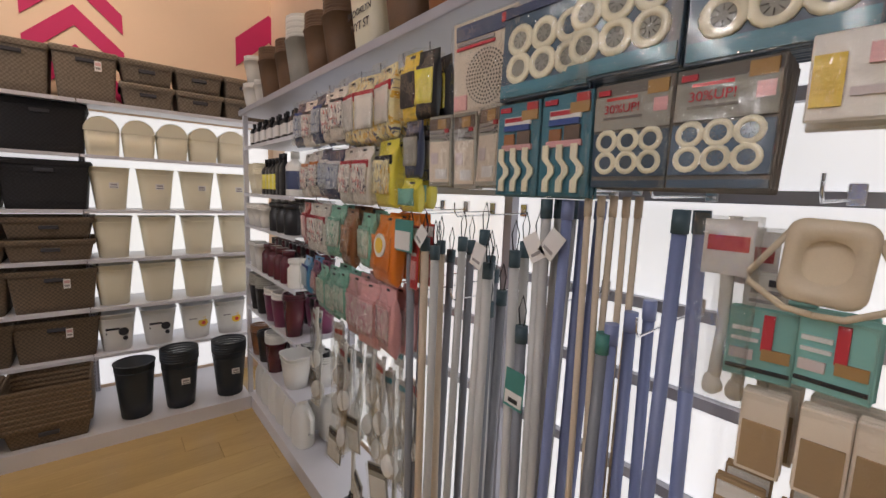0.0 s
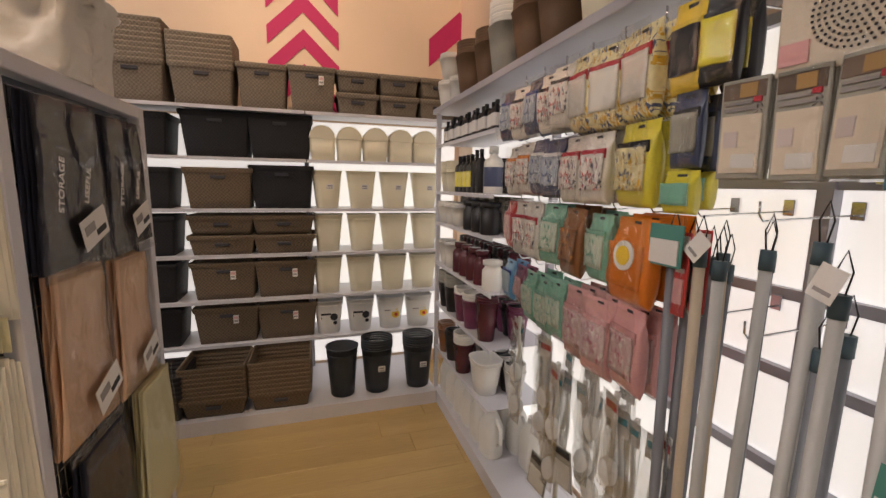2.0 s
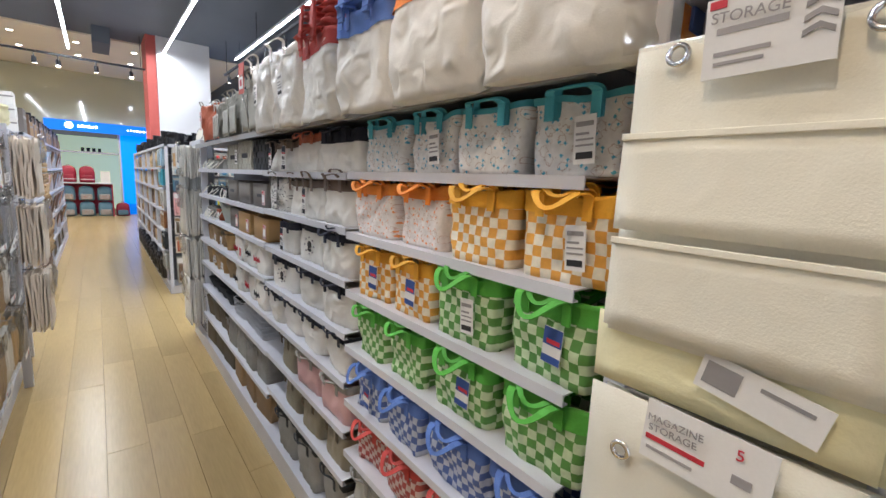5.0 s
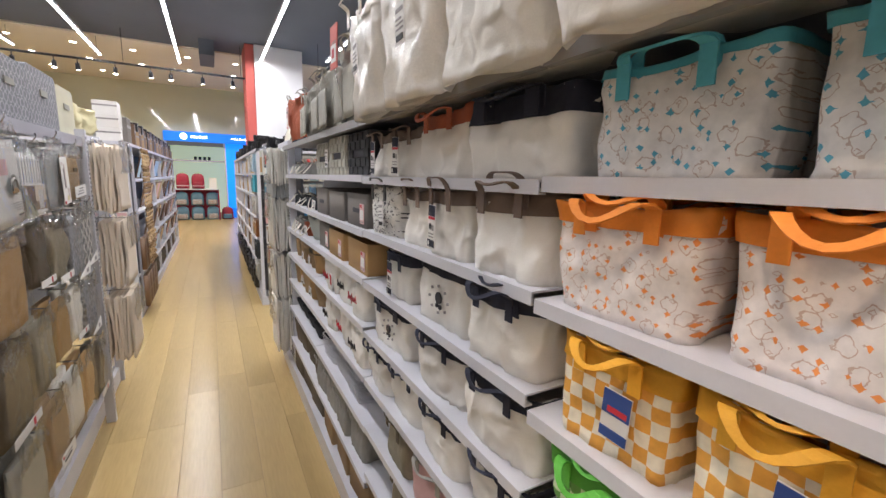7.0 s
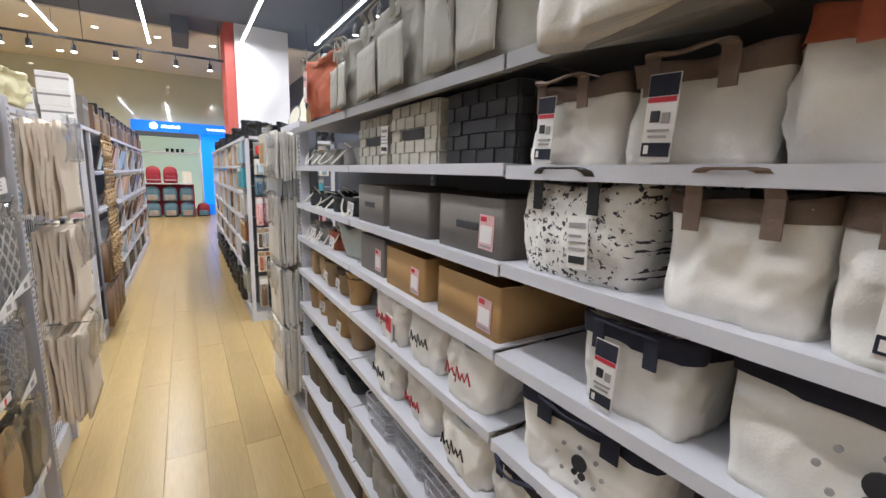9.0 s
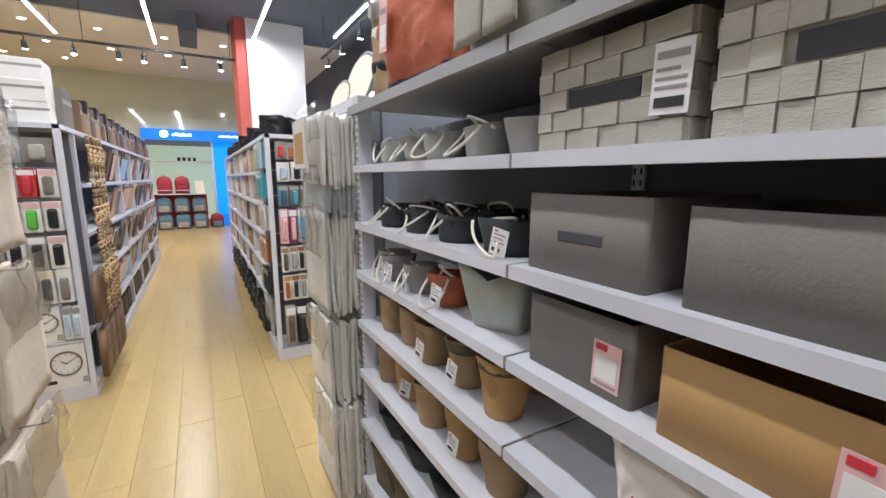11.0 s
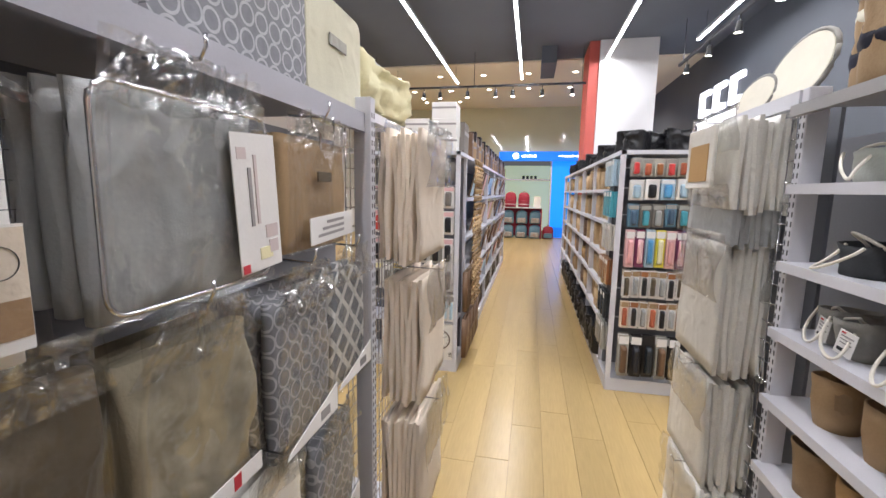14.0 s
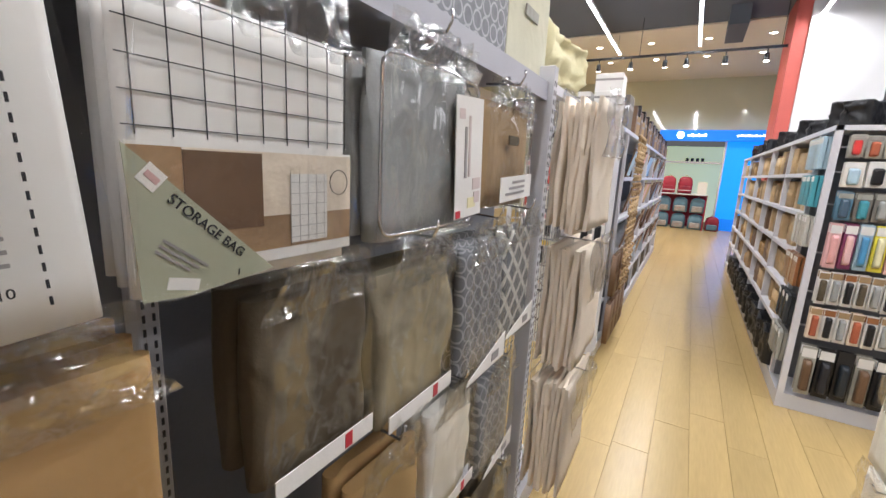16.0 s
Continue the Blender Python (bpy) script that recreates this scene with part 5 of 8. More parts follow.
# second row
hang(pouch(WHITE_PACK, "white pouch with orange print", 0.10, 0.2, 0.05, PRINT_RED, art=4, ink=ORANGE_PACK), (1.93, 1.84), 1.79)
hang(pouch(NAVY_PACK, "dark blue pouch with white print", 0.10, 0.2, 0.045, PRINT_BLU, art=4, ink=PAPER), (1.73, 1.62), 1.79)
hang(pouch(WHITE_PACK, "white and red pouch of wipes", 0.115, 0.21, 0.055, PRINT_RED, art=5, ink=RED_INK), (1.51, 1.39), 1.79, 3)
hang(pouch(LIME_PACK, "yellow pouch with a green and black print", 0.14, 0.22, 0.06, PRINT_YEL, art=4, ink=BLACK_INK), (1.235,), 1.80, 3)
hang(pouch(LIME_PACK, "small lime green sponge pouch", 0.08, 0.10, 0.05, GREEN_PACK, art=2), (1.09,), 1.67)
hang(pouch(NAVY_PACK, "dark small pouch with a printed label", 0.08, 0.17, 0.03, GREY_CLOTH, art=3, ink=BLACK_INK), (1.08,), 1.84)
# third row
hang(pouch(RED_PACK, "red pouch on a hook", 0.09, 0.2, 0.045, PINK_PACK, art=3), (1.95,), 1.56)
hang(pouch(WHITE_PACK, "white pouch of wipes with red lettering", 0.11, 0.21, 0.05, PRINT_RED, art=5), (1.84, 1.73), 1.56, 3)
hang(pouch(GREEN_PACK, "green pouch of cleaning wipes", 0.11, 0.21, 0.05, PRINT_GRN, art=4, ink=GREEN_PACK), (1.61,), 1.56, 3)
hang(pouch(BROWN_PACK, "brown pouch with an orange picture", 0.125, 0.22, 0.05, PRINT_BRN, art=2, ink=BROWN_PACK), (1.49,), 1.56, 3)
hang(pouch(GREEN_PACK, "pale green pouch with a white panel", 0.11, 0.2, 0.05, PRINT_GRN, art=3, ink=GREEN_PACK), (1.36,), 1.55, 3)
orange = pouch(ORANGE_PACK, "bright orange pouch with a round white emblem", 0.155, 0.23, 0.06, ORANGE_PACK, art=2, ink=PAPER)
bm = bmesh.new()
bmesh.ops.create_cone(bm, cap_ends=True, segments=20, radius1=0.04, radius2=0.04, depth=0.004, matrix=pose(0, -0.036, -0.10, 90, 0, 0))
part("emblem", bm, PAPER, orange)
bm = bmesh.new()
bmesh.ops.create_cone(bm, cap_ends=True, segments=16, radius1=0.026, radius2=0.026, depth=0.004, matrix=pose(0, -0.0385, -0.10, 90, 0, 0))
part("emblem_middle", bm, YELLOW_PACK, orange)
hang(orange, (1.21,), 1.55, 3)
hang(flat_pack(RED_PACK, "red flat pack behind the poles", 0.04, 0.20, header=PAPER, bars=((PAPER, 0, -0.45, 0.6, 0.05), (PINK_PACK, 0, -0.7, 0.7, 0.3))), (1.06,), 1.53)
hang(flat_pack(GREEN_CARD, "green carded tag with a barcode", 0.10, 0.10, inset=PAPER, film_on=False), (1.10,), 1.545, 1, x=0.93)
# fourth row
hang(pouch(SKY_PACK, "blue pouch on a hook", 0.10, 0.17, 0.05, PALE_BLUE, art=3, ink=BLUE_INK), (1.93,), 1.31)
hang(pouch(PLUM_PLASTIC, "purple pouch on a hook", 0.09, 0.16, 0.04, PINK_PACK, art=2), (1.84,), 1.30)
hang(pouch(GREEN_PACK, "pale green fragrance pouch", 0.10, 0.2, 0.045, PRINT_GRN, art=4, ink=GREEN_PACK), (1.75, 1.65, 1.56), 1.29, 3)
hang(pouch(PINK_PACK, "pink pouch with white flowers", 0.125, 0.24, 0.05, PRINT_PNK, art=4, ink=PINK_PACK), (1.45, 1.34, 1.22), 1.30, 3)

# large carded packs further along
def disc(r, x, y, z, depth=0.003, seg=14, r2_=None):
    bm = bmesh.new()
    bmesh.ops.create_cone(bm, cap_ends=True, segments=seg, radius1=r, radius2=r if r2_ is None else r2_, depth=depth, matrix=pose(x, y, z, 90, 0, 0))
    return bm


net = flat_pack(BEIGE_BAG, "beige net sheet pack with a round dotted pattern", 0.21, 0.235, header=NAVY_PACK, bars=((GREY_INK, -0.12, -0.235, 0.6, 0.035), (RED_INK, -0.12, -0.28, 0.62, 0.03), (PINK_PACK, -0.36, -0.85, 0.22, 0.16), (RED_INK, 0.38, -0.1, 0.18, 0.08)), n=3)
bm = bmesh.new()
for k in range(1, 8):
    for a in range(6 * k):
        g, rr = a / (6 * k) * 2 * math.pi, 0.0092 * k
        x, z = 0.012 + rr * math.cos(g), -0.145 + rr * math.sin(g)
        v = [bm.verts.new((x + 0.0028 * math.cos(p * math.pi / 3), -0.0036, z + 0.0028 * math.sin(p * math.pi / 3))) for p in range(6)]
        bm.faces.new(v)
tagged(part("mesh_dot", bm, BLACK_INK, net), kind="stuff")
for k in range(3):
    part("print_chevron", chevron(0.085, -0.165 - 0.017 * k, 0.030, 0.008, 0.006, -0.0045), RED_INK, net)
hang(net, (0.80,), 2.055, 1)


def ring_sheet(t, pitch, x0, z0, cols=3):
    """Scalloped white rings joined in a sheet, each with a grey mesh middle."""
    for k in range(cols * 2):
        x, z = x0 + pitch * (k % cols), z0 - pitch * 0.95 * (k // cols)
        bm, rows = bmesh.new(), []
        for q, yy in ((0.54, -0.0005), (0.54, -0.0035), (0.49, -0.006), (0.31, -0.0065), (0.28, -0.002)):
            rows.append([(x + pitch * (q + (0.016 * math.cos(a / 4.5 * math.pi * 4) if q > 0.4 else 0)) * math.cos(a / 18 * math.pi), yy, z + pitch * (q + (0.016 * math.cos(a / 4.5 * math.pi * 4) if q > 0.4 else 0)) * math.sin(a / 18 * math.pi)) for a in range(36)])
        loft(bm, rows, False)
        part("ring", bm, CREAM_PLASTIC, t)
        n_ = part("mesh_net", disc(pitch * 0.285, x, -0.0022, z, 0.002, 16), GREY_CLOTH, t)
        for a in range(8):
            g = a / 8 * 2 * math.pi
            bm = bmesh.new()
            tube(bm, [(x + pitch * 0.12 * math.cos(g), -0.0045, z + pitch * 0.12 * math.sin(g)), (x + pitch * 0.27 * math.cos(g), -0.0045, z + pitch * 0.27 * math.sin(g))], pitch * 0.012, 4)
            part("spoke", bm, MID_GREY, n_)


ring_pack = flat_pack(BLUE_PACK, "dark blue pack of white drain rings in clear film", 0.225, 0.2, n=7, group="drain ring packs", bars=((NAVY_PACK, 0, -0.06, 0.96, 0.1), (TEAL_PACK, 0, -0.9, 0.96, 0.14)))
ring_sheet(ring_pack, 0.062, -0.062, -0.075)
place(ring_pack, [pose(0.86 + r2.uniform(0, 0.02), y + HY, z - 0.045, r2.uniform(-2, 2), 0, -90 + r2.uniform(-4, 4)) for y, z in ((0.60, 2.06), (0.44, 2.07), (0.21, 2.06))])
up = flat_pack(MID_GREY, "grey blue pack of six white drain rings with red lettering", 0.143, 0.185, n=6, group="drain ring packs", bars=((BLUE_PACK, 0, -0.965, 0.96, 0.07), (BLUE_PACK, 0, -0.68, 0.96, 0.42), (GREY_CLOTH, 0, -0.28, 0.96, 0.32), (RED_INK, -0.36, -0.08, 0.16, 0.05), (PINK_PACK, 0.36, -0.25, 0.16, 0.12), (RED_PACK, -0.12, -0.15, 0.4, 0.03), (MID_GREY, -0.1, -0.33, 0.5, 0.025), (TAN_BOARD, 0.32, -0.09, 0.24, 0.12)))
words(up, "30%UP!", -0.016, -0.0062, -0.046, 0.021, RED_INK)
ring_sheet(up, 0.040, -0.042, -0.102)
place(up, [pose(0.87, y + HY, 1.81, r2.uniform(-2, 2), 0, -90) for y in (0.40, 0.255)])
grey_card = flat_pack(GREY_CLOTH, "clear card pack with a beige product and dark header", 0.088, 0.195, inset=BEIGE_BAG, header=TAUPE, bars=((TAN_BOARD, 0.1, -0.12, 0.36, 0.13), (GREY_INK, -0.1, -0.24, 0.6, 0.03), (GREY_INK, -0.05, -0.30, 0.7, 0.035), (RED_INK, 0.3, -0.22, 0.16, 0.05), (FAINT, -0.2, -0.6, 0.3, 0.16), (PAPER, 0.1, -0.82, 0.5, 0.14)), n=4)
for k in range(2):
    part("print_chevron", chevron(0.028, -0.05 - 0.010 * k, 0.014, 0.004, 0.004, -0.0048), GREY_INK, grey_card)
hang(grey_card, (0.965, 0.865, 0.762), 1.835, 1)
teal = flat_pack(TEAL_PACK, "teal card of white nozzle brushes with red print", 0.118, 0.205, n=5, bars=((RED_INK, -0.3, -0.07, 0.26, 0.05), (RED_PACK, 0.33, -0.06, 0.24, 0.08), (PAPER, 0.0, -0.20, 0.62, 0.09), (RED_INK, -0.08, -0.185, 0.44, 0.045), (BLUE_INK, -0.02, -0.27, 0.6, 0.06), (TAN_BOARD, 0.28, -0.15, 0.36, 0.1), (BROWN_PACK, -0.18, -0.40, 0.24, 0.13), (TAUPE, 0.16, -0.38, 0.3, 0.14), (PINK_PACK, 0.0, -0.48, 0.7, 0.06)), group="brush cards")
for k in range(3):
    bm, x = bmesh.new(), -0.036 + 0.034 * k
    pts = [(x - 0.004, -0.006, -0.10), (x - 0.004, -0.006, -0.128), (x + 0.012, -0.006, -0.145), (x + 0.012, -0.006, -0.158), (x, -0.006, -0.172), (x, -0.006, -0.196)]
    ribbon(bm, pts, (0.0075, 0, 0), 0.002)
    part("nozzle", bm, CREAM_PLASTIC, teal)
place(teal, [pose(0.87, y + HY, 1.81, 0, 0, -90 + r2.uniform(-3, 3)) for y in (0.66, 0.535)])


# ---- brushes and poles ----
def brush(label, mat, head=0.055, L=0.36):
    t = thing("brush", label, "brush", "hanging brushes")
    bm = bmesh.new()
    tube(bm, [(0, 0, 0), (0, -0.006, -L * 0.3), (0, 0.004, -L * 0.7), (0, -0.01, -L)], 0.009, 7)
    part("handle", bm, mat, t)
    bm = bmesh.new()
    bmesh.ops.create_uvsphere(bm, u_segments=12, v_segments=8, radius=head, matrix=pose(0, -0.012, -L - head * 0.7) @ Matrix.Diagonal((0.9, 0.6, 1.1, 1)))
    for v in bm.verts:
        v.co += v.co.normalized() * 0.006 * noise.noise(v.co * 60)
    part("brush_head", bm, WHITE_PLASTIC, t)
    part("header_card", bx(-0.032, -0.016, -0.085, 0.032, -0.0145, -0.005), PAPER, t)
    part("card_print", bx(-0.026, -0.0175, -0.05, 0.026, -0.0162, -0.028), RED_INK if L < 0.3 else TEAL, t)
    part("film", sheet_of(0.085, L + head * 2.2, L * 40, 0.012, -0.022, 0.001, 7, 12, 20), FILM_GATHER, t, "clear film sleeve")
    return t


place(brush("short white brush in a clear sleeve", WHITE_PLASTIC, 0.04, 0.22), [pose(0.89 + 0.05 * (k % 2), 2.0 - 0.15 * k, 1.06 - 0.04 * (k % 3), 0, 0, -90 + r2.uniform(-20, 20)) for k in range(6)])
place(brush("white handled dish brush in a clear sleeve", WHITE_PLASTIC, 0.045), [pose(0.92 + 0.06 * (k % 3), 2.035 - 0.105 * k, 1.03 - 0.03 * (k % 4), r2.uniform(-4, 4), 0, -90 + r2.uniform(-20, 20)) for k in range(7)] + [pose(1.03, 2.0 - 0.09 * k, 0.88, r2.uniform(-4, 4), 0, -90) for k in range(8)])
for k in range(7):
    p = flat_pack(GREY_CLOTH, "clear pack of a round white pad with a dark label", 0.10, 0.15, inset=WHITE_PLASTIC, header=BLACK_INK, group="pad packs")
    p.matrix_basis = pose(0.88 + 0.02 * (k % 2), 1.775 - 0.105 * k, 0.56 - 0.05 * k + 0.16 * (k % 2), 0, 8 * (-1) ** k, -90 + r2.uniform(-15, 15))


def plunger(label):
    t = thing("plunger", label, "plunger", "plungers")
    bm = bmesh.new()
    loft(bm, [[(q * math.cos(a / 9 * math.pi), q * math.sin(a / 9 * math.pi), z) for a in range(18)] for q, z in ((0.065, 0), (0.068, 0.012), (0.055, 0.05), (0.022, 0.075), (0.02, 0.10))], True, True)
    part("cup", bm, BLACK_PLASTIC, t)
    bm = bmesh.new()
    tube(bm, [(0, 0, 0.10), (0, 0, 0.5)], 0.011, 8)
    part("handle", bm, WHITE_PLASTIC, t)
    return t


place(plunger("black rubber plunger on the lit base"), [pose(0.99, 1.82, 0.09), pose(1.03, 1.66, 0.09), pose(1.0, 1.48, 0.09)])


def broom_pole(mat, label, L=1.35, r=0.0125, loop=True, tag=False, cap_mat=None):
    t = thing("mop_pole", label, "pole", "hanging poles")
    bm = bmesh.new()
    tube(bm, [(0, 0, -0.04), (0, 0, -L * 0.55), (0, 0, -L)], r, 10)
    part("shaft", bm, mat, t)
    bm = bmesh.new()
    tube(bm, [(0, 0, 0.0), (0, 0, -0.042)], r * 1.18, 10)
    part("end_cap", bm, cap_mat or POLE_CAP, t)
    if loop:
        bm = bmesh.new()
        tube(bm, [(-0.006, 0, 0.0), (-0.012, 0, 0.04), (0, 0, 0.075), (0.012, 0, 0.04), (0.006, 0, 0.0)], 0.0018, 5)
        part("cord_loop", bm, BLACK_PLASTIC, t)
    if tag:
        card(t, 0.0, -r - 0.004, -0.16, 0.06, 0.10, GREEN_CARD, ((PAPER, 0, -0.25, 0.9, 0.35), (BLACK_INK, 0, -0.3, 0.5, 0.12)), name="swing_tag", tilt=4)
    return t


def poles(mat, label, spots, **kw):
    place(broom_pole(mat, label, **kw), [pose(x + HX, y + HY, z - 0.02, r2.uniform(-1, 1), r2.uniform(-1.2, 1.2), -90) for x, y, z in spots])


poles(POLE_DARK, "steel grey mop pole with a cord loop", [(0.96 + 0.05 * k, 1.10 - 0.008 * k, 1.50 - 0.02 * k) for k in range(4)], L=1.38, r=0.013)
poles(POLE_CREAM, "pale wooden mop pole", [(0.97, 1.035, 1.49), (1.02, 1.02, 1.48)], L=1.36)
poles(POLE_GREY, "pale grey extension pole with a dark cap", [(0.97, 0.985, 1.47), (0.98, 0.77, 1.45), (1.0, 0.70, 1.49), (1.05, 0.71, 1.51), (0.99, 0.62, 1.52), (1.03, 0.93, 1.5), (1.08, 0.86, 1.45), (1.02, 0.83, 1.53)], L=1.33, r=0.0125)
poles(POLE_DARK, "dark grey pole with a teal tag", [(0.99, 0.655, 1.31)], L=1.18, r=0.0135, tag=True)
poles(POLE_DARK, "dark grey pole with a black cord", [(1.03, 0.64, 1.33), (1.07, 0.63, 1.35), (1.03, 0.81, 1.33), (1.07, 0.80, 1.36), (1.12, 0.99, 1.48), (1.14, 0.9, 1.4)], L=1.2, r=0.0135)
poles(POLE_GREY, "wide pale pole hung close to others", [(0.95 + 0.04 * k, 0.575 - 0.006 * k, 1.62) for k in range(4)], L=1.5, r=0.0115, loop=False)
poles(POLE_BLUE, "blue violet pole on a hook", [(0.97 + 0.05 * k, 0.535 - 0.008 * k, 1.62) for k in range(3)] + [(0.98 + 0.05 * k, 0.42 - 0.012 * k, 1.38 + 0.02 * k) for k in range(3)], L=1.3, r=0.0118, loop=False, cap_mat=POLE_BLUE)
poles(POLE_CREAM, "thin cream rod fanned out on a hook", [(0.97 + 0.02 * k, 0.488 - 0.016 * k, 1.63) for k in range(5)], L=1.1, r=0.007, loop=False, cap_mat=POLE_CREAM)
poles(POLE_DARK, "steel pole with a green hanging cap", [(0.97, 0.43, 1.36)], L=1.2, r=0.0125, loop=False, cap_mat=GREEN_CARD)
poles(POLE_BLUE, "blue grey pole at the end of the wall", [(0.99, 0.318, 1.61), (1.03, 0.300, 1.61)], L=1.4, r=0.0125, loop=False)
poles(POLE_DARK, "steel pole at the end of the wall", [(1.06 + 0.05 * (k % 3), 0.0 - 0.06 * k, 1.60 - 0.03 * (k % 3)) for k in range(0, 8, 3)], L=1.4, r=0.0125)
for y, z, tilt in ((1.0, 1.52, 40), (0.53, 1.55, 35), (0.61, 1.54, -30), (0.76, 1.5, 20)):
    t = thing("swing_tag", "white paper swing tag on a cord", "tag", "swing tags", pose(0.87, y + HY, z - 0.02, 0, tilt, -90))
    part("tag_card", bx(-0.021, 0, -0.062, 0.021, 0.001, 0), PAPER, t)
    part("print", bx(-0.014, -0.0008, -0.05, 0.014, -0.0001, -0.043), GREY_INK, t)

tub = thing("folding_stool", "tan plastic folding stool hung on the wall", "stool", at=pose(0.84, 0.266, 1.532, 0, 3, -90) @ Matrix.Scale(0.5, 4))
bm = bmesh.new()
loft(bm, [[(x, y, z) for x, z in rrect(a, b, 0.04, 4)] for a, b, y in ((0.17, 0.21, 0.03), (0.18, 0.22, 0.0), (0.165, 0.205, -0.012), (0.105, 0.115, -0.012), (0.10, 0.11, 0.014))], True, True)
part("seat", bm, BEIGE_PLASTIC, tub)
for s in (-1, 1):
    bm = bmesh.new()
    tube(bm, [(s * 0.085, 0.01, 0.07), (s * 0.15, -0.02, -0.05), (s * 0.145, -0.03, -0.075), (s * 0.06, -0.035, -0.125), (0, -0.035, -0.13)], 0.009, 7)
    part("leg", bm, BEIGE_PLASTIC, tub)
hang(flat_pack(AQUA, "aqua carded cloth pack with a red band", 0.078, 0.10, n=3, bars=((RED_INK, 0.1, -0.32, 0.16, 0.5), (PAPER, -0.22, -0.3, 0.4, 0.06), (PAPER, -0.22, -0.45, 0.4, 0.05), (TAN_BOARD, 0.24, -0.62, 0.4, 0.16), (BLACK_INK, 0, -0.86, 0.92, 0.05), (FAINT, -0.25, -0.66, 0.35, 0.14))), (0.165, 0.097), 1.482, 2, x=0.91)
hang(flat_pack(BEIGE_BAG, "tan cloth pack in clear film", 0.052, 0.12, n=3, inset=KRAFT), (0.15, 0.094, 0.04), 1.365, 2, x=0.91)
hang(flat_pack(KRAFT, "brown carded pack under the stool", 0.06, 0.15, n=2, inset=BEIGE_BAG, header=PAPER), (0.165, 0.09, 0.02), 1.225, 2, x=0.91)
hang(flat_pack(GREY_BAG, "grey carded tool pack with small print", 0.05, 0.09, n=2, bars=((GREY_INK, 0, -0.3, 0.7, 0.06), (GREY_INK, 0, -0.45, 0.7, 0.05), (BLACK_INK, 0.2, -0.15, 0.3, 0.1))), (0.175,), 1.525, 1, x=0.925)
hang(flat_pack(WHITE_PACK, "white pack with yellow and pink print", 0.085, 0.105, n=2, bars=((YELLOW_PACK, -0.28, -0.55, 0.36, 0.6), (PINK_PACK, 0.25, -0.3, 0.26, 0.22), (FAINT, 0.2, -0.7, 0.45, 0.1))), (0.118, 0.03), 1.835, 2, x=0.91)
place(brush("long white bottle brush in a clear sleeve", WHITE_PLASTIC, 0.016, 0.24), [pose(0.85, 0.372, 1.585, 0, 0, -90), pose(0.89, 0.352, 1.57, 0, 0, -90)])
place(bottle(WHITE_PLASTIC, "white spray bottle with a red label", 0.04, 0.25, WHITE_PLASTIC, 0.4, band=PINK_PACK), [pose(0.99, 0.575, 0.09)])


# ---- goods on the long gondola ----
def handle_loop(bm, x0, x1, y, z, up, fwd, half=0.011):
    """A flat strap that rises from the rim, folds forward and hangs over the front of the bag."""
    mid, span, drop = (x0 + x1) / 2, (x1 - x0) / 2, max(fwd * 1.3 - 0.022, 0)
    sides = []
    for q in (1, -1):
        row = [Vector((mid - span - q * half, y + 0.001, z - 0.045))]
        for k in range(13):
            a = math.pi * k / 12
            s = math.sin(a) * (1 + 5 * q * half * min(1, 0.06 / max(up + fwd, 0.03)))
            row.append(Vector((mid - (span + q * half) * math.cos(a), y - fwd * s, z + up * math.sin(min(s, 1.3) * 1.6) - drop * s * s)))
        row.append(Vector((mid + span + q * half, y + 0.001, z - 0.045)))
        sides.append(row)
    rings = []
    for k in range(len(sides[0])):
        a, b = sides[0][k], sides[1][k]
        d = sides[0][min(k + 1, 14)] - sides[0][max(k - 1, 0)]
        nrm = d.cross(a - b)
        nrm = nrm.normalized() * 0.0016 if nrm.length > 1e-9 else Vector((0, 0.0016, 0))
        rings.append([a - nrm, b - nrm, b + nrm, a + nrm])
    loft(bm, rings, True, True, False)


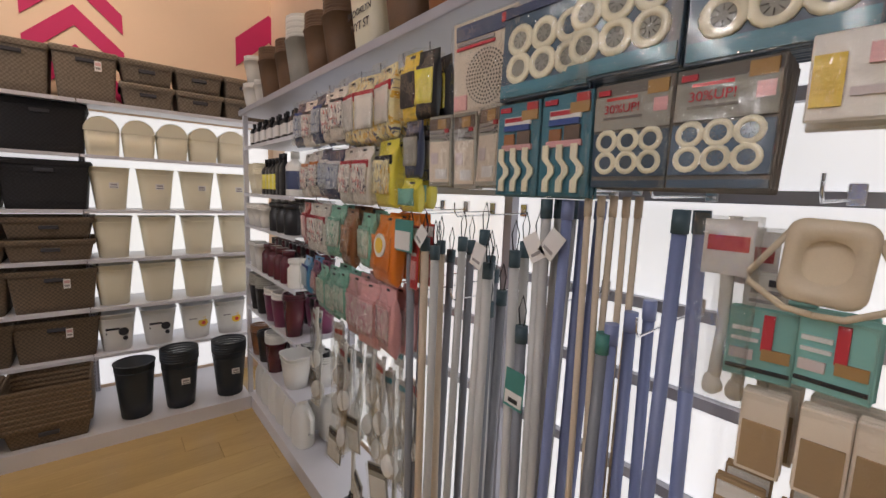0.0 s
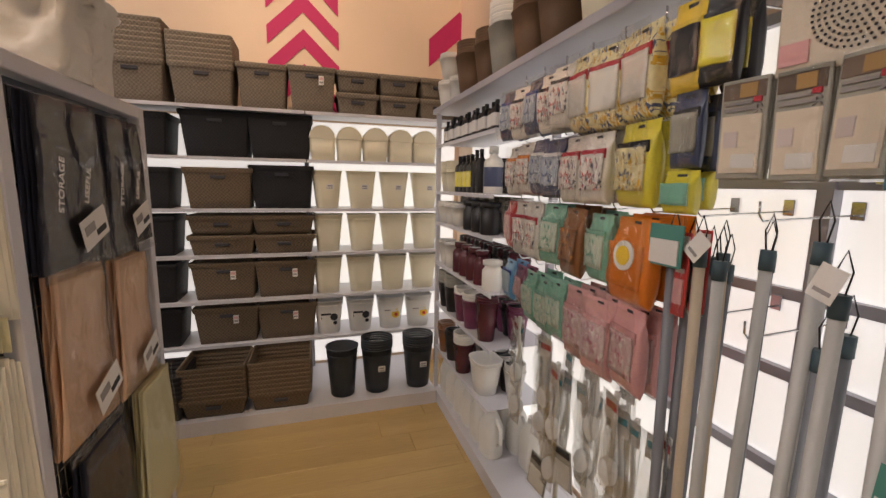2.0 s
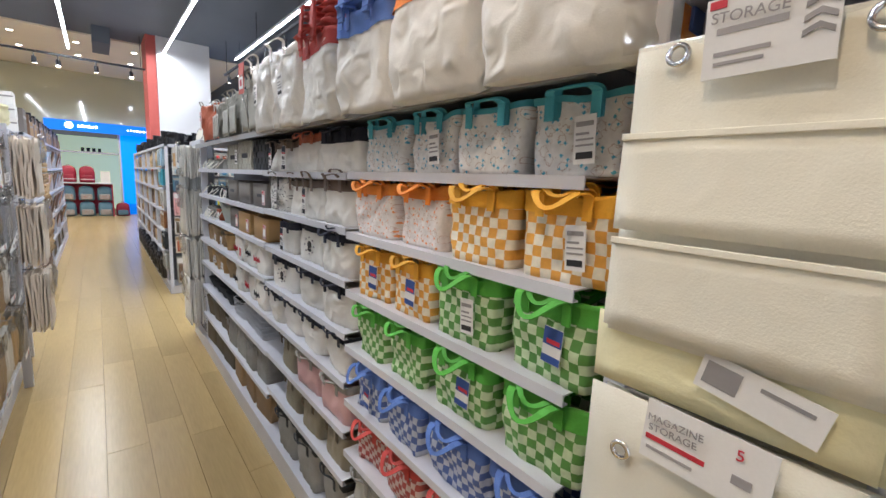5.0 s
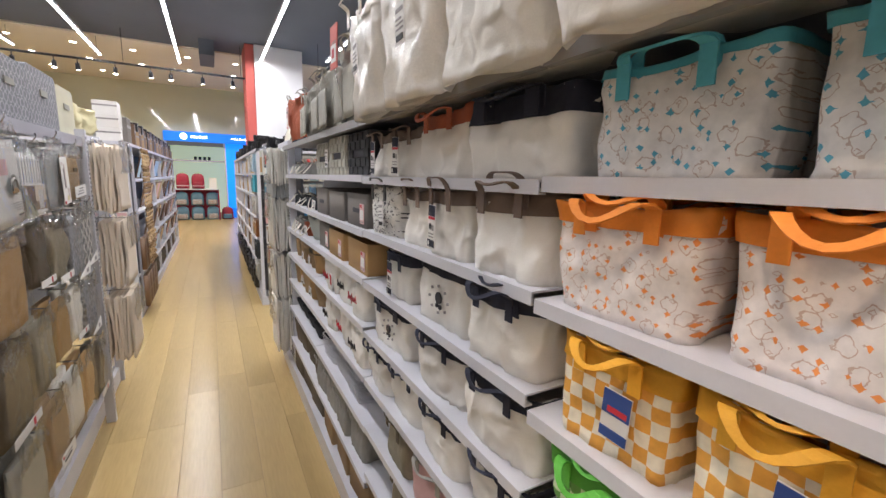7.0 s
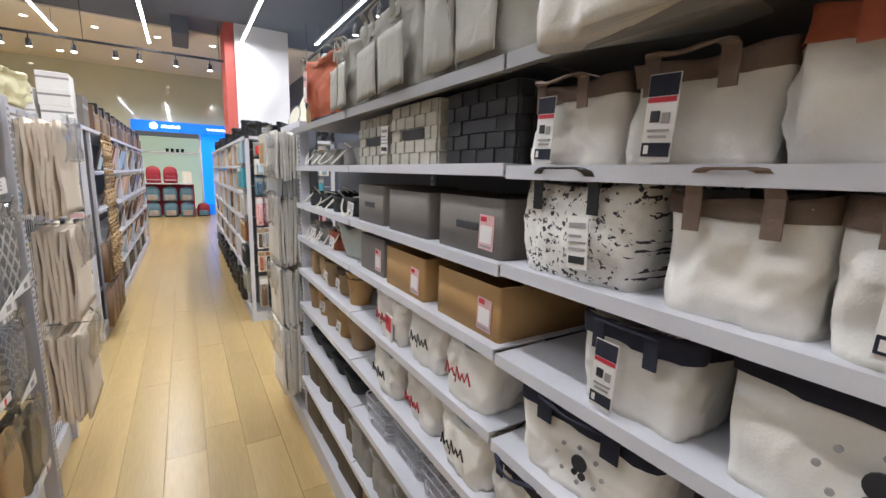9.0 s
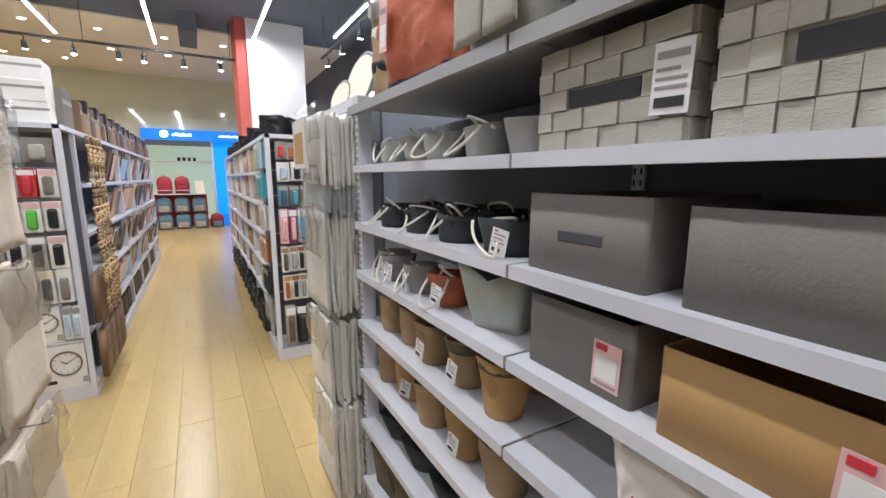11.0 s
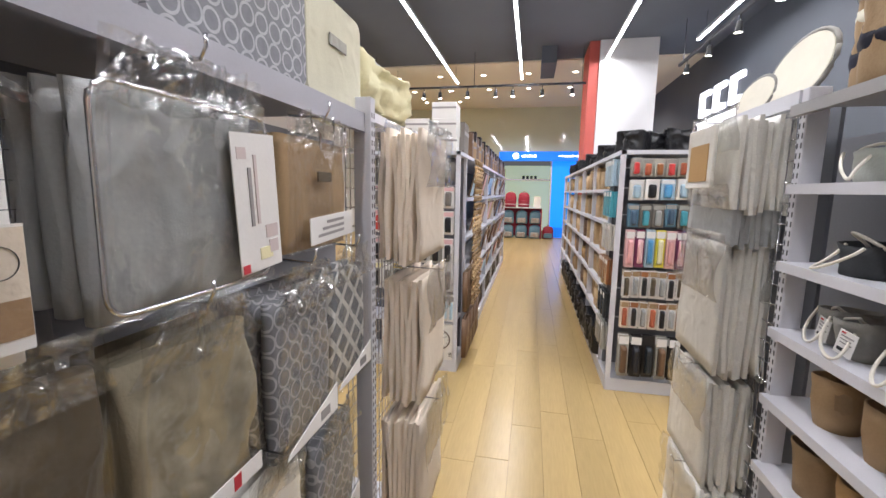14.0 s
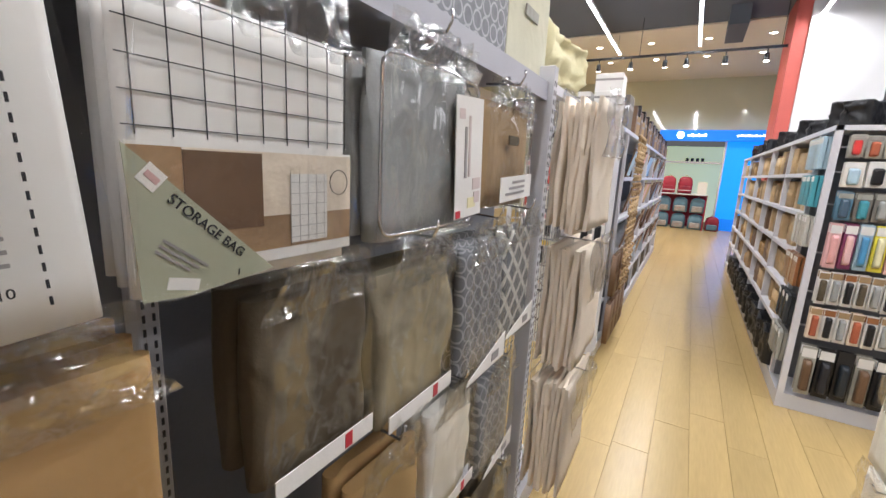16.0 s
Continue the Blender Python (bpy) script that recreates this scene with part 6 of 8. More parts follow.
def tote(body, trim, label, w=0.22, h=0.19, d=0.14, band=0.03, loops=1, up=0.04, fwd=0.03, seed=1, tag=None, group="cloth totes", amp=0.010, emblem=None, sag=0.008, taper=0.9):
    t = thing("tote_bag", label, "bag", group)
    part("body", soft(w, d, h, seed, taper, amp, sag), body, t)
    if band:
        part("top_band", soft(w, d, h, seed, taper, amp, sag, t0=1 - band / h, grow=0.003), trim, t)
    for k in range(loops):
        bm = bmesh.new()
        handle_loop(bm, -w * 0.25 + 0.004 * k, w * 0.23 - 0.005 * k, -d / 2 - amp - 0.006 + 0.02 * k, h - 0.006 + 0.004 * k, up * (1 + 0.12 * k), fwd - 0.012 * k, 0.010 if w < 0.28 else 0.016)
        part("handle", bm, trim, t)
    front = -d / 2 - amp * 1.6 - 0.004
    if tag == "white":
        card(t, w * 0.16, front, h * 0.42, 0.042, 0.085, PAPER, TAG_BARS, "swing_tag", -4)
    elif tag == "blue":
        card(t, w * 0.12, front, h * 0.45, 0.045, 0.075, PAPER, BLUE_BARS, "swing_tag", 3)
    elif tag == "red":
        card(t, -w * 0.14, front, h * 0.42, 0.04, 0.11, PAPER, RED_BARS, "swing_tag", 2)
    if emblem:
        s, cx = emblem, w * 0.04
        for x, z, rr in ((0.02, 0.06, 0.27), (-0.12, -0.30, 0.10), (0.16, -0.32, 0.12)):
            bm = bmesh.new()
            bmesh.ops.create_cone(bm, cap_ends=True, segments=16, radius1=rr * s, radius2=rr * s, depth=0.004, matrix=pose(cx + x * s, front + 0.004, h * 0.45 + z * s, 90, 0, 0))
            part("printed_disc", bm, BLACK_INK, t)
        for k in range(8):
            a = k / 8 * 2 * math.pi
            bm = bmesh.new()
            bmesh.ops.create_cone(bm, cap_ends=True, segments=8, radius1=0.07 * s, radius2=0.07 * s, depth=0.004, matrix=pose(cx + 0.85 * s * math.cos(a), front + 0.004, h * 0.45 + 0.6 * s * math.sin(a), 90, 0, 0))
            part("printed_flower", bm, GREY_INK, t)
    return t


GJ = random.Random(21)


def G(x, z, d, rz=None, y=G_FRONT + 0.022):
    return pose(x, y + d / 2 + GJ.uniform(0, 0.015), z, 0, 0, GJ.uniform(-4, 4) if rz is None else rz)


def nest(x, z, d, n=2):
    """Poses for one bag in front and others behind it."""
    return [G(x + GJ.uniform(-0.004, 0.004), z, d, y=G_FRONT + 0.022 + k * (d + 0.012)) for k in range(n)]


z1, z2, z3, z4, z5, z6, z7 = RIGHT_Z
# bay nearest the corner
for i, (x, tg) in enumerate(((-1.675, None), (-1.435, "white"), (-1.222, None), (-1.012, "white"))):
    place(tote(PRINT_T, TEAL, "white tote with a small teal and brown print, teal handles", 0.225 if i == 0 else 0.2, 0.152, 0.14, 0.014, 2, 0.012, 0.022, 3 + i, tg), nest(x, z1, 0.14))
for i, (x, tg) in enumerate(((-1.725, None), (-1.475, None))):
    place(tote(PRINT_O, ORANGE, "white tote with an orange print and orange handles", 0.235 if i == 0 else 0.215, 0.172, 0.14, 0.035, 3, 0.022, 0.048, 8 + i, tg), nest(x, z2, 0.14))
for i, (x, tg) in enumerate(((-1.238, None), (-1.012, "white"))):
    place(tote(CHECK_Y, YELLOW, "marigold and cream checked tote with folded handles", 0.215, 0.175, 0.15, 0.042, 3, 0.022, 0.053, 11 + i, tg), nest(x, z2, 0.15))
for i, x in enumerate((-1.715, -1.50)):
    place(tote(CHECK_Y, YELLOW, "small marigold checked tote with a blue tag", 0.195, 0.168, 0.13, 0.04, 3, 0.022, 0.043, 14 + i, "blue"), nest(x, z3, 0.13))
for i, (x, tg) in enumerate(((-1.27, "white"), (-1.02, "blue"))):
    place(tote(CHECK_G, GREEN, "green and cream checked tote with folded handles", 0.215, 0.178, 0.15, 0.045, 3, 0.022, 0.058, 17 + i, tg), nest(x, z3, 0.15))
for i, x in enumerate((-1.72, -1.51)):
    place(tote(CHECK_G, GREEN, "small green and cream checked tote", 0.19, 0.168, 0.13, 0.04, 3, 0.022, 0.043, 20 + i), nest(x, z4, 0.13))
for i, (x, tg) in enumerate(((-1.28, "blue"), (-1.03, None))):
    place(tote(CHECK_G, GREEN, "green checked tote in a row of totes", 0.22, 0.172, 0.15, 0.048, 3, 0.022, 0.058, 23 + i, tg), nest(x, z4, 0.15))
for i, x in enumerate((-1.725, -1.515, -1.28, -1.04)):
    place(tote(CHECK_B, BLUE, "blue and white checked tote with blue handles", 0.19 if i < 2 else 0.22, 0.168, 0.14, 0.045, 3, 0.022, 0.058, 26 + i, "blue" if i == 0 else None), nest(x, z5, 0.14))
for i, x in enumerate((-1.725, -1.51, -1.28, -1.04)):
    place(tote(CHECK_R, RED, "red and white checked tote with red handles", 0.19 if i < 2 else 0.22, 0.165, 0.14, 0.035, 3, 0.022, 0.053, 31 + i), nest(x, z6, 0.14))
for i, x in enumerate((-1.73, -1.51, -1.28, -1.05)):
    place(tote(GREY_CLOTH, GREY_FELT, "grey cloth tote on a low shelf", 0.2, 0.17, 0.15, 0.03, 1, 0.03, 0.03, 35 + i), nest(x, z7, 0.15) + nest(x, 0.117, 0.15, 1))

# bay of canvas totes with dark trims
w1, w2, w3, w4, w5, w6, w7 = 1.565, 1.375, 1.185, 0.99, 0.80, 0.60, 0.40
place(tote(CANVAS, NAVY, "large white canvas tote with a navy band", 0.30, 0.158, 0.2, 0.05, 2, 0.004, 0.03, 41, amp=0.02), nest(-1.985, w1, 0.2, 1))
place(tote(CANVAS, TERRA, "white canvas tote with terracotta band and handles", 0.245, 0.16, 0.17, 0.038, 1, 0.012, 0.045, 42, amp=0.016), nest(-2.245, w1, 0.17, 1))
place(tote(CANVAS, TAUPE, "white canvas tote with printed sleeve tags", 0.19, 0.14, 0.15, 0.03, 1, 0.012, 0.03, 43, "red", amp=0.016), nest(-2.68, w1, 0.15) + nest(-2.475, w1, 0.15, 1))
place(tote(CANVAS, TAUPE, "large white canvas tote with a taupe band", 0.225, 0.172, 0.2, 0.045, 2, 0.03, 0.03, 44, amp=0.018), nest(-1.985, w2, 0.2, 1))
place(tote(CANVAS, TAUPE, "white canvas tote with taupe handles and a printed tag", 0.205, 0.165, 0.18, 0.035, 1, 0.035, 0.02, 45, "red", amp=0.015), nest(-2.205, w2, 0.18, 1))
place(tote(CANVAS, TAUPE, "white canvas tote with taupe handles", 0.18, 0.16, 0.17, 0.03, 1, 0.035, 0.02, 46, amp=0.014), nest(-2.405, w2, 0.17))
place(tote(PRINT_K, BLACK_PLASTIC, "white bag covered in a small black print", 0.25, 0.165, 0.18, 0.0, 1, 0.03, 0.02, 47, "white", amp=0.015), nest(-2.65, w2, 0.18))
place(tote(CANVAS, NAVY, "white canvas tote with navy trim and handles", 0.225, 0.165, 0.19, 0.035, 2, 0.03, 0.045, 48, amp=0.016), nest(-1.99, w3, 0.19, 1))
place(tote(CANVAS, NAVY, "wide white storage tote with a black printed figure", 0.28, 0.165, 0.19, 0.03, 0, 0, 0, 49, None, emblem=0.058, amp=0.008), nest(-2.255, w3, 0.19, 1))
place(tote(CANVAS, NAVY, "small white tote with navy trim and a tag", 0.18, 0.15, 0.16, 0.035, 1, 0.005, 0.012, 50, "red", amp=0.012), nest(-2.515, w3, 0.16))
place(tote(CANVAS, NAVY, "white storage tote with navy lid trim", 0.25, 0.165, 0.19, 0.035, 2, 0.02, 0.035, 51, amp=0.014), nest(-1.995, w4, 0.19, 1) + nest(-2.26, w4, 0.19, 1))
place(tote(CANVAS, NAVY, "white tote with navy rim and printed figure", 0.28, 0.165, 0.17, 0.035, 1, 0.005, 0.02, 52, emblem=0.054, amp=0.01), nest(-2.60, w4, 0.17, 1))
place(tote(CANVAS, NAVY, "white canvas box with navy trim", 0.23, 0.165, 0.18, 0.04, 2, 0.02, 0.03, 53, amp=0.012), nest(-1.99, w5, 0.18, 1) + nest(-2.24, w5, 0.18, 1) + nest(-2.49, w5, 0.18, 1) + nest(-2.71, w5, 0.18, 1))
place(tote(PINK_CARD, GREY_CLOTH, "dusty pink and grey cloth storage tote", 0.24, 0.165, 0.18, 0.03, 1, 0.02, 0.03, 54), nest(-2.0, w6, 0.18, 1) + nest(-2.27, w6, 0.18, 1))
place(tote(OLIVE, DARK_BROWN, "olive brown cloth storage tote", 0.22, 0.165, 0.18, 0.02, 1, 0.02, 0.02, 55), nest(-2.53, w6, 0.18, 1) + nest(-2.0, w7, 0.18, 1) + nest(-2.25, w7, 0.18, 1) + nest(-2.5, w7, 0.18, 1))
place(tote(GREY_FELT, DARK_FELT, "dark grey felt tote on the base shelf", 0.24, 0.22, 0.2, 0.03, 1, 0.03, 0.03, 56), nest(-2.02, 0.117, 0.2, 1) + nest(-2.3, 0.117, 0.2, 1) + nest(-2.58, 0.117, 0.2, 1))


# bays of boxes and small felt pots
def woven_box(mat, label, w=0.30, h=0.17, d=0.25, tag=False, group="strap boxes"):
    """A box of broad woven straps, each strap crossing a raised pad, with a slot for a handle."""
    t = thing("woven_box", label, "box", group)
    part("body", vessel(w * 0.97, d * 0.97, w, d, h, 0.012, 0.006, 0, 2, 2), mat, t)
    nx, nz = round(w / 0.03), round(h / 0.031)
    sx, sz = w * 0.985 / nx, h / nz
    bm = bmesh.new()
    for face, n, span in (("f", nx, w), ("l", round(d / 0.034), d), ("r", round(d / 0.034), d)):
        s = span * 0.985 / n
        for i in range(n):
            for k in range(nz):
                if face == "f" and k == nz - 3 and abs(i - (n - 1) / 2) < n * 0.27:
                    continue
                o = 0.0050 if (i + k) % 2 else 0.0018
                u0, u1, v0, v1 = -span * 0.4925 + i * s + 0.0009, -span * 0.4925 + (i + 1) * s - 0.0009, k * sz + 0.0009, (k + 1) * sz - 0.0009
                if face == "f":
                    box(bm, u0, -d / 2 - o, v0, u1, -d / 2 + 0.003, v1)
                elif face == "l":
                    box(bm, -w / 2 - o, u0, v0, -w / 2 + 0.003, u1, v1)
                else:
                    box(bm, w / 2 - 0.003, u0, v0, w / 2 + o, u1, v1)
    tagged(part("strap_pad", bm, mat, t), kind="stuff")
    # dark block between the pads for the shade inside the slot
    part("hand_slot", bx(-w * 0.24, -d / 2 - 0.001, h * 0.42, w * 0.24, -d / 2 + 0.004, h * 0.58), SLOT_SHADE, t)
    if tag:
        card(t, w * 0.42, -d / 2 - 0.008, h * 0.5, 0.05, 0.085, PAPER, TAG_BARS, "swing_tag", 2)
    return t


def board_box(mat, label, w=0.26, h=0.16, d=0.28, slot=True, tag=None, group="fabric boxes"):
    t = thing("storage_box", label, "box", group)
    part("body", vessel(w, d, w, d, h, 0.008, 0.006, 0, 2, 2), mat, t)
    if slot:
        # shade of the slot opening, drawn as a dark block on the front
        part("hand_slot", bx(-0.045, -d / 2 - 0.002, h * 0.42, 0.045, -d / 2 + 0.004, h * 0.56, 0.002), SLOT_SHADE, t)
    if tag:
        card(t, w * 0.30, -d / 2 - 0.003, h * 0.42, 0.05, 0.075, PINK_CARD, ((PAPER, 0, -0.05, 0.8, 0.5), (RED_INK, -0.2, 0.38, 0.4, 0.14), (GREY_INK, 0, -0.4, 0.8, 0.06)), tilt=2)
    return t


def pot(mat, label, r=0.055, h=0.10, rope=True, tag=False, taper=0.82, seed=1, group="felt pots", rim=None, square=False, peak=0.0):
    """A small felt or paper pot with a rope loop lying forward over the shelf edge."""
    t = thing("felt_pot", label, "pot", group)
    bm = vessel(2 * r * taper, 2 * r * taper, 2 * r, 2 * r, h, (0.3 if square else 0.95) * r * taper, 0.004, 0, 4, 4)
    for v in bm.verts:
        v.co += Vector((noise.noise(v.co * 14 + Vector((seed, 0, 0))), noise.noise(v.co * 14 + Vector((0, seed, 5))), 0.6 * noise.noise(v.co * 10 + Vector((seed, 3, 0))))) * 0.017 * (v.co.z / h)
        v.co.z += peak * abs(v.co.x * v.co.y) / (r * r) * (v.co.z / h)
    part("body", bm, mat, t)
    if rim:
        bm = bmesh.new()
        loft(bm, [[(x, y, z) for x, y in rrect(2 * r * q, 2 * r * q, 0.9 * r, 4)] for q, z in ((0.98, h * 0.78), (1.03, h * 0.79), (1.04, h), (0.97, h))], False)
        part("cuff", bm, rim, t)
    if rope:
        for s, fw in ((1, 0.055), (-1, 0.03)):
            bm, pts = bmesh.new(), []
            for k in range(19):
                u = k / 18
                sn = math.sin(math.pi * u)
                pts.append((s * r * (-0.7 + 1.35 * u) + 0.35 * r * math.sin(2 * math.pi * u + seed), (-r * 0.75 - fw * sn) if s > 0 else (-r * 0.2 - fw * sn), h * 0.86 * (1 - sn ** 0.9) + 0.006 if s > 0 else h * (0.86 + 0.45 * sn - 0.2 * sn * (seed % 2))))
            tube(bm, pts, 0.0036, 6)
            part("rope_handle", bm, ROPE, t)
    if tag:
        card(t, r * 0.3, -r - 0.014, h * 0.45, 0.04, 0.055, PAPER, ((GREY_INK, 0, 0.28, 0.7, 0.06), (GREY_INK, -0.05, 0.14, 0.6, 0.05), (GREY_INK, 0.02, 0.0, 0.65, 0.05), (BLACK_INK, -0.1, -0.28, 0.5, 0.13), (RED_INK, -0.25, 0.41, 0.2, 0.06)), "swing_tag", 12)
    return t


a1, a2, a3, a4, a5, a6, a7 = LEFT_Z
place(woven_box(BLACK_STRAP, "black woven strap box on the shelf", 0.255, 0.16, 0.3), [G(-2.93, a1, 0.3, 0)])
place(woven_box(SAGE_STRAP, "sage grey woven strap box with a white tag", 0.275, 0.165, 0.3, False), [G(-3.24, a1, 0.3, 0)])
place(woven_box(SAGE_STRAP, "smaller sage grey woven strap box with a white tag", 0.255, 0.155, 0.28, True), [G(-3.535, a1, 0.28, 0)])
place(board_box(MID_GREY, "dark grey fabric storage box with a pink label", 0.255, 0.128, 0.32, True, True), [G(-2.955, a2, 0.32, 0)])
place(board_box(MID_GREY, "dark grey fabric storage box on the shelf", 0.255, 0.125, 0.32, False), [G(-3.265, a2, 0.32, 0)])
place(board_box(MID_GREY, "small dark grey fabric box with a hand slot", 0.235, 0.132, 0.3), [G(-3.56, a2, 0.3, 0)])
place(board_box(TAN_BOARD, "tan kraft board storage box", 0.26, 0.122, 0.3, False, True), [G(-2.95, a3, 0.3, 0), G(-3.28, a3, 0.3, 0)])
place(board_box(MID_GREY, "open dark grey fabric box with a pink label", 0.22, 0.13, 0.30, False, True), [G(-3.565, a3, 0.3, 0)])
for i, (x, z) in enumerate(((-2.93, a4), (-3.15, a4), (-3.37, a4), (-2.94, a5), (-3.17, a5), (-3.4, a5))):
    t = tote(CANVAS, CANVAS, "white canvas pouch with red script lettering" if i % 2 == 0 else "white canvas pouch with dark script lettering", 0.21, 0.168, 0.16, 0.02, 0, 0, 0, 60 + i, None, "canvas pouches", 0.012, None, 0.025, 0.70)
    bm = bmesh.new()
    for k in range(5):
        tube(bm, [(-0.05 + 0.02 * k, -0.106, 0.07 + 0.012 * math.sin(k * 2.1)), (-0.043 + 0.02 * k, -0.107, 0.10 - 0.01 * (k % 2)), (-0.033 + 0.02 * k, -0.106, 0.072)], 0.0022, 5)
    part("script_print", bm, RED_INK if i % 2 == 0 else BLACK_INK, t)
    t.matrix_basis = G(x, z, 0.16)
t = thing("display_card", "red and white folded shelf card", "card", at=G(-3.38, a4, 0.02, -6, G_FRONT + 0.01))
part("card", bx(-0.035, 0, 0, 0.035, 0.004, 0.085), PAPER, t)
part("print", bx(-0.03, -0.001, 0.03, 0.03, -0.0002, 0.08), RED_INK, t)


def wire_basket(label, w=0.2, h=0.12, d=0.16):
    t = thing("wire_basket", label, "basket", "wire baskets")
    bm = bmesh.new()
    for z in (0.004, h * 0.35, h * 0.68, h):
        k = 0.88 + 0.12 * z / h
        pts = [(x, y, z) for x, y in rrect(w * k, d * k, 0.02, 3)]
        tube(bm, pts + pts[:1], 0.0022 if z < h else 0.0035, 5)
    for i in range(9):
        x = -w / 2 + w * (i + 0.5) / 9
        tube(bm, [(x, -d / 2, h), (x * 0.88, -d * 0.44, 0.004), (x * 0.88, d * 0.44, 0.004), (x, d / 2, h)], 0.0016, 4)
    part("wire_frame", bm, WHITE_METAL, t)
    return t


place(wire_basket("white wire basket on a low shelf"), [G(-3.05 - 0.22 * k, a6, 0.16) for k in range(3)])
place(tote(GREY_FELT, GREY_FELT, "grey felt storage bin on a low shelf", 0.2, 0.19, 0.17, 0.02, 1, 0.02, 0.02, 70), [G(-3.0 - 0.22 * k, a7, 0.17) for k in range(4)])
place(board_box(KRAFT, "kraft storage box on the base shelf", 0.24, 0.2, 0.28, False), [G(-3.0 - 0.27 * k, 0.117, 0.28) for k in range(3)])

for i, x in enumerate((-3.745, -3.90, -4.07, -4.22, -4.40)):
    place(pot(PALE_FELT if i == 4 else GREY_FELT, "grey felt pot with white rope handles", 0.057, 0.072, i != 0, False, 0.85, i + 1), [G(x, a1, 0.13, 12 * (-1) ** i), G(x - 0.02, a1, 0.13, 30, G_FRONT + 0.18)])
for i, x in enumerate((-3.80, -4.0, -4.2, -4.38)):
    place(pot(DARK_FELT, "dark felt pot with a white rope handle", 0.070, 0.070, True, i == 0, 0.92, 11 + i), [G(x, a2, 0.145, 15 * (-1) ** i), G(x - 0.03, a2, 0.145, 5, G_FRONT + 0.19)])
place(pot(PALE_FELT, "pale green grey felt pot with a folded rim", 0.092, 0.115, False, False, 0.68, 21, square=True, peak=0.05), [G(-3.845, a3, 0.19, 20)])
place(pot(TERRA, "terracotta cloth pot with a rope loop", 0.055, 0.085, True, True, 0.85, 22), [G(-4.05, a3, 0.12, 10)])
place(pot(GREY_FELT, "grey felt pot with a rope handle and a small card", 0.050, 0.085, True, True, 0.85, 23), [G(-4.2, a3, 0.12, -10), G(-4.37, a3, 0.12, 14), G(-4.46, a3, 0.12, 0, G_FRONT + 0.05)])
for i, x in enumerate((-3.80, -3.96, -4.12, -4.27, -4.42)):
    place(pot(KRAFT if i else TAN_BOARD, "brown kraft paper pot with a dark cuff" if i == 0 else "brown kraft paper pot", 0.055, 0.12 + 0.02 * (i == 0), False, i in (1, 2), 0.78, 31 + i, rim=DARK_BROWN if i < 2 else None), [G(x, a4, 0.12, 5), G(x - 0.03, a4, 0.12, 40, G_FRONT + 0.17)])
for i, x in enumerate((-3.80, -3.96, -4.13, -4.30, -4.45)):
    place(pot(TAN_BOARD if i % 2 else KRAFT, "tan felt pot with a paper tag" if i % 2 else "kraft pot on a low shelf", 0.06, 0.13, False, i in (1, 3), 0.82, 41 + i), [G(x, a5, 0.13, 9 * i)])
place(pot(DARK_FELT, "dark grey ribbed bowl", 0.075, 0.085, False, False, 0.7, 51), [G(x, a6, 0.16, 8 * k) for k, x in enumerate((-3.82, -4.02, -4.22, -4.41))])
place(pot(DARK_BROWN, "dark brown felt bin on a low shelf", 0.085, 0.16, False, False, 0.85, 55, square=True), [G(x, a7, 0.18, 5) for x in (-3.82, -4.05, -4.28, -4.47)])
place(board_box(DARK_BROWN, "dark brown board box on the base shelf", 0.26, 0.18, 0.28, False), [G(x, 0.117, 0.28) for x in (-3.86, -4.14, -4.42)])

# along the top of the gondola
TOP, OVER = 1.766, G_FRONT - 0.078


def carrier(body, trim, label, w, h, d, band, seed, loops=2, amp=0.017, tag=None, layers=0, group="large carriers", drop=0.034):
    """A big cloth carrier; layers gives folded handles heaped one on another above the band."""
    t = tote(body, trim, label, w, h, d, band, loops, 0.02, 0.035, seed, tag, group, amp, None, 0.015, 0.97)
    if drop:
        for v in t.children[0].data.vertices:
            if v.co.y < 0.045 - d / 2:
                v.co.z -= drop * max(0, 1 - v.co.z / (0.7 * h))
    for k in range(layers):
        bm = soft(w * (0.88 - 0.03 * (k % 2)), d * 0.8, 0.02, seed + 5 + k, 0.96, 0.006, 0.004, 0.003, 12)
        bm.transform(pose(0.01 * math.sin(2.1 * k), 0.012 * math.cos(3.7 * k) - 0.02, h - 0.004 + 0.019 * k, 0, 0, 4 * math.sin(5.3 * k)))
        part("folded_handle", bm, trim, t)
        for sgn in (-1, 1):
            bm = bmesh.new()
            x0 = sgn * w * (0.22 + 0.02 * math.sin(k))
            ribbon(bm, [(x0, -d / 2 + 0.02, h + 0.016 + 0.019 * k), (x0, -d / 2 - amp - 0.006, h + 0.006 + 0.019 * k), (x0 + 0.004, -d / 2 - amp - 0.012, h - 0.035 + 0.012 * k)], (0.014, 0, 0), 0.003)
            part("handle_end", bm, trim, t)
    return t


def C(x, d, rz=0.0, y=OVER):
    return pose(x, y + d / 2, TOP, 0, 0, rz)


place(carrier(CANVAS, ORANGE, "large white canvas carrier with orange top and handles", 0.315, 0.27, 0.3, 0.085, 80, layers=4), [C(-1.008, 0.3, 2), C(-1.336, 0.3, -2)])
place(tote(CANVAS, CANVAS, "large plain white canvas carrier, slumped", 0.36, 0.26, 0.42, 0.05, 2, 0.02, 0.03, 81, None, "large carriers", 0.04, None, 0.05), [pose(-0.70, 2.0, 1.86, 0, 0, 6)])
t = thing("folded_carrier", "white carrier side with an orange and blue check", "bag", at=pose(0.082, 0, -0.075))
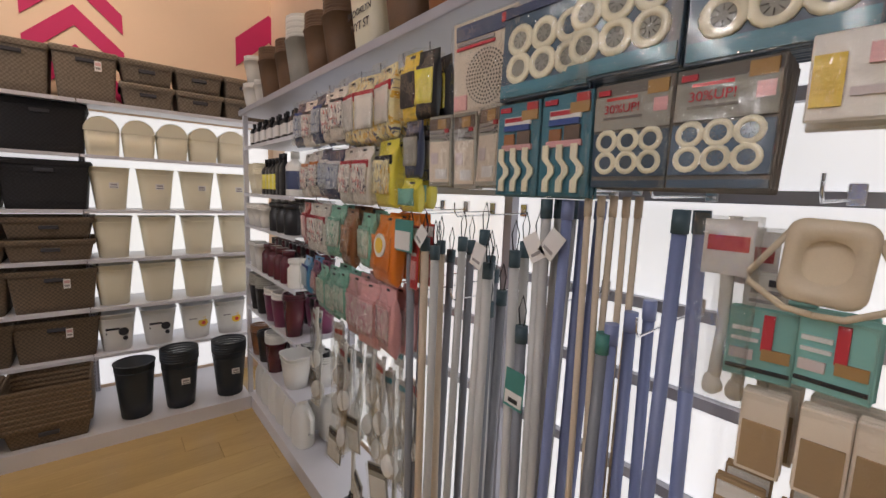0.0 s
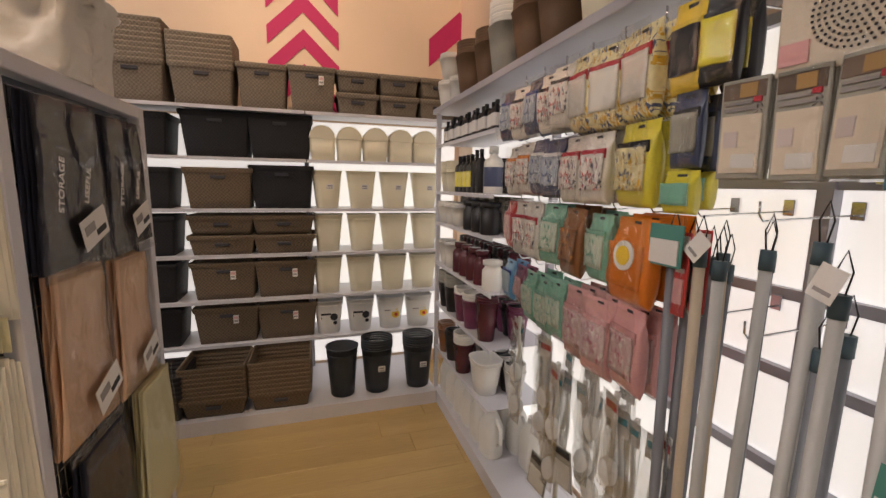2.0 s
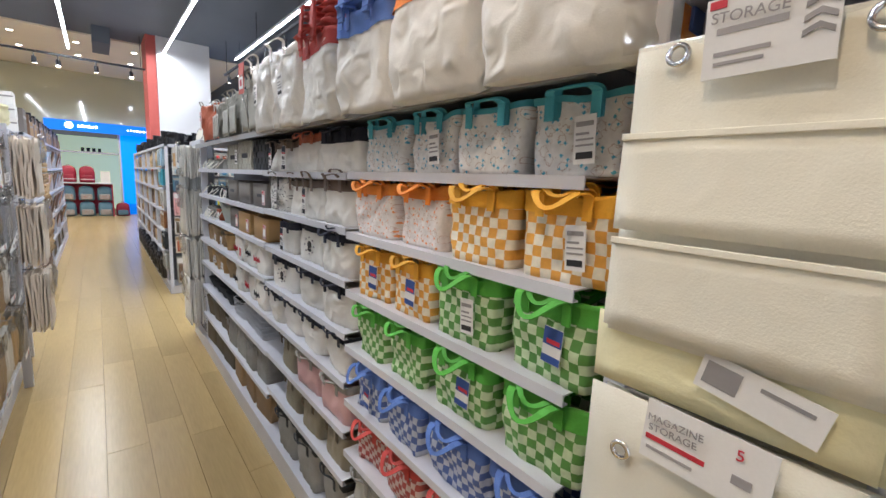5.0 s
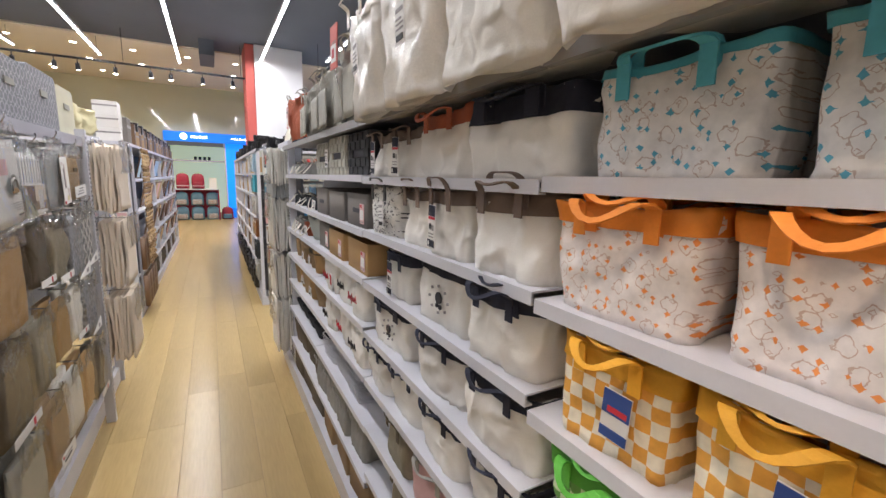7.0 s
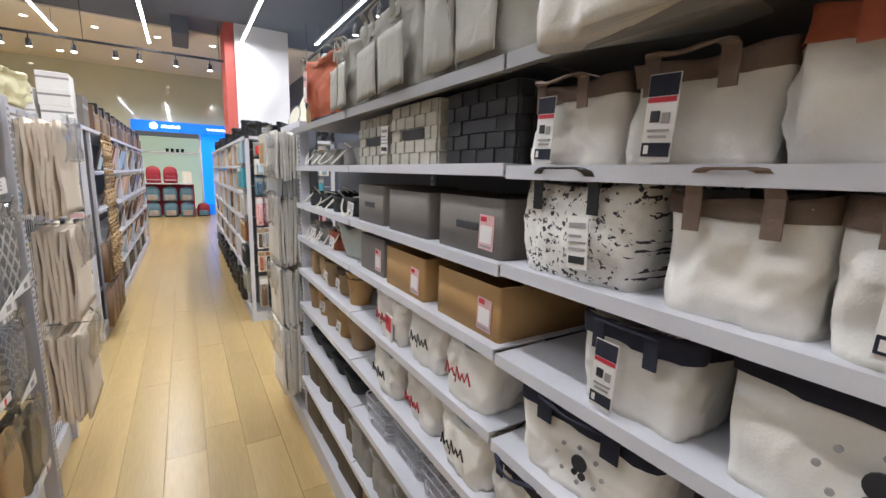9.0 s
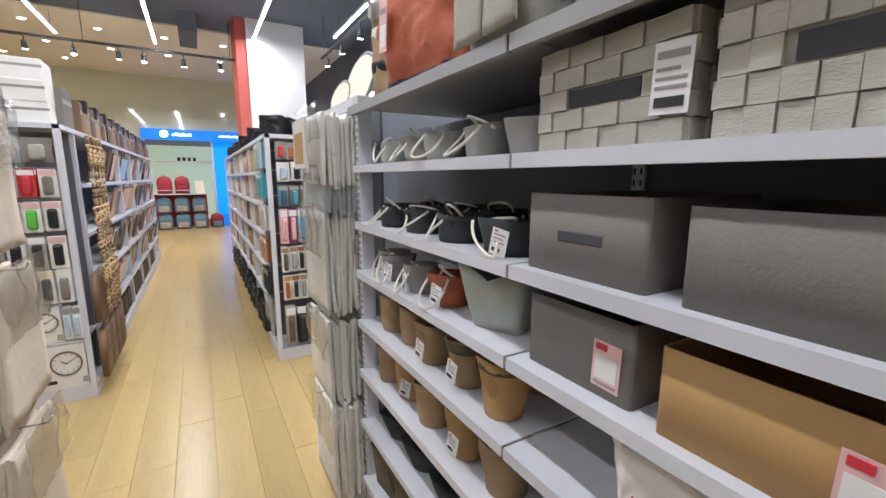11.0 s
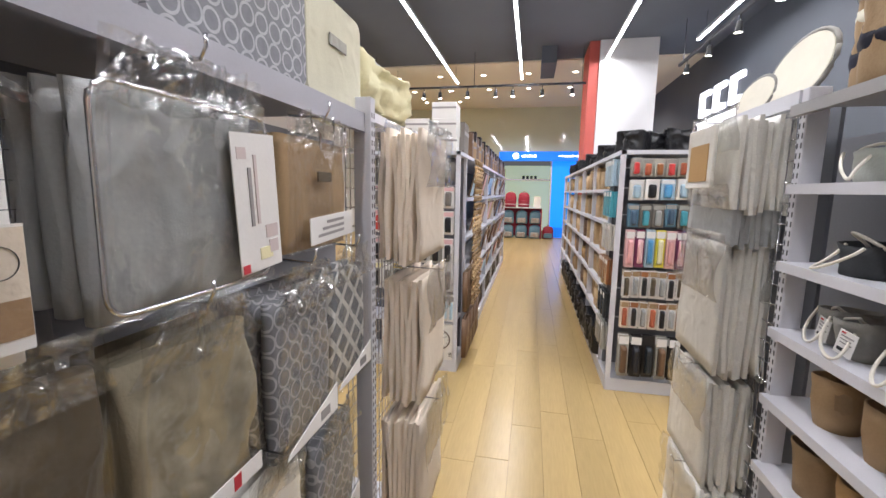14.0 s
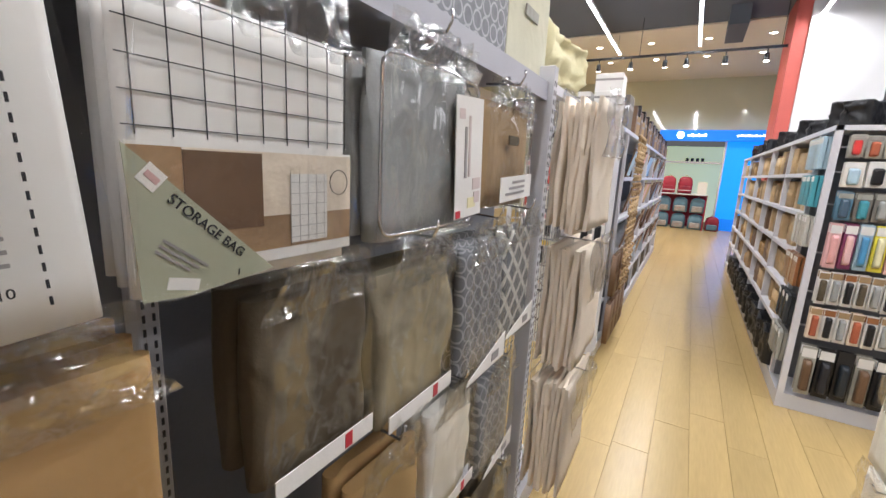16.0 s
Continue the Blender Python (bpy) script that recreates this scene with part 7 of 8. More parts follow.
for k in range(4):
    for j in range(3):
        if (k + j) % 2:
            part("check_patch", bx(-0.926, 1.56 + 0.055 * k, 1.875 + 0.055 * j, -0.921, 1.615 + 0.055 * k, 1.93 + 0.055 * j), BLUE, t)
part("side_cloth", bx(-0.932, 1.53, 1.862, -0.927, 1.80, 2.12), ORANGE, t)
place(carrier(CANVAS, BLUE, "white canvas carrier with blue top and folded handles", 0.275, 0.24, 0.28, 0.06, 82, 3, 0.015, layers=6), [C(-1.645, 0.28, 4)])
place(carrier(CANVAS, RED, "white canvas carrier with red top and folded handles", 0.29, 0.235, 0.28, 0.05, 83, 3, 0.015, layers=6), [C(-1.945, 0.28, -4)])
place(carrier(WHITE_PACK, WHITE_PACK, "white carrier in clear film with a paper tag", 0.27, 0.27, 0.26, 0.04, 84, 1, 0.018, "white"), [C(-2.255, 0.26, 3), C(-2.535, 0.26, -3)])
for x, w, h, sd in ((-2.965, 0.33, 0.29, 85), (-3.385, 0.46, 0.25, 86), (-3.76, 0.24, 0.24, 87)):
    t = carrier(GREY_CLOTH, GREY_CLOTH, "wide grey cloth carrier with front pockets and a folded top", w, h, 0.24, 0.045, sd, 2, 0.02, group="grey carriers", drop=0)
    for sgn in (-1, 1):
        bm = sheet_of(w * 0.40, h * 0.62, sd + sgn, 0.006, -0.24 / 2 - 0.030, 0.003, 7, 7, 12)
        bm.transform(pose(sgn * w * 0.22, 0, h * 0.66))
        part("pocket", bm, GREY_CLOTH, t)
    t.matrix_basis = C(x, 0.24, 3 * math.sin(sd), G_FRONT + 0.012)
sale = thing("price_sign", "red and white price card on a wire above the carriers", "sign", at=pose(-2.97, G_FRONT - 0.05, 2.03, 0, 3, 0))
part("card", bx(-0.048, 0, -0.075, 0.048, 0.003, 0.075), RED_PAINT, sale)
bm = bmesh.new()
tube(bm, [(0, 0.005, -0.06), (0.004, 0.02, -0.15), (0.012, 0.045, -0.262)], 0.0025, 6)
part("stem", bm, CHROME, sale, "bent wire stem")
part("price_panel", bx(-0.036, -0.0015, -0.052, 0.036, -0.0003, 0.008), PAPER, sale)
part("print", bx(-0.016, -0.0025, -0.038, 0.016, -0.0016, -0.006), RED_INK, sale)
terra = carrier(TERRA, TERRA, "terracotta cloth bag with a dark base and knotted straps", 0.385, 0.27, 0.24, 0.03, 88, 0, 0.022, group="grey carriers", drop=0)
part("base_band", soft(0.377, 0.246, 0.02, 88, 0.995, 0.018, 0), NAVY, terra)
for sgn in (-1, 1):
    bm = bmesh.new()
    bmesh.ops.create_uvsphere(bm, u_segments=10, v_segments=7, radius=0.034, matrix=pose(sgn * 0.13, -0.05, 0.285) @ Matrix.Diagonal((1.2, 0.8, 0.9, 1)))
    for v in bm.verts:
        v.co += Vector((1, 1, 1)) * 0.012 * noise.noise(v.co * 40)
    part("knot", bm, STEEL_GREY, terra, "grey knotted strap")
card(terra, -0.12, -0.155, 0.15, 0.04, 0.13, PINK_CARD, ((PAPER, 0, -0.2, 0.8, 0.4), (GREY_INK, 0, 0.25, 0.7, 0.1)), "swing_tag", 4)
terra.matrix_basis = C(-4.085, 0.24, 5, G_FRONT + 0.012)
striped = tote(KRAFT, GREY_CLOTH, "tan, charcoal and cream striped tall bag", 0.15, 0.29, 0.18, 0.05, 1, 0.03, 0.02, 88, None, "grey carriers", 0.01)
for z0, z1_, m in ((0.07, 0.13, NAVY), (0.18, 0.21, CREAM_CANVAS)):
    bm = soft(0.154, 0.184, z1_ - z0, 88, 0.99, 0.009, 0)
    bm.transform(pose(0, 0, z0))
    part("stripe", bm, m, striped)
place(striped, [C(-4.37, 0.18, 4, G_FRONT + 0.03), C(-4.51, 0.18, -4, G_FRONT + 0.10)])


# ---- cloth pockets and packs on the corner end frame ----
def pocket_hanger(label, mat, w, h, pockets, n=4, eye=-0.02):
    t = thing("pocket_organiser", label, "organiser", "pocket organisers")
    for k in range(n):
        bm = sheet_of(w, h, 3 + k, 0.003, 0.0075 * k, 0.0025, 8, 10, 8)
        bm.transform(pose(0.0045 * k, 0, -0.008 * (k % 3) - 0.002 * k, 0, 0.35 * k * math.sin(k), 0))
        part("cloth", bm, mat, t)
    for z, hh in pockets:
        bm = sheet_of(w * 1.015, hh, z * 40, 0.003, -0.012, 0.003, 8, 5, 8)
        bm.transform(pose(0, 0, z))
        part("pocket", bm, mat, t)
        part("pocket_hem", bx(-w * 0.507, -0.017, z - 0.006, w * 0.507, -0.011, z + 0.003, 0.001), mat, t)
    for s in (-1, 1):
        bm = bmesh.new()
        c = (s * w * 0.31, -0.008, eye)
        loft(bm, [[(c[0] + q * math.cos(a / 8 * math.pi), c[1] + yy, c[2] + q * math.sin(a / 8 * math.pi)) for a in range(16)] for q, yy in ((0.015, 0.002), (0.015, -0.003), (0.009, -0.003), (0.009, 0.002))], False)
        part("eyelet", bm, CHROME, t, "metal eyelet")
    return t


po = pocket_hanger("cream cloth hanging pocket organiser with eyelets", CREAM_CANVAS, 0.30, 0.40, ((-0.118, 0.13), (-0.262, 0.128)), 8)
card(po, 0.0, -0.018, -0.012, 0.122, 0.09, PAPER, ((GREY_INK, -0.12, 0.08, 0.55, 0.08), (GREY_INK, -0.18, -0.2, 0.45, 0.05), (GREY_INK, -0.2, -0.32, 0.4, 0.04), (RED_INK, -0.4, 0.42, 0.14, 0.1)), "header_card", -2)
words(po, "STORAGE", -0.018, -0.0205, 0.008, 0.017, GREY_INK)
for k in range(3):
    part("print_chevron", chevron(0.045, 0.012 - 0.014 * k, 0.026, 0.007, 0.006, -0.0198), GREY_INK, po)
for k in range(3):
    bm = sheet_of(0.318, 0.105, 9 + k, 0.003, 0.004 + 0.014 * k, 0.002, 6, 4)
    bm.transform(pose(-0.008 + 0.008 * k, 0, -0.375 - 0.004 * k))
    part("lower_cloth", bm, YELLOW_CREAM, po)
card(po, 0.045, -0.006, -0.425, 0.13, 0.05, PAPER, ((GREY_INK, -0.3, 0, 0.3, 0.6), (GREY_INK, 0.2, 0.2, 0.4, 0.1)), "photo_card", 12)
bm = sheet_of(0.33, 0.06, 5, 0.006, -0.012, 0.001, 10, 4, 30)
bm.transform(pose(0, 0, 0.05))
part("film", bm, FILM, po)
po.matrix_basis = pose(-0.696, 1.472, 1.74, 0, 0, 0)
pm = pocket_hanger("white cloth magazine pocket organiser with eyelets", CREAM_CANVAS, 0.315, 0.88, ((-0.253, 0.6),), 8, -0.087)
card(pm, 0.01, -0.016, -0.032, 0.15, 0.088, PAPER, ((RED_INK, -0.22, -0.12, 0.5, 0.08), (GREY_INK, -0.25, -0.3, 0.4, 0.05), (GREY_INK, 0.3, -0.1, 0.14, 0.14)), "header_card", 3)
words(pm, "MAGAZINE", -0.025, -0.0185, -0.010, 0.014, GREY_INK)
words(pm, "STORAGE", -0.027, -0.0185, -0.024, 0.014, GREY_INK)
words(pm, "5", 0.05, -0.0185, -0.01, 0.02, RED_INK)
pm.matrix_basis = pose(-0.706, 1.478, 1.248, 0, 0, 0)

# the frame's side, facing the corner (+x)
EX = CX1 + 0.004


def draped(label, mat, w, h, n, name="packed_cloth", tag=True, seed=1, group="packed cloths"):
    t = thing(name, label, "pack", group)
    for k in range(n):
        bm = sheet_of(w, h, seed + k, 0.007, 0.009 * k, 0.003, 9, 9, 11, 0.5)
        bm.transform(pose(0, 0, 0, 0, 2.5 * math.sin(seed + k), 0))
        part("cloth", bm, mat, t)
    bm = sheet_of(w * 1.04, h * 1.06, seed + 9, 0.010, -0.011, 0.001, 12, 12, 16, 0.45)
    part("film", bm, FILM_THICK, t, "crinkled clear film")
    if tag:
        card(t, w * 0.12, -0.024, -h * 0.78, 0.14, 0.08, PAPER, ((GREY_INK, -0.2, 0.1, 0.4, 0.3), (BLACK_INK, 0.2, -0.2, 0.4, 0.2)), "photo_card", -18)
    return t


blk = draped("black cloth bags in crinkled film with a photo card", NAVY, 0.34, 0.40, 4, seed=4)
words(blk, "STORAGE", -0.10, -0.026, -0.2, 0.03, PAPER, tilt=78)
words(blk, "USEFUL", 0.02, -0.026, -0.2, 0.03, PAPER, tilt=72)
blk.matrix_basis = pose(EX, 1.76, 1.79, 0, 0, 90)
b2 = copy_thing(blk, pose(EX, 2.09, 1.79, 0, 0, 90))
place(draped("peach cloth bags in crinkled film", PEACH_CLOTH, 0.30, 0.44, 4, seed=7), [pose(EX, 1.75, 1.38, 0, 0, 90), pose(EX, 2.07, 1.36, 0, 0, 90)])
place(draped("black cloth bags low on the frame", NAVY, 0.32, 0.4, 3, seed=11, tag=False), [pose(EX, 1.78, 0.90, 0, 0, 90)])
place(draped("yellow cream cloth bags low on the frame", YELLOW_CREAM, 0.34, 0.5, 4, seed=13, tag=False), [pose(EX + 0.03, 2.10, 0.92, 0, 0, 90), pose(EX, 1.75, 0.55, 0, 0, 90)])


# ---- goods on the gondola across the aisle (facing +y) ----
LY = L_FRONT + 0.055


def L(x, z, y=LY, tilt=0.0, rz=0.0):
    return pose(x, y, z, 0, tilt, 180 + rz)


def storage_pack(mat, label, w, h, d=0.035, n=2, tag=None, seed=1, film_mat=None, group="packed storage bags", wrinkle=0.006):
    """A folded bag in a crinkled clear sleeve gathered at the hook; hangs from z = 0, front at -y."""
    t = thing("storage_pack", label, "pack", group)
    for k in range(n):
        bm = bmesh.new()
        rings = []
        for q in range(9):
            v = q / 8
            z = -h * (0.13 + 0.87 * v)
            ring = []
            for x, y in rrect(w * 0.97, d * (0.55 + 0.45 * math.sin(math.pi * min(max(v, 0.06), 0.94))), 0.012, 2, 8):
                p = Vector((x * 11 + seed, z * 9, k))
                dy = wrinkle * (noise.noise(p) + 0.8 * (0.5 - abs(noise.noise(p * 2.2))))
                ring.append((x, y + (-dy if y < 0 else 0), z))
            rings.append(ring)
        loft(bm, rings[::-1], True, True)
        bm.transform(pose(0.004 * k, (d + 0.012) * k, 0.004 * k))
        part("folded_bag", bm, mat, t)
    bm = sheet_of(w * 1.06, h * 1.05, seed + 3, 0.010, -d / 2 - 0.012, 0.001, 16, 16, 13, 0.35)
    bm.transform(pose(0, 0, 0.012))
    part("film", bm, film_mat or FILM_THICK, t, "crinkled clear film sleeve")
    bm = sheet_of(w * 1.05, h * 0.26, seed + 5, 0.016, -d / 2 - 0.016, 0.001, 22, 9, 34, 0.9)
    bm.transform(pose(0, 0, 0.016))
    for f_ in bm.faces:
        f_.smooth = False
    part("gathered_top", bm, FILM_GATHER, t, "gathered shiny film at the hook")
    bm = bmesh.new()
    tube(bm, [(0, 0.05, 0.02), (0, -d / 2 - 0.02, 0.014), (0, -d / 2 - 0.03, 0.03), (0, -d / 2 - 0.03, 0.045)], 0.0028, 6)
    part("hook", bm, CHROME, t)
    f = -d / 2 - 0.018
    if tag == "corner":
        bm = bmesh.new()
        a = [(-w * 0.44, -h * 0.98), (w * 0.47, -h * 0.98), (w * 0.47, -h * 0.80), (-w * 0.40, -h * 0.95)]
        v0 = [bm.verts.new((x, f, z)) for x, z in a]
        v1 = [bm.verts.new((x, f + 0.002, z)) for x, z in a]
        bm.faces.new(v0), bm.faces.new(v1[::-1])
        for i in range(4):
            bm.faces.new((v0[i], v1[i], v1[(i + 1) % 4], v0[(i + 1) % 4]))
        bmesh.ops.recalc_face_normals(bm, faces=bm.faces)
        c = part("paper_band", bm, PAPER, t)
        part("print", bx(w * 0.12, f - 0.001, -h * 0.95, w * 0.3, f - 0.0002, -h * 0.89), GREY_INK, c)
    elif tag == "band":
        card(t, 0.02, f, -h * 0.88, w * 0.8, h * 0.17, PAPER, ((GREY_INK, -0.1, 0.15, 0.6, 0.1), (BLACK_INK, -0.1, -0.1, 0.5, 0.16), (RED_INK, -0.42, 0.3, 0.06, 0.2)), "paper_band", 3)
    elif tag == "strap":
        part("handle_strap", bx(-0.03, f, -h * 0.46, 0.03, f + 0.004, -h * 0.38, 0.001), DARK_BROWN, t)
    elif tag == "bottom":
        card(t, 0.0, f, -h * 0.95, w * 0.9, h * 0.1, PAPER, ((RED_INK, 0.2, 0, 0.08, 0.8),), "paper_band")
    return t


# front row
jp = storage_pack(PAPER, "white printed pack with a dashed edge and a grey disc", 0.30, 0.32, 0.02, 2, seed=1, wrinkle=0.002, film_mat=FILM)
bm = bmesh.new()
for k in range(24):
    box(bm, 0.1138, -0.0195, -0.045 - 0.011 * k, 0.1154, -0.0185, -0.0395 - 0.011 * k)
tagged(part("dashed_line", bm, BLACK_INK, jp), kind="stuff")
bm = bmesh.new()
bmesh.ops.create_cone(bm, cap_ends=True, segments=24, radius1=0.034, radius2=0.034, depth=0.001, matrix=pose(0.062, -0.019, -0.185, 90, 0, 0))
part("grey_disc", bm, GREY_FELT, jp)
bm = bmesh.new()
tube(bm, [(0.085, -0.021, -0.205), (0.083, -0.021, -0.172), (0.062, -0.021, -0.163), (0.041, -0.021, -0.172), (0.039, -0.021, -0.205)], 0.003, 6)
part("printed_handle", bm, PAPER, jp)
part("printed_band", bx(0.039, -0.0215, -0.212, 0.085, -0.0195, -0.197), TAN_BOARD, jp)
part("printed_patch", bx(-0.05, -0.0205, -0.15, 0.02, -0.0185, -0.10), PINK_CARD, jp)
words(jp, "SKR-19-10", 0.080, -0.0195, -0.286, 0.009, BLACK_INK, 0, 0)
bm = bmesh.new()
for k in range(4):
    box(bm, 0.03 + 0.006 * k, -0.0195, -0.246 - 0.008 * k, 0.10, -0.0185, -0.2435 - 0.008 * k)
part("print_lines", bm, GREY_INK, jp)
jp.matrix_basis = L(-3.176, 1.69, LY + 0.04, -3.5)

gp = storage_pack(PAPER, "white grid-patterned storage bag in clear film with a photo card", 0.262, 0.30, 0.02, 3, seed=2, wrinkle=0.002, film_mat=FILM)
bm = bmesh.new()
for k in range(9):
    box(bm, -0.118 + 0.030 * k, -0.0125, -0.16, -0.1171 + 0.030 * k, -0.0115, -0.035)
for k in range(5):
    box(bm, -0.127, -0.0125, -0.045 - 0.027 * k, 0.127, -0.0115, -0.0441 - 0.027 * k)
tagged(part("grid_line", bm, BLACK_INK, gp), kind="stuff")
c = part("photo_card", bx(-0.128, -0.0165, -0.285, 0.128, -0.0135, -0.165), PAPER, gp)
part("photo", bx(-0.127, -0.0175, -0.272, 0.127, -0.0168, -0.168), PHOTO_WOOD, c)
part("photo_wall", bx(-0.085, -0.0180, -0.235, 0.127, -0.0176, -0.168), BEIGE_BAG, c)
part("photo_cabinet", bx(-0.085, -0.0185, -0.245, -0.005, -0.0181, -0.17), DARK_WOOD, c)
part("photo_bag", bx(0.03, -0.0190, -0.268, 0.085, -0.0186, -0.19), PAPER, c)
bm = bmesh.new()
for k in range(5):
    box(bm, 0.03 + 0.0125 * k, -0.0194, -0.268, 0.0305 + 0.0125 * k, -0.0191, -0.19)
for k in range(6):
    box(bm, 0.03, -0.0194, -0.262 + 0.0125 * k, 0.085, -0.0191, -0.2615 + 0.0125 * k)
tagged(part("photo_bag_grid", bm, GREY_INK, c), kind="stuff")
bm = bmesh.new()
loft(bm, [[(0.105 + q * math.cos(a / 12 * math.pi), yy, -0.20 + q * math.sin(a / 12 * math.pi)) for a in range(24)] for q, yy in ((0.0155, -0.0186), (0.0155, -0.0194), (0.0148, -0.0194), (0.0148, -0.0186))], False)
part("round_stamp", bm, BLACK_INK, c)
bm = bmesh.new()
a = [(-0.132, -0.166), (-0.126, -0.300), (-0.085, -0.302), (0.004, -0.292)]
v0, v1 = [bm.verts.new((x, -0.0205, z)) for x, z in a], [bm.verts.new((x, -0.0195, z)) for x, z in a]
bm.faces.new(v0), bm.faces.new(v1[::-1])
for i in range(4):
    bm.faces.new((v0[i], v1[i], v1[(i + 1) % 4], v0[(i + 1) % 4]))
bmesh.ops.recalc_face_normals(bm, faces=bm.faces)
c2 = part("sage_corner", bm, SAGE_CARD, gp, "sage green printed corner")
words(gp, "STORAGE BAG", -0.066, -0.0212, -0.241, 0.0135, BLACK_INK, 0, -42)
words(gp, "1", -0.038, -0.0212, -0.289, 0.009, BLACK_INK, 0, -10)
bm = bmesh.new()
for k in range(3):
    box(bm, -0.03, -0.0004, -0.002 - 0.007 * k, 0.03 - 0.008 * k, 0.0004, 0.0012 - 0.007 * k)
bm.transform(pose(-0.088, -0.021, -0.262, 0, 38, 0) @ Matrix.Scale(0.8, 4))
part("small_print", bm, GREY_INK, c2)
card(gp, -0.112, -0.0212, -0.194, 0.018, 0.018, PAPER, ((PINK_CARD, 0, 0, 0.7, 0.3),), "diamond_sticker", 45)
card(gp, -0.092, -0.0212, -0.290, 0.028, 0.011, PAPER, (), "sticker", 14)
gp.matrix_basis = L(-3.477, 1.653, LY + 0.03) @ Matrix.Scale(0.9, 4)

sp = storage_pack(STEEL_GREY, "grey folded cloth box in crinkled clear film with a paper card", 0.29, 0.30, 0.035, 3, seed=3, wrinkle=0.02)
card(sp, 0.108, -0.036, -0.172, 0.105, 0.215, PAPER, ((FAINT, -0.3, 0.36, 0.2, 0.08), (FAINT, 0.28, -0.22, 0.3, 0.10), (YELLOW_CREAM, 0.1, -0.38, 0.3, 0.09), (FAINT, 0.3, -0.34, 0.22, 0.1), (GREY_INK, -0.16, 0.05, 0.07, 0.42), (FAINT, -0.02, 0.1, 0.06, 0.5), (RED_INK, -0.40, -0.46, 0.14, 0.06)), "paper_card", -4)
bm = bmesh.new()
for y in (-0.030,):
    pts = [(x, y, z - 0.165) for x, z in rrect(0.285, 0.25, 0.025, 4)]
    tube(bm, pts + pts[:1], 0.003, 6)
part("wire_rim", bm, CHROME, sp)
sp.matrix_basis = L(-3.81, 1.685, LY)
place(storage_pack(KRAFT, "brown fabric box folded flat with a dark strap", 0.285, 0.264, 0.03, 2, "strap", 4, wrinkle=0.003), [L(-4.17, 1.674, LY - 0.01)])
bp = thing("paper_band", "white paper band with red and black print on a folded box", "card", at=L(-4.19, 1.455, LY + 0.03, -3))
part("band_card", bx(-0.10, 0, -0.028, 0.10, 0.002, 0.028), PAPER, bp)
bm = bmesh.new()
for k in range(3):
    box(bm, -0.07 + 0.02 * k, -0.0012, -0.015 + 0.013 * k, 0.05, -0.0002, -0.009 + 0.013 * k)
part("print", bm, GREY_INK, bp)
# second row
place(storage_pack(TAN_BOARD, "tan cloth bag in a crinkled clear sleeve", 0.31, 0.36, 0.03, 3, None, 5, wrinkle=0.006), [L(-3.235, 1.37, LY)])
place(storage_pack(DARK_BROWN, "dark brown cloth bag in a crinkled clear sleeve", 0.195, 0.28, 0.045, 2, "bottom", 6, wrinkle=0.012), [L(-3.58, 1.375, LY - 0.015)])
place(storage_pack(OLIVE, "olive brown cloth bag in a crinkled clear sleeve", 0.225, 0.30, 0.045, 2, "bottom", 7, wrinkle=0.018), [L(-3.805, 1.365, LY - 0.01)])
place(storage_pack(CIRCLES, "grey folded box with a pale ring pattern", 0.23, 0.36, 0.03, 3, "corner", 8, wrinkle=0.002), [L(-4.08, 1.375, LY)])
place(storage_pack(LATTICE, "grey and white lattice patterned folded box", 0.225, 0.34, 0.03, 2, "corner", 9, wrinkle=0.002), [L(-4.32, 1.38, LY - 0.01)])
# third and fourth rows
for i, (x, m, w, h, tg, z) in enumerate(((-3.2, DARK_BROWN, 0.28, 0.33, "bottom", 0.98), (-3.5, OLIVE, 0.22, 0.31, None, 1.0), (-3.74, TAN_BOARD, 0.2, 0.29, None, 1.02), (-3.97, CANVAS, 0.2, 0.29, "bottom", 1.03), (-4.23, CIRCLES, 0.21, 0.32, "corner", 0.99), (-3.22, GREY_CLOTH, 0.28, 0.33, None, 0.62), (-3.53, KRAFT, 0.24, 0.33, "band", 0.64), (-3.79, CANVAS, 0.22, 0.32, None, 0.66), (-4.03, TAN_BOARD, 0.21, 0.32, None, 0.65), (-4.27, DARK_BROWN, 0.2, 0.33, "bottom", 0.62), (-2.85, STEEL_GREY, 0.28, 0.32, None, 1.69), (-2.9, OLIVE, 0.28, 0.33, None, 1.36))):
    place(storage_pack(m, "folded storage bag in clear film on a hook", w, h, 0.035, 2, tg, 20 + i, wrinkle=0.01), [L(x, z, LY - 0.01)])
place(board_box(KRAFT, "kraft box on the gondola base", 0.3, 0.16, 0.28, False, group="base boxes"), [pose(x, 0.2, 0.112, 0, 0, 180) for x in (-3.0, -3.4, -3.8, -4.2)])

# on top of that gondola
for x, m, w, h in ((-3.60, CIRCLES, 0.38, 0.24), (-3.99, CIRCLES, 0.39, 0.26), (-4.335, CREAM_BOX, 0.29, 0.24)):
    t = thing("storage_box", "grey ring-patterned storage box on the top shelf" if m == CIRCLES else "pale cream storage box with rounded corners and a strap", "box", "top boxes", L(x, 1.746, 0.27))
    bm = bmesh.new()
    loft(bm, [[(xx, y, z) for xx, z in rrect(w, h, 0.03, 4)] for y in (-0.14, 0.14)], True, True)
    bm.transform(pose(0, 0, h / 2))
    part("body", bm, m, t)
    part("strap", bx(-0.045, -0.146, h * 0.55, 0.045, -0.141, h * 0.66, 0.001), GREY_CLOTH, t)
t = thing("packed_bag", "pale yellow cloth bag in crinkled film on the end frame", "bag", at=L(-4.77, 1.79, 0.25))
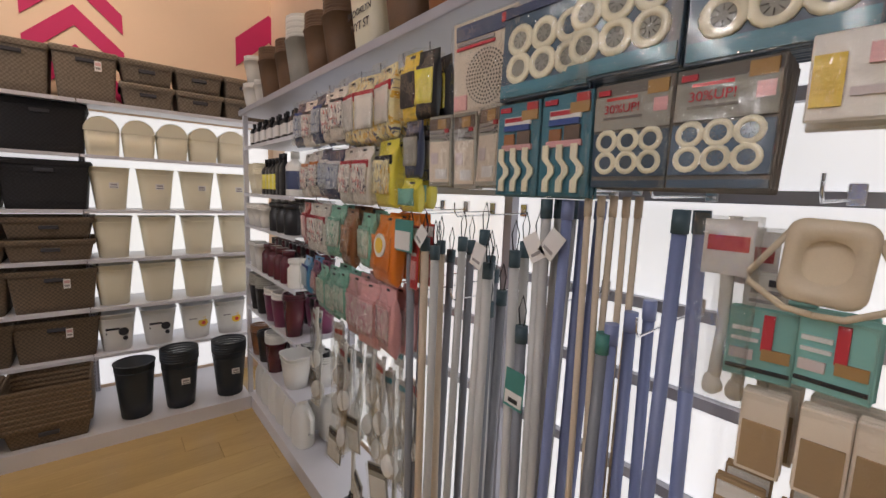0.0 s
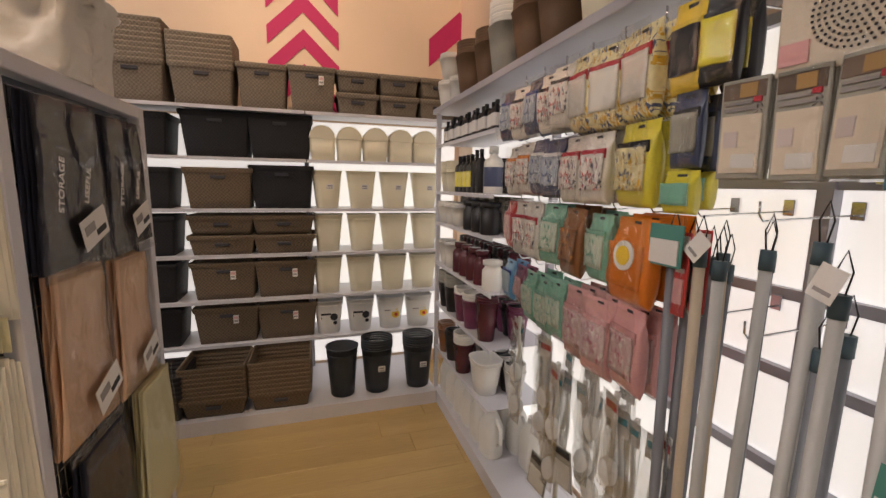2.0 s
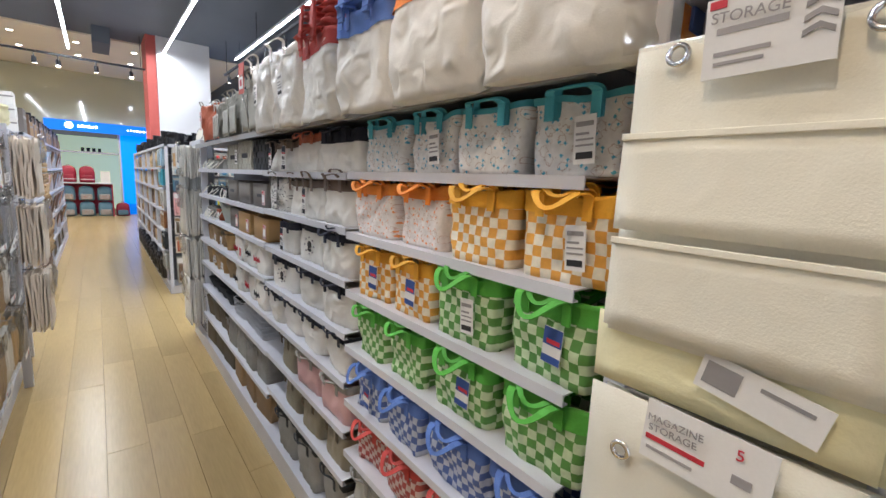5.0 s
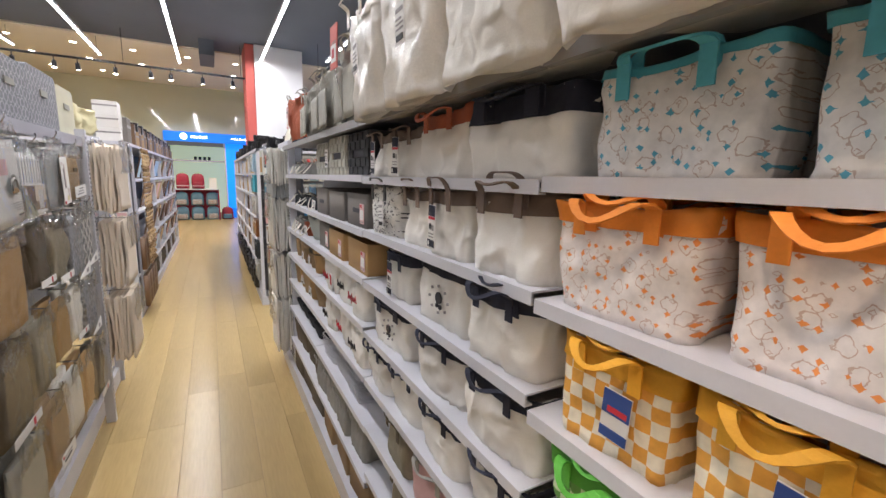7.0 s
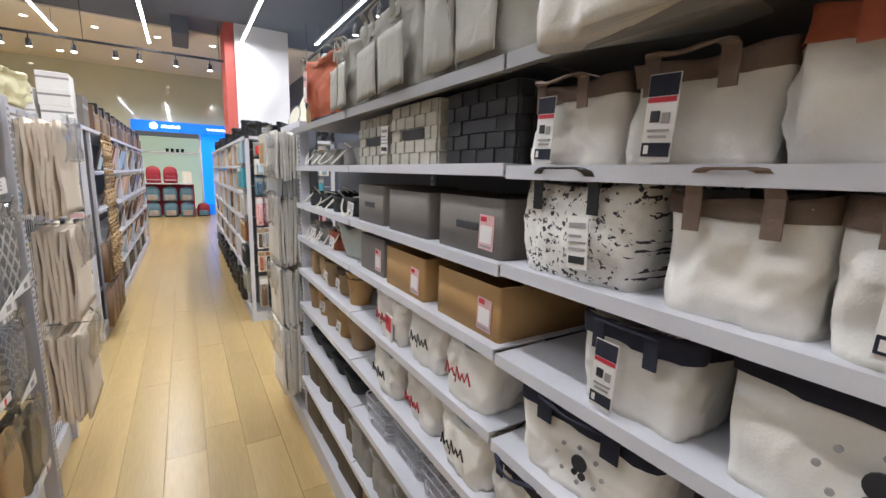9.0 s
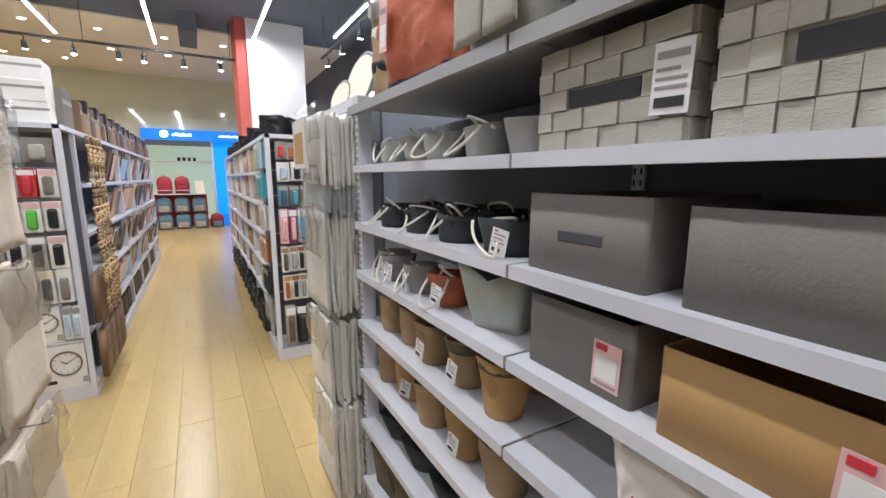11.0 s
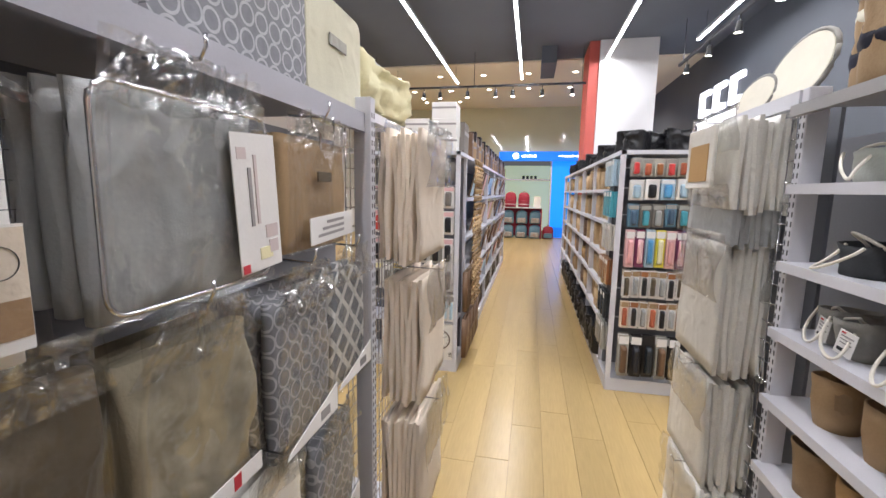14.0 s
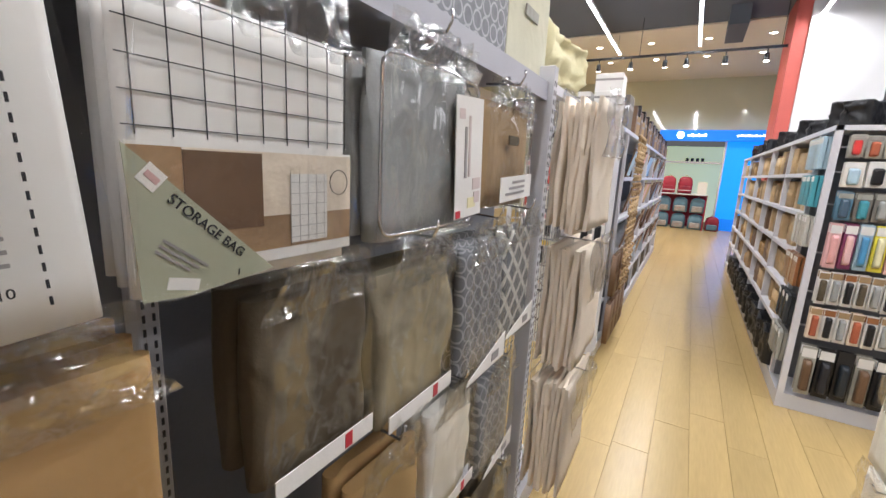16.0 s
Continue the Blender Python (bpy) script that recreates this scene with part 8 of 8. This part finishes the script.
part("body", soft(0.42, 0.3, 0.17, 91, 0.95, 0.03, 0.03, 0.003, 11), YELLOW_CREAM, t)


# ---- hanging bags on the two aisle ends ----
def bag_fan(label, mat, w, h, n, seed, gap=0.017, film_n=2, group="hanging bags", amp=0.010):
    t = thing("hanging_bags", label, "bags", group)
    for k in range(n):
        bm = sheet_of(w * (1 - 0.03 * (k % 3)), h * (1 - 0.04 * (k % 2)), seed + 1.7 * k, amp, gap * k, 0.011, 8, 10, 9, 0.1)
        bm.transform(pose(0.008 * math.sin(seed + k), 0, -0.01 * (k % 3), 1.5 * math.sin(k), 1.5 * math.sin(seed + 2 * k), 0))
        part("bag", bm, mat, t)
    for k in range(film_n):
        bm = sheet_of(w * 1.08, h * 0.5, seed + 31 + k, 0.022, -0.02 + gap * n * k, 0.001, 14, 12, 17, 0.2)
        bm.transform(pose(0.02, 0, 0.03))
        part("film", bm, FILM_GATHER, t, "crinkled clear film")
    bm = bmesh.new()
    tube(bm, [(0, gap * n + 0.02, 0.005), (0, -0.03, 0.0), (0, -0.04, 0.02)], 0.003, 6)
    part("hook", bm, CHROME, t)
    return t


for i, (x, z, h) in enumerate(((-4.72, 1.72, 0.40), (-4.76, 1.26, 0.42), (-4.74, 0.78, 0.42))):
    place(bag_fan("beige cotton bags hung one behind another in clear film", BEIGE_BAG, 0.36, h, 8, 3 + i), [pose(x, L_FRONT + 0.19, z, 0, 0, 180)])
for i, (x, z, h, m) in enumerate(((-4.81, 1.76, 0.26, GREY_BAG), (-4.82, 1.54, 0.14, STEEL_GREY), (-4.83, 1.40, 0.40, GREY_BAG), (-4.83, 0.97, 0.34, GREY_BAG), (-4.81, 0.62, 0.42, CANVAS))):
    place(bag_fan("pale grey packed bags hung one behind another", m, 0.33, h, 9, 13 + i, 0.015, 2, amp=0.006), [pose(x, 1.455, z, 0, 0, 0)])
t = thing("printed_pack", "small pack with a tan picture on the end frame", "pack", at=pose(-4.78, 1.40, 1.66))
part("pack_card", bx(-0.10, 0, -0.10, 0.10, 0.01, 0.08, 0.002), GREY_BAG, t)
part("picture", bx(-0.07, -0.002, -0.08, 0.07, 0.0, 0.03), TAN_BOARD, t)


def hoop(label, rx, rz, m):
    t = thing("oval_hamper", label, "hamper", "oval hampers", m)
    bm = bmesh.new()
    loft(bm, [[(q * rx * math.cos(a / 12 * math.pi), yy, q * rz * math.sin(a / 12 * math.pi) + rz) for a in range(24)] for q, yy in ((0.95, -0.006), (0.95, 0.006))], True, True)
    part("cloth_disc", bm, CREAM_CANVAS, t)
    bm = bmesh.new()
    pts = [(rx * math.cos(a / 12 * math.pi), 0, rz * math.sin(a / 12 * math.pi) + rz) for a in range(25)]
    tube(bm, pts, 0.007, 6)
    part("binding", bm, GREY_FELT, t)
    return t


hoop("cream oval folded hamper with a grey binding", 0.15, 0.10, pose(-4.80, 1.65, 1.812, -8, -12, 4))
for k in range(3):
    hoop("cream oval folded hamper leaning on the end frame", 0.10, 0.065, pose(-5.0 - 0.012 * k, 1.63 + 0.03 * k, 1.812, -10, -10, 8))



# ---- goods on the far gondolas ----
FJ = random.Random(77)


def end_row(x_end, y0, y1, z, w, h, kinds, group, d=0.03):
    """A row of carded packs on the end of a gondola, facing +x."""
    n = int((y1 - y0) / w)
    y0 = y1 - n * w if y1 < 1 else y0
    protos = []
    for label, mat, inset, header in kinds:
        t = thing("carded_pack", label, "pack", group)
        part("pack_card", bx(-w * 0.44, 0, -h, w * 0.44, 0.003, 0, 0.001), mat, t)
        if inset:
            bm = bmesh.new()
            loft(bm, [[(x, y, zz - h * 0.58) for x, zz in rrect(w * a, h * b, w * 0.12, 3)] for a, b, y in ((0.50, 0.66, 0.001), (0.46, 0.62, -d * 0.7), (0.25, 0.5, -d))], True, True)
            part("blister", bm, inset, t)
        if header:
            part("header", bx(-w * 0.40, -0.002, -h * 0.22, w * 0.40, -0.0002, -h * 0.04), header, t)
        protos.append([t, False])
    for k in range(n):
        pr = protos[(k * 7 + int(z * 13)) % len(protos)] if len(protos) > 2 else protos[k % len(protos)]
        for dpt in range(2):
            m = pose(x_end + 0.012 - 0.045 * dpt, y0 + w * (k + 0.5), z + FJ.uniform(-0.006, 0.006), 0, 0, 90 + FJ.uniform(-5, 5))
            if pr[1]:
                copy_thing(pr[0], m)
            else:
                pr[0].matrix_basis, pr[1] = m, True
    for t, used in protos:
        if not used:
            t.matrix_basis = pose(x_end - 0.09, y0 + w * 0.5, z, 0, 0, 90)


RE = -6.66
end_row(RE, 1.60, 2.36, 1.80, 0.078, 0.13, (("orange clear pack on a card", GREY_CLOTH, TERRA, GREY_FELT), ("brown clear pack on a card", GREY_CLOTH, BROWN_PACK, None), ("red clear pack on a card", GREY_CLOTH, RED_PACK, GREY_FELT)), "end packs")
end_row(RE, 1.60, 2.36, 1.65, 0.105, 0.15, (("pale blue pack with a white header", WHITE_PACK, PALE_BLUE, PAPER), ("white pack with a black picture", PAPER, BLACK_PLASTIC, None), ("pale pack with a blue bowl", PALE_BLUE, SKY_PACK, PAPER)), "end packs")
end_row(RE, 1.60, 2.36, 1.47, 0.085, 0.17, (("dark grey pack on a hook", MID_GREY, STEEL_GREY, GREY_CLOTH), ("slate blue pack on a hook", BLUE_BAG, BLUE_PACK, GREY_CLOTH), ("teal pack on a hook", MID_GREY, TEAL, GREY_CLOTH)), "end packs")
end_row(RE, 1.60, 2.36, 1.28, 0.07, 0.28, (("pink carded peeler on a hook", PINK_CARD, PINK_PACK, PAPER), ("lime green carded peeler on a hook", LIME_PACK, YELLOW_CREAM, PAPER), ("sky blue carded peeler on a hook", PALE_BLUE, SKY_PACK, PAPER), ("lilac carded peeler on a hook", PLUM_PLASTIC, PINK_CARD, PAPER)), "peeler cards")
end_row(RE, 1.60, 2.36, 0.97, 0.062, 0.21, (("kitchen tool on a brown and white card", PAPER, DARK_BROWN, KRAFT), ("steel tool on a white card", PAPER, STEEL_GREY, KRAFT), ("dark tool on a white card", PAPER, BLACK_PLASTIC, BROWN_PACK)), "tool cards")
end_row(RE, 1.60, 2.36, 0.73, 0.066, 0.21, (("copper tool on a brown card", BEIGE_BAG, TERRA, KRAFT), ("black tool on a white card", PAPER, BLACK_PLASTIC, BROWN_PACK), ("steel spoon on a pale card", PAPER, STEEL_GREY, KRAFT)), "tool cards")
end_row(RE, 1.60, 2.36, 0.47, 0.09, 0.33, (("brown brush on a clear card", GREY_CLOTH, DARK_WOOD, PAPER), ("black tool pack with a white header", BLACK_PLASTIC, BLACK_INK, PAPER), ("black glove pack on a hook", BLACK_PLASTIC, CHARCOAL_PLASTIC, None)), "low packs", 0.05)
LE = -6.69
end_row(LE, -0.50, 0.29, 1.77, 0.16, 0.15, (("clear film pack on a hook", GREY_BAG, MID_GREY, None), ("grey pack in clear film", MID_GREY, GREY_CLOTH, None)), "end packs")
end_row(LE, -0.50, 0.29, 1.575, 0.10, 0.175, (("black tool on a white card", PAPER, BLACK_PLASTIC, RED_INK), ("red tool pack on a hook", RED_PACK, RED_INK, PAPER), ("grey tool on a card", PAPER, MID_GREY, PINK_CARD)), "tool cards")
end_row(LE, -0.50, 0.29, 1.375, 0.10, 0.19, (("white card with a green tool", PAPER, GREEN, PINK_CARD), ("white card with a red tool", PAPER, RED, PINK_CARD), ("white card with a blue tool", PAPER, SKY_PACK, PINK_CARD), ("white card with a black tool", PAPER, BLACK_PLASTIC, PINK_CARD)), "tool cards")
end_row(LE, -0.50, 0.29, 1.15, 0.10, 0.215, (("white card with a black clip", PAPER, BLACK_PLASTIC, PINK_CARD), ("clear card with a black holder", GREY_CLOTH, BLACK_PLASTIC, PAPER)), "tool cards")
end_row(LE, -0.50, 0.29, 0.925, 0.088, 0.225, (("clear card with a black ring gauge", PAPER, BLACK_PLASTIC, YELLOW_CREAM), ("clear card with a grey ring gauge", PAPER, MID_GREY, PAPER), ("white card with a dark round tool", PAPER, DARK_FELT, YELLOW_PACK)), "tool cards")
end_row(LE, 0.205, 0.305, 0.67, 0.05, 0.225, (("white boxed gadget with a blue print", PAPER, PALE_BLUE, GREY_INK),), "small boxes", 0.02)


def clock_box(label, m, w=0.31, h=0.30, r=0.082):
    """A carton printed with a wall clock, a tan picture and a block of lettering; faces -y."""
    t = thing("clock_box", label, "clock", "boxed clocks", m)
    cx, cz = w * 0.14, h * 0.58
    part("carton", bx(-w / 2, 0, 0, w / 2, 0.06, h, 0.003), PAPER, t)
    bm = bmesh.new()
    loft(bm, [[(cx + q * r * math.cos(a / 14 * math.pi), yy, cz + q * r * math.sin(a / 14 * math.pi)) for a in range(28)] for q, yy in ((1.0, -0.001), (1.0, -0.008), (0.89, -0.009), (0.88, -0.003))], False)
    part("clock_rim", bm, TAUPE, t)
    part("dial", disc(r * 0.885, cx, -0.003, cz, 0.004, 28), PAPER, t)
    for k in range(12):
        part("hour_mark", bx(-0.002, -0.0062, r * 0.70, 0.002, -0.0052, r * 0.82), BLACK_INK, t).matrix_basis = pose(cx, 0, cz, 0, 30 * k, 0)
    for ang, ln in ((-55, 0.45), (60, 0.68)):
        part("clock_pointer", bx(-0.002, -0.0075, -0.01, 0.002, -0.0065, ln * r), BLACK_INK, t).matrix_basis = pose(cx, 0, cz, 0, ang, 0)
    part("printed_picture", bx(-w * 0.47, -0.001, h * 0.42, -w * 0.18, -0.0002, h * 0.52), PEACH_CLOTH, t)
    part("print", bx(-w * 0.32, -0.001, h * 0.14, -w * 0.06, -0.0002, h * 0.22), BLACK_INK, t)
    for k in range(3):
        part("print_chevron", chevron(w * 0.42, h * 0.22 - 0.014 * k, 0.03, 0.008, 0.006, -0.001), BLACK_INK, t)
    return t


for lab, y, z, w, h, r in (("white carton with a printed wall clock", 0.145, 0.10, 0.31, 0.31, 0.085), ("white carton with a printed wall clock, beside another", -0.185, 0.10, 0.31, 0.31, 0.085), ("smaller white carton with a pale printed clock", 0.085, 0.432, 0.22, 0.25, 0.065), ("smaller clock carton beside another on the end shelf", -0.16, 0.432, 0.22, 0.25, 0.065)):
    clock_box(lab, pose(LE - 0.01, y, z, 0, 0, 90), w, h, r)


def wood_box(mat, label, w, h, d, group="wooden boxes"):
    t = thing("wooden_box", label, "box", group)
    part("body", vessel(w, d, w, d, h, 0.004, 0.008, 0, 1, 1), mat, t)
    part("slat", bx(-w / 2 - 0.002, -d / 2 - 0.004, h * 0.45, w / 2 + 0.002, -d / 2 - 0.0005, h * 0.55), mat, t)
    return t


boxes = [wood_box(WOOD_BOX, "pale wooden tray box", 0.23, 0.17, 0.2), wood_box(WOOD_BOX, "tall pale wooden box on the shelf", 0.15, 0.22, 0.18), wood_box(DARK_WOOD, "dark stained crate on the shelf", 0.21, 0.2, 0.2), wood_box(KRAFT, "brown kraft crate on the shelf", 0.2, 0.19, 0.2), wood_box(TAN_BOARD, "low tan storage crate on the shelf", 0.2, 0.12, 0.2)]
for b in boxes:
    b.matrix_basis = pose(-11.6 + 0.26 * boxes.index(b), 1.66, 1.58)
for li, z in enumerate((1.58, 1.30, 1.02, 0.74, 0.46)):
    x = -7.25
    while x > -11.8:
        b = FJ.choice(boxes[:2] if li < 3 and FJ.random() < 0.7 else boxes)
        if not (li == 0 and x < -10.2):
            copy_thing(b, pose(x, 1.54 + 0.11 + FJ.uniform(0, 0.04), z, 0, 0, FJ.uniform(-5, 5)))
        x -= FJ.uniform(0.2, 0.27)
# hanging blue packs and black bags near that gondola's corner
for li, (z, m, lab) in enumerate(((1.80, PALE_BLUE, "pale blue packs on the gondola corner"), (1.56, TEAL, "teal packs on the gondola corner"), (1.30, GREY_BAG, "grey packs on the gondola corner"), (1.03, BROWN_PACK, "brown packs on the gondola corner"), (0.76, DARK_FELT, "dark packs on the gondola corner"), (0.50, GREY_CLOTH, "clear packs on the gondola corner"))):
    place(flat_pack(m, lab, 0.11, 0.2, 0.02, header=PAPER, group="corner packs", n=2), [pose(-6.80 - 0.125 * k, 1.50, z, 0, 0, FJ.uniform(-6, 6)) for k in range(3)])
place(tote(BLACK_PLASTIC, BLACK_PLASTIC, "black folded bag on the base shelf", 0.3, 0.26, 0.24, 0.03, 1, 0.02, 0.03, 95, None, "black bags", 0.02), [pose(-7.3 - 0.36 * k, 1.62, 0.102, 0, 0, FJ.uniform(-8, 8)) for k in range(11)])


def bundle(label, seed, mat=BLACK_PLASTIC):
    t = thing("packed_bundle", label, "bundle", "black bundles")
    rnd = random.Random(seed)
    for k in range(3):
        w = rnd.uniform(0.12, 0.2)
        bm = soft(w, 0.16, rnd.uniform(0.1, 0.17), seed + k, 0.95, 0.02, 0.02, 0.003, 14)
        bm.transform(pose(-0.15 + 0.15 * k, rnd.uniform(-0.05, 0.05), 0, 0, 0, rnd.uniform(-25, 25)))
        part("black_pack", bm, mat, t)
    return t


place(bundle("black plastic bundles on top of the gondola", 5), [pose(-6.95 - 0.5 * k, 1.68 + 0.25 * (k % 2), 1.861, 0, 0, FJ.uniform(-20, 20)) for k in range(10)] + [pose(-6.85, 1.95 + 0.25 * k, 1.861, 0, 0, 90) for k in range(2)])

# aisle face of the left gondola
def wicker_string(label, seed):
    t = thing("wicker_bundle", label, "decoration", "wicker bundles")
    rnd = random.Random(seed)
    for k in range(7):
        bm = bmesh.new()
        pts = []
        r, z0 = rnd.uniform(0.025, 0.05), -0.06 * k
        for q in range(13):
            a = q / 6 * math.pi
            pts.append((r * math.cos(a) + rnd.uniform(-0.006, 0.006), -0.03 - 0.02 * rnd.random(), z0 + 0.6 * r * math.sin(a)))
        tube(bm, pts, 0.008, 5)
        part("ring", bm, WOOD_BOX if k % 3 else KRAFT, t)
    return t


place(wicker_string("string of pale wicker rings on a hook", 3), [pose(-6.82 - 0.13 * k, 0.40, z, 0, 0, 180 + FJ.uniform(-15, 15)) for k in range(4) for z in (1.78, 1.36, 0.96)])
place(wood_box(DARK_WOOD, "dark brown slatted board", 0.2, 0.34, 0.04, "slatted boards"), [pose(-6.85 - 0.22 * k, 0.38, z, 0, 0, 180) for k in range(4) for z in (0.52, 0.112)])


def picture(label, mat, w, h):
    t = thing("picture_board", label, "picture", "picture boards")
    part("edge_moulding", bx(-w / 2, 0, 0, w / 2, 0.015, h, 0.002), DARK_WOOD, t)
    part("picture", bx(-w * 0.44, -0.003, h * 0.06, w * 0.44, -0.0003, h * 0.94), mat, t)
    return t


pics = [picture("blue printed picture board leaning on the shelf", SKY_PACK, 0.24, 0.30), picture("pale picture board leaning on the shelf", PALE_BLUE, 0.22, 0.28), picture("brown framed board on the shelf", BROWN_PACK, 0.2, 0.26), picture("tan wooden board on the shelf", WOOD_BOX, 0.24, 0.3), picture("lilac board on the shelf", PINK_CARD, 0.22, 0.3), picture("dark framed board on the shelf", DARK_WOOD, 0.22, 0.3), picture("kraft board on the shelf", KRAFT, 0.2, 0.28)]
for i, p in enumerate(pics):
    p.matrix_basis = pose(-12.4 + 0.26 * i, 0.28, 0.76, 15, 0, 180)
for z in (1.48, 1.12, 0.76, 0.42):
    x = -7.9
    while x > -12.6:
        p = FJ.choice(pics)
        if not (z == 0.76 and x < -11.1):
            copy_thing(p, pose(x, 0.29 - FJ.uniform(0, 0.05), z, 14, 0, 180 + FJ.uniform(-4, 4)))
        x -= FJ.uniform(0.24, 0.3)
place(wood_box(DARK_BROWN, "brown basket on the gondola base", 0.22, 0.2, 0.2, "base baskets"), [pose(-7.9 - 0.3 * k, 0.2, 0.102, 0, 0, 180) for k in range(15)])
for i, (m, w, h, lab) in enumerate(((MID_GREY, 0.24, 0.26, "dark grey carton on the gondola top"), (PAPER, 0.2, 0.13, "white carton on the gondola top"), (DARK_WOOD, 0.12, 0.24, "dark brown carton on the gondola top"), (KRAFT, 0.2, 0.17, "brown carton on the gondola top"), (BLACK_PLASTIC, 0.14, 0.28, "black carton on the gondola top"))):
    t = thing("carton", lab, "carton", "top cartons")
    part("body", bx(-w / 2, -0.12, 0, w / 2, 0.12, h, 0.003), m, t)
    part("tape", bx(-w / 2 - 0.0005, -0.1206, h * 0.6, w / 2 + 0.0005, -0.1201, h * 0.72), GREY_INK, t)
    sp_ = []
    if m == PAPER:
        sp_ = [pose(-6.86, y, z, 0, 0, 90 + FJ.uniform(-4, 4)) for y in (0.18, -0.05) for z in (1.861, 1.992)] + [pose(-6.88, 0.17, 2.123, 0, 0, 92)]
    elif m == MID_GREY:
        sp_ = [pose(-6.85, y, 1.861, 0, 0, 90) for y in (-0.27, -0.46)] + [pose(-7.05, 0.2, 1.861, 0, 0, 180)]
    else:
        sp_ = [pose(-7.2 - 0.42 * k - 0.13 * i, 0.2, 1.861, 0, 0, 180 + FJ.uniform(-6, 6)) for k in range(12 if m != KRAFT else 13)]
    place(t, sp_)


# ---- display table before the shopfront ----
table = thing("display_table", "white display table with school bags", "table", at=pose(-17.9, 0.6, 0))
part("tabletop", bx(-0.3, -0.68, 1.02, 0.3, 0.68, 1.05, 0.004), WHITE_METAL, table)
for x in (-0.27, 0.27):
    for y in (-0.65, 0.65):
        part("leg", bx(x - 0.02, y - 0.02, 0, x + 0.02, y + 0.02, 1.02), RED_BAG, table)
part("back_board", bx(-0.29, -0.64, 0.05, -0.27, 0.64, 1.0), RED_BAG, table)
part("rail", bx(0.28, -0.6, 1.14, 0.29, 0.35, 1.16), WHITE_METAL, table)
part("price_sign", bx(0.2, 0.38, 1.05, 0.22, 0.62, 1.42), PAPER, table)


def backpack(mat, label, w=0.34, h=0.44, pocket=None):
    t = thing("backpack", label, "backpack", "school bags")
    bm = bmesh.new()
    loft(bm, [[(x, y, z) for x, y in rrect(w * a, 0.18 * b, 0.06, 4)] for a, b, z in ((0.9, 0.9, 0), (1, 1, 0.03), (1, 1, h * 0.6), (0.9, 0.9, h * 0.85), (0.6, 0.6, h * 0.97), (0.3, 0.3, h))], True, True)
    part("body", bm, mat, t)
    bm = bmesh.new()
    loft(bm, [[(x, y - 0.10, z) for x, y in rrect(w * a, 0.08, 0.03, 3)] for a, z in ((0.7, 0.03), (0.76, 0.06), (0.76, h * 0.38), (0.6, h * 0.45))], True, True)
    part("pocket", bm, pocket or mat, t)
    bm = bmesh.new()
    tube(bm, [(-0.04, 0, h - 0.01), (-0.03, 0, h + 0.03), (0.03, 0, h + 0.03), (0.04, 0, h - 0.01)], 0.008, 6)
    part("handle", bm, mat, t)
    return t


place(backpack(RED_BAG, "crimson school backpack on the table", 0.38, 0.5), [pose(-17.85, 0.22, 1.05, 0, 0, 90), pose(-17.85, 0.66, 1.05, 0, 0, 90)])
place(backpack(BLUE_BAG, "slate blue school bag with a printed pocket", 0.38, 0.44, MIXED), [pose(-17.78, 0.16 + 0.45 * k, z, 0, 0, 90) for k in range(3) for z in (0.02, 0.50)])
place(backpack(RED_BAG, "dark red school bag with a printed pocket", 0.36, 0.42, BLUE_BAG), [pose(-17.95, -0.3, 0.0, 0, 0, 90), pose(-17.95, 1.5, 0.0, 0, 0, 90)])

# ---- oak planks ----
PW, PL = 0.192, 1.36
plank_mesh = bpy.data.meshes.new("plank")
bm = bx(0, 0, -0.012, PL - 0.002, PW - 0.0018, 0, 0.0008)
bm.to_mesh(plank_mesh)
bm.free()
plank_mesh.materials.append(OAK)
rest = bmesh.new()
PR = random.Random(3)
for r in range(52):
    y = -5.5 + r * PW
    if y < Y0 or y > Y1:
        continue
    x = -19.0 + PR.uniform(0, PL)
    while x < 1.3:
        near = (-7.4 < x < 1.2 and 0.15 < y < 1.6) or (-2.4 < x < 1.2 and -1.2 < y < 3.2) 
        if near and x + PL < 1.32:
            p = new("plank", plank_mesh)
            p.parent = floor_slab
            p.location = (x, y, PR.uniform(-0.0004, 0.0004))
        else:
            box(rest, x, y, -0.012, min(x + PL - 0.002, 1.32), min(y + PW - 0.0018, Y1 + 0.02), 0)
        x += PL
far_planks = tagged(part("far_planks", rest, OAK, floor_slab), kind="stuff")
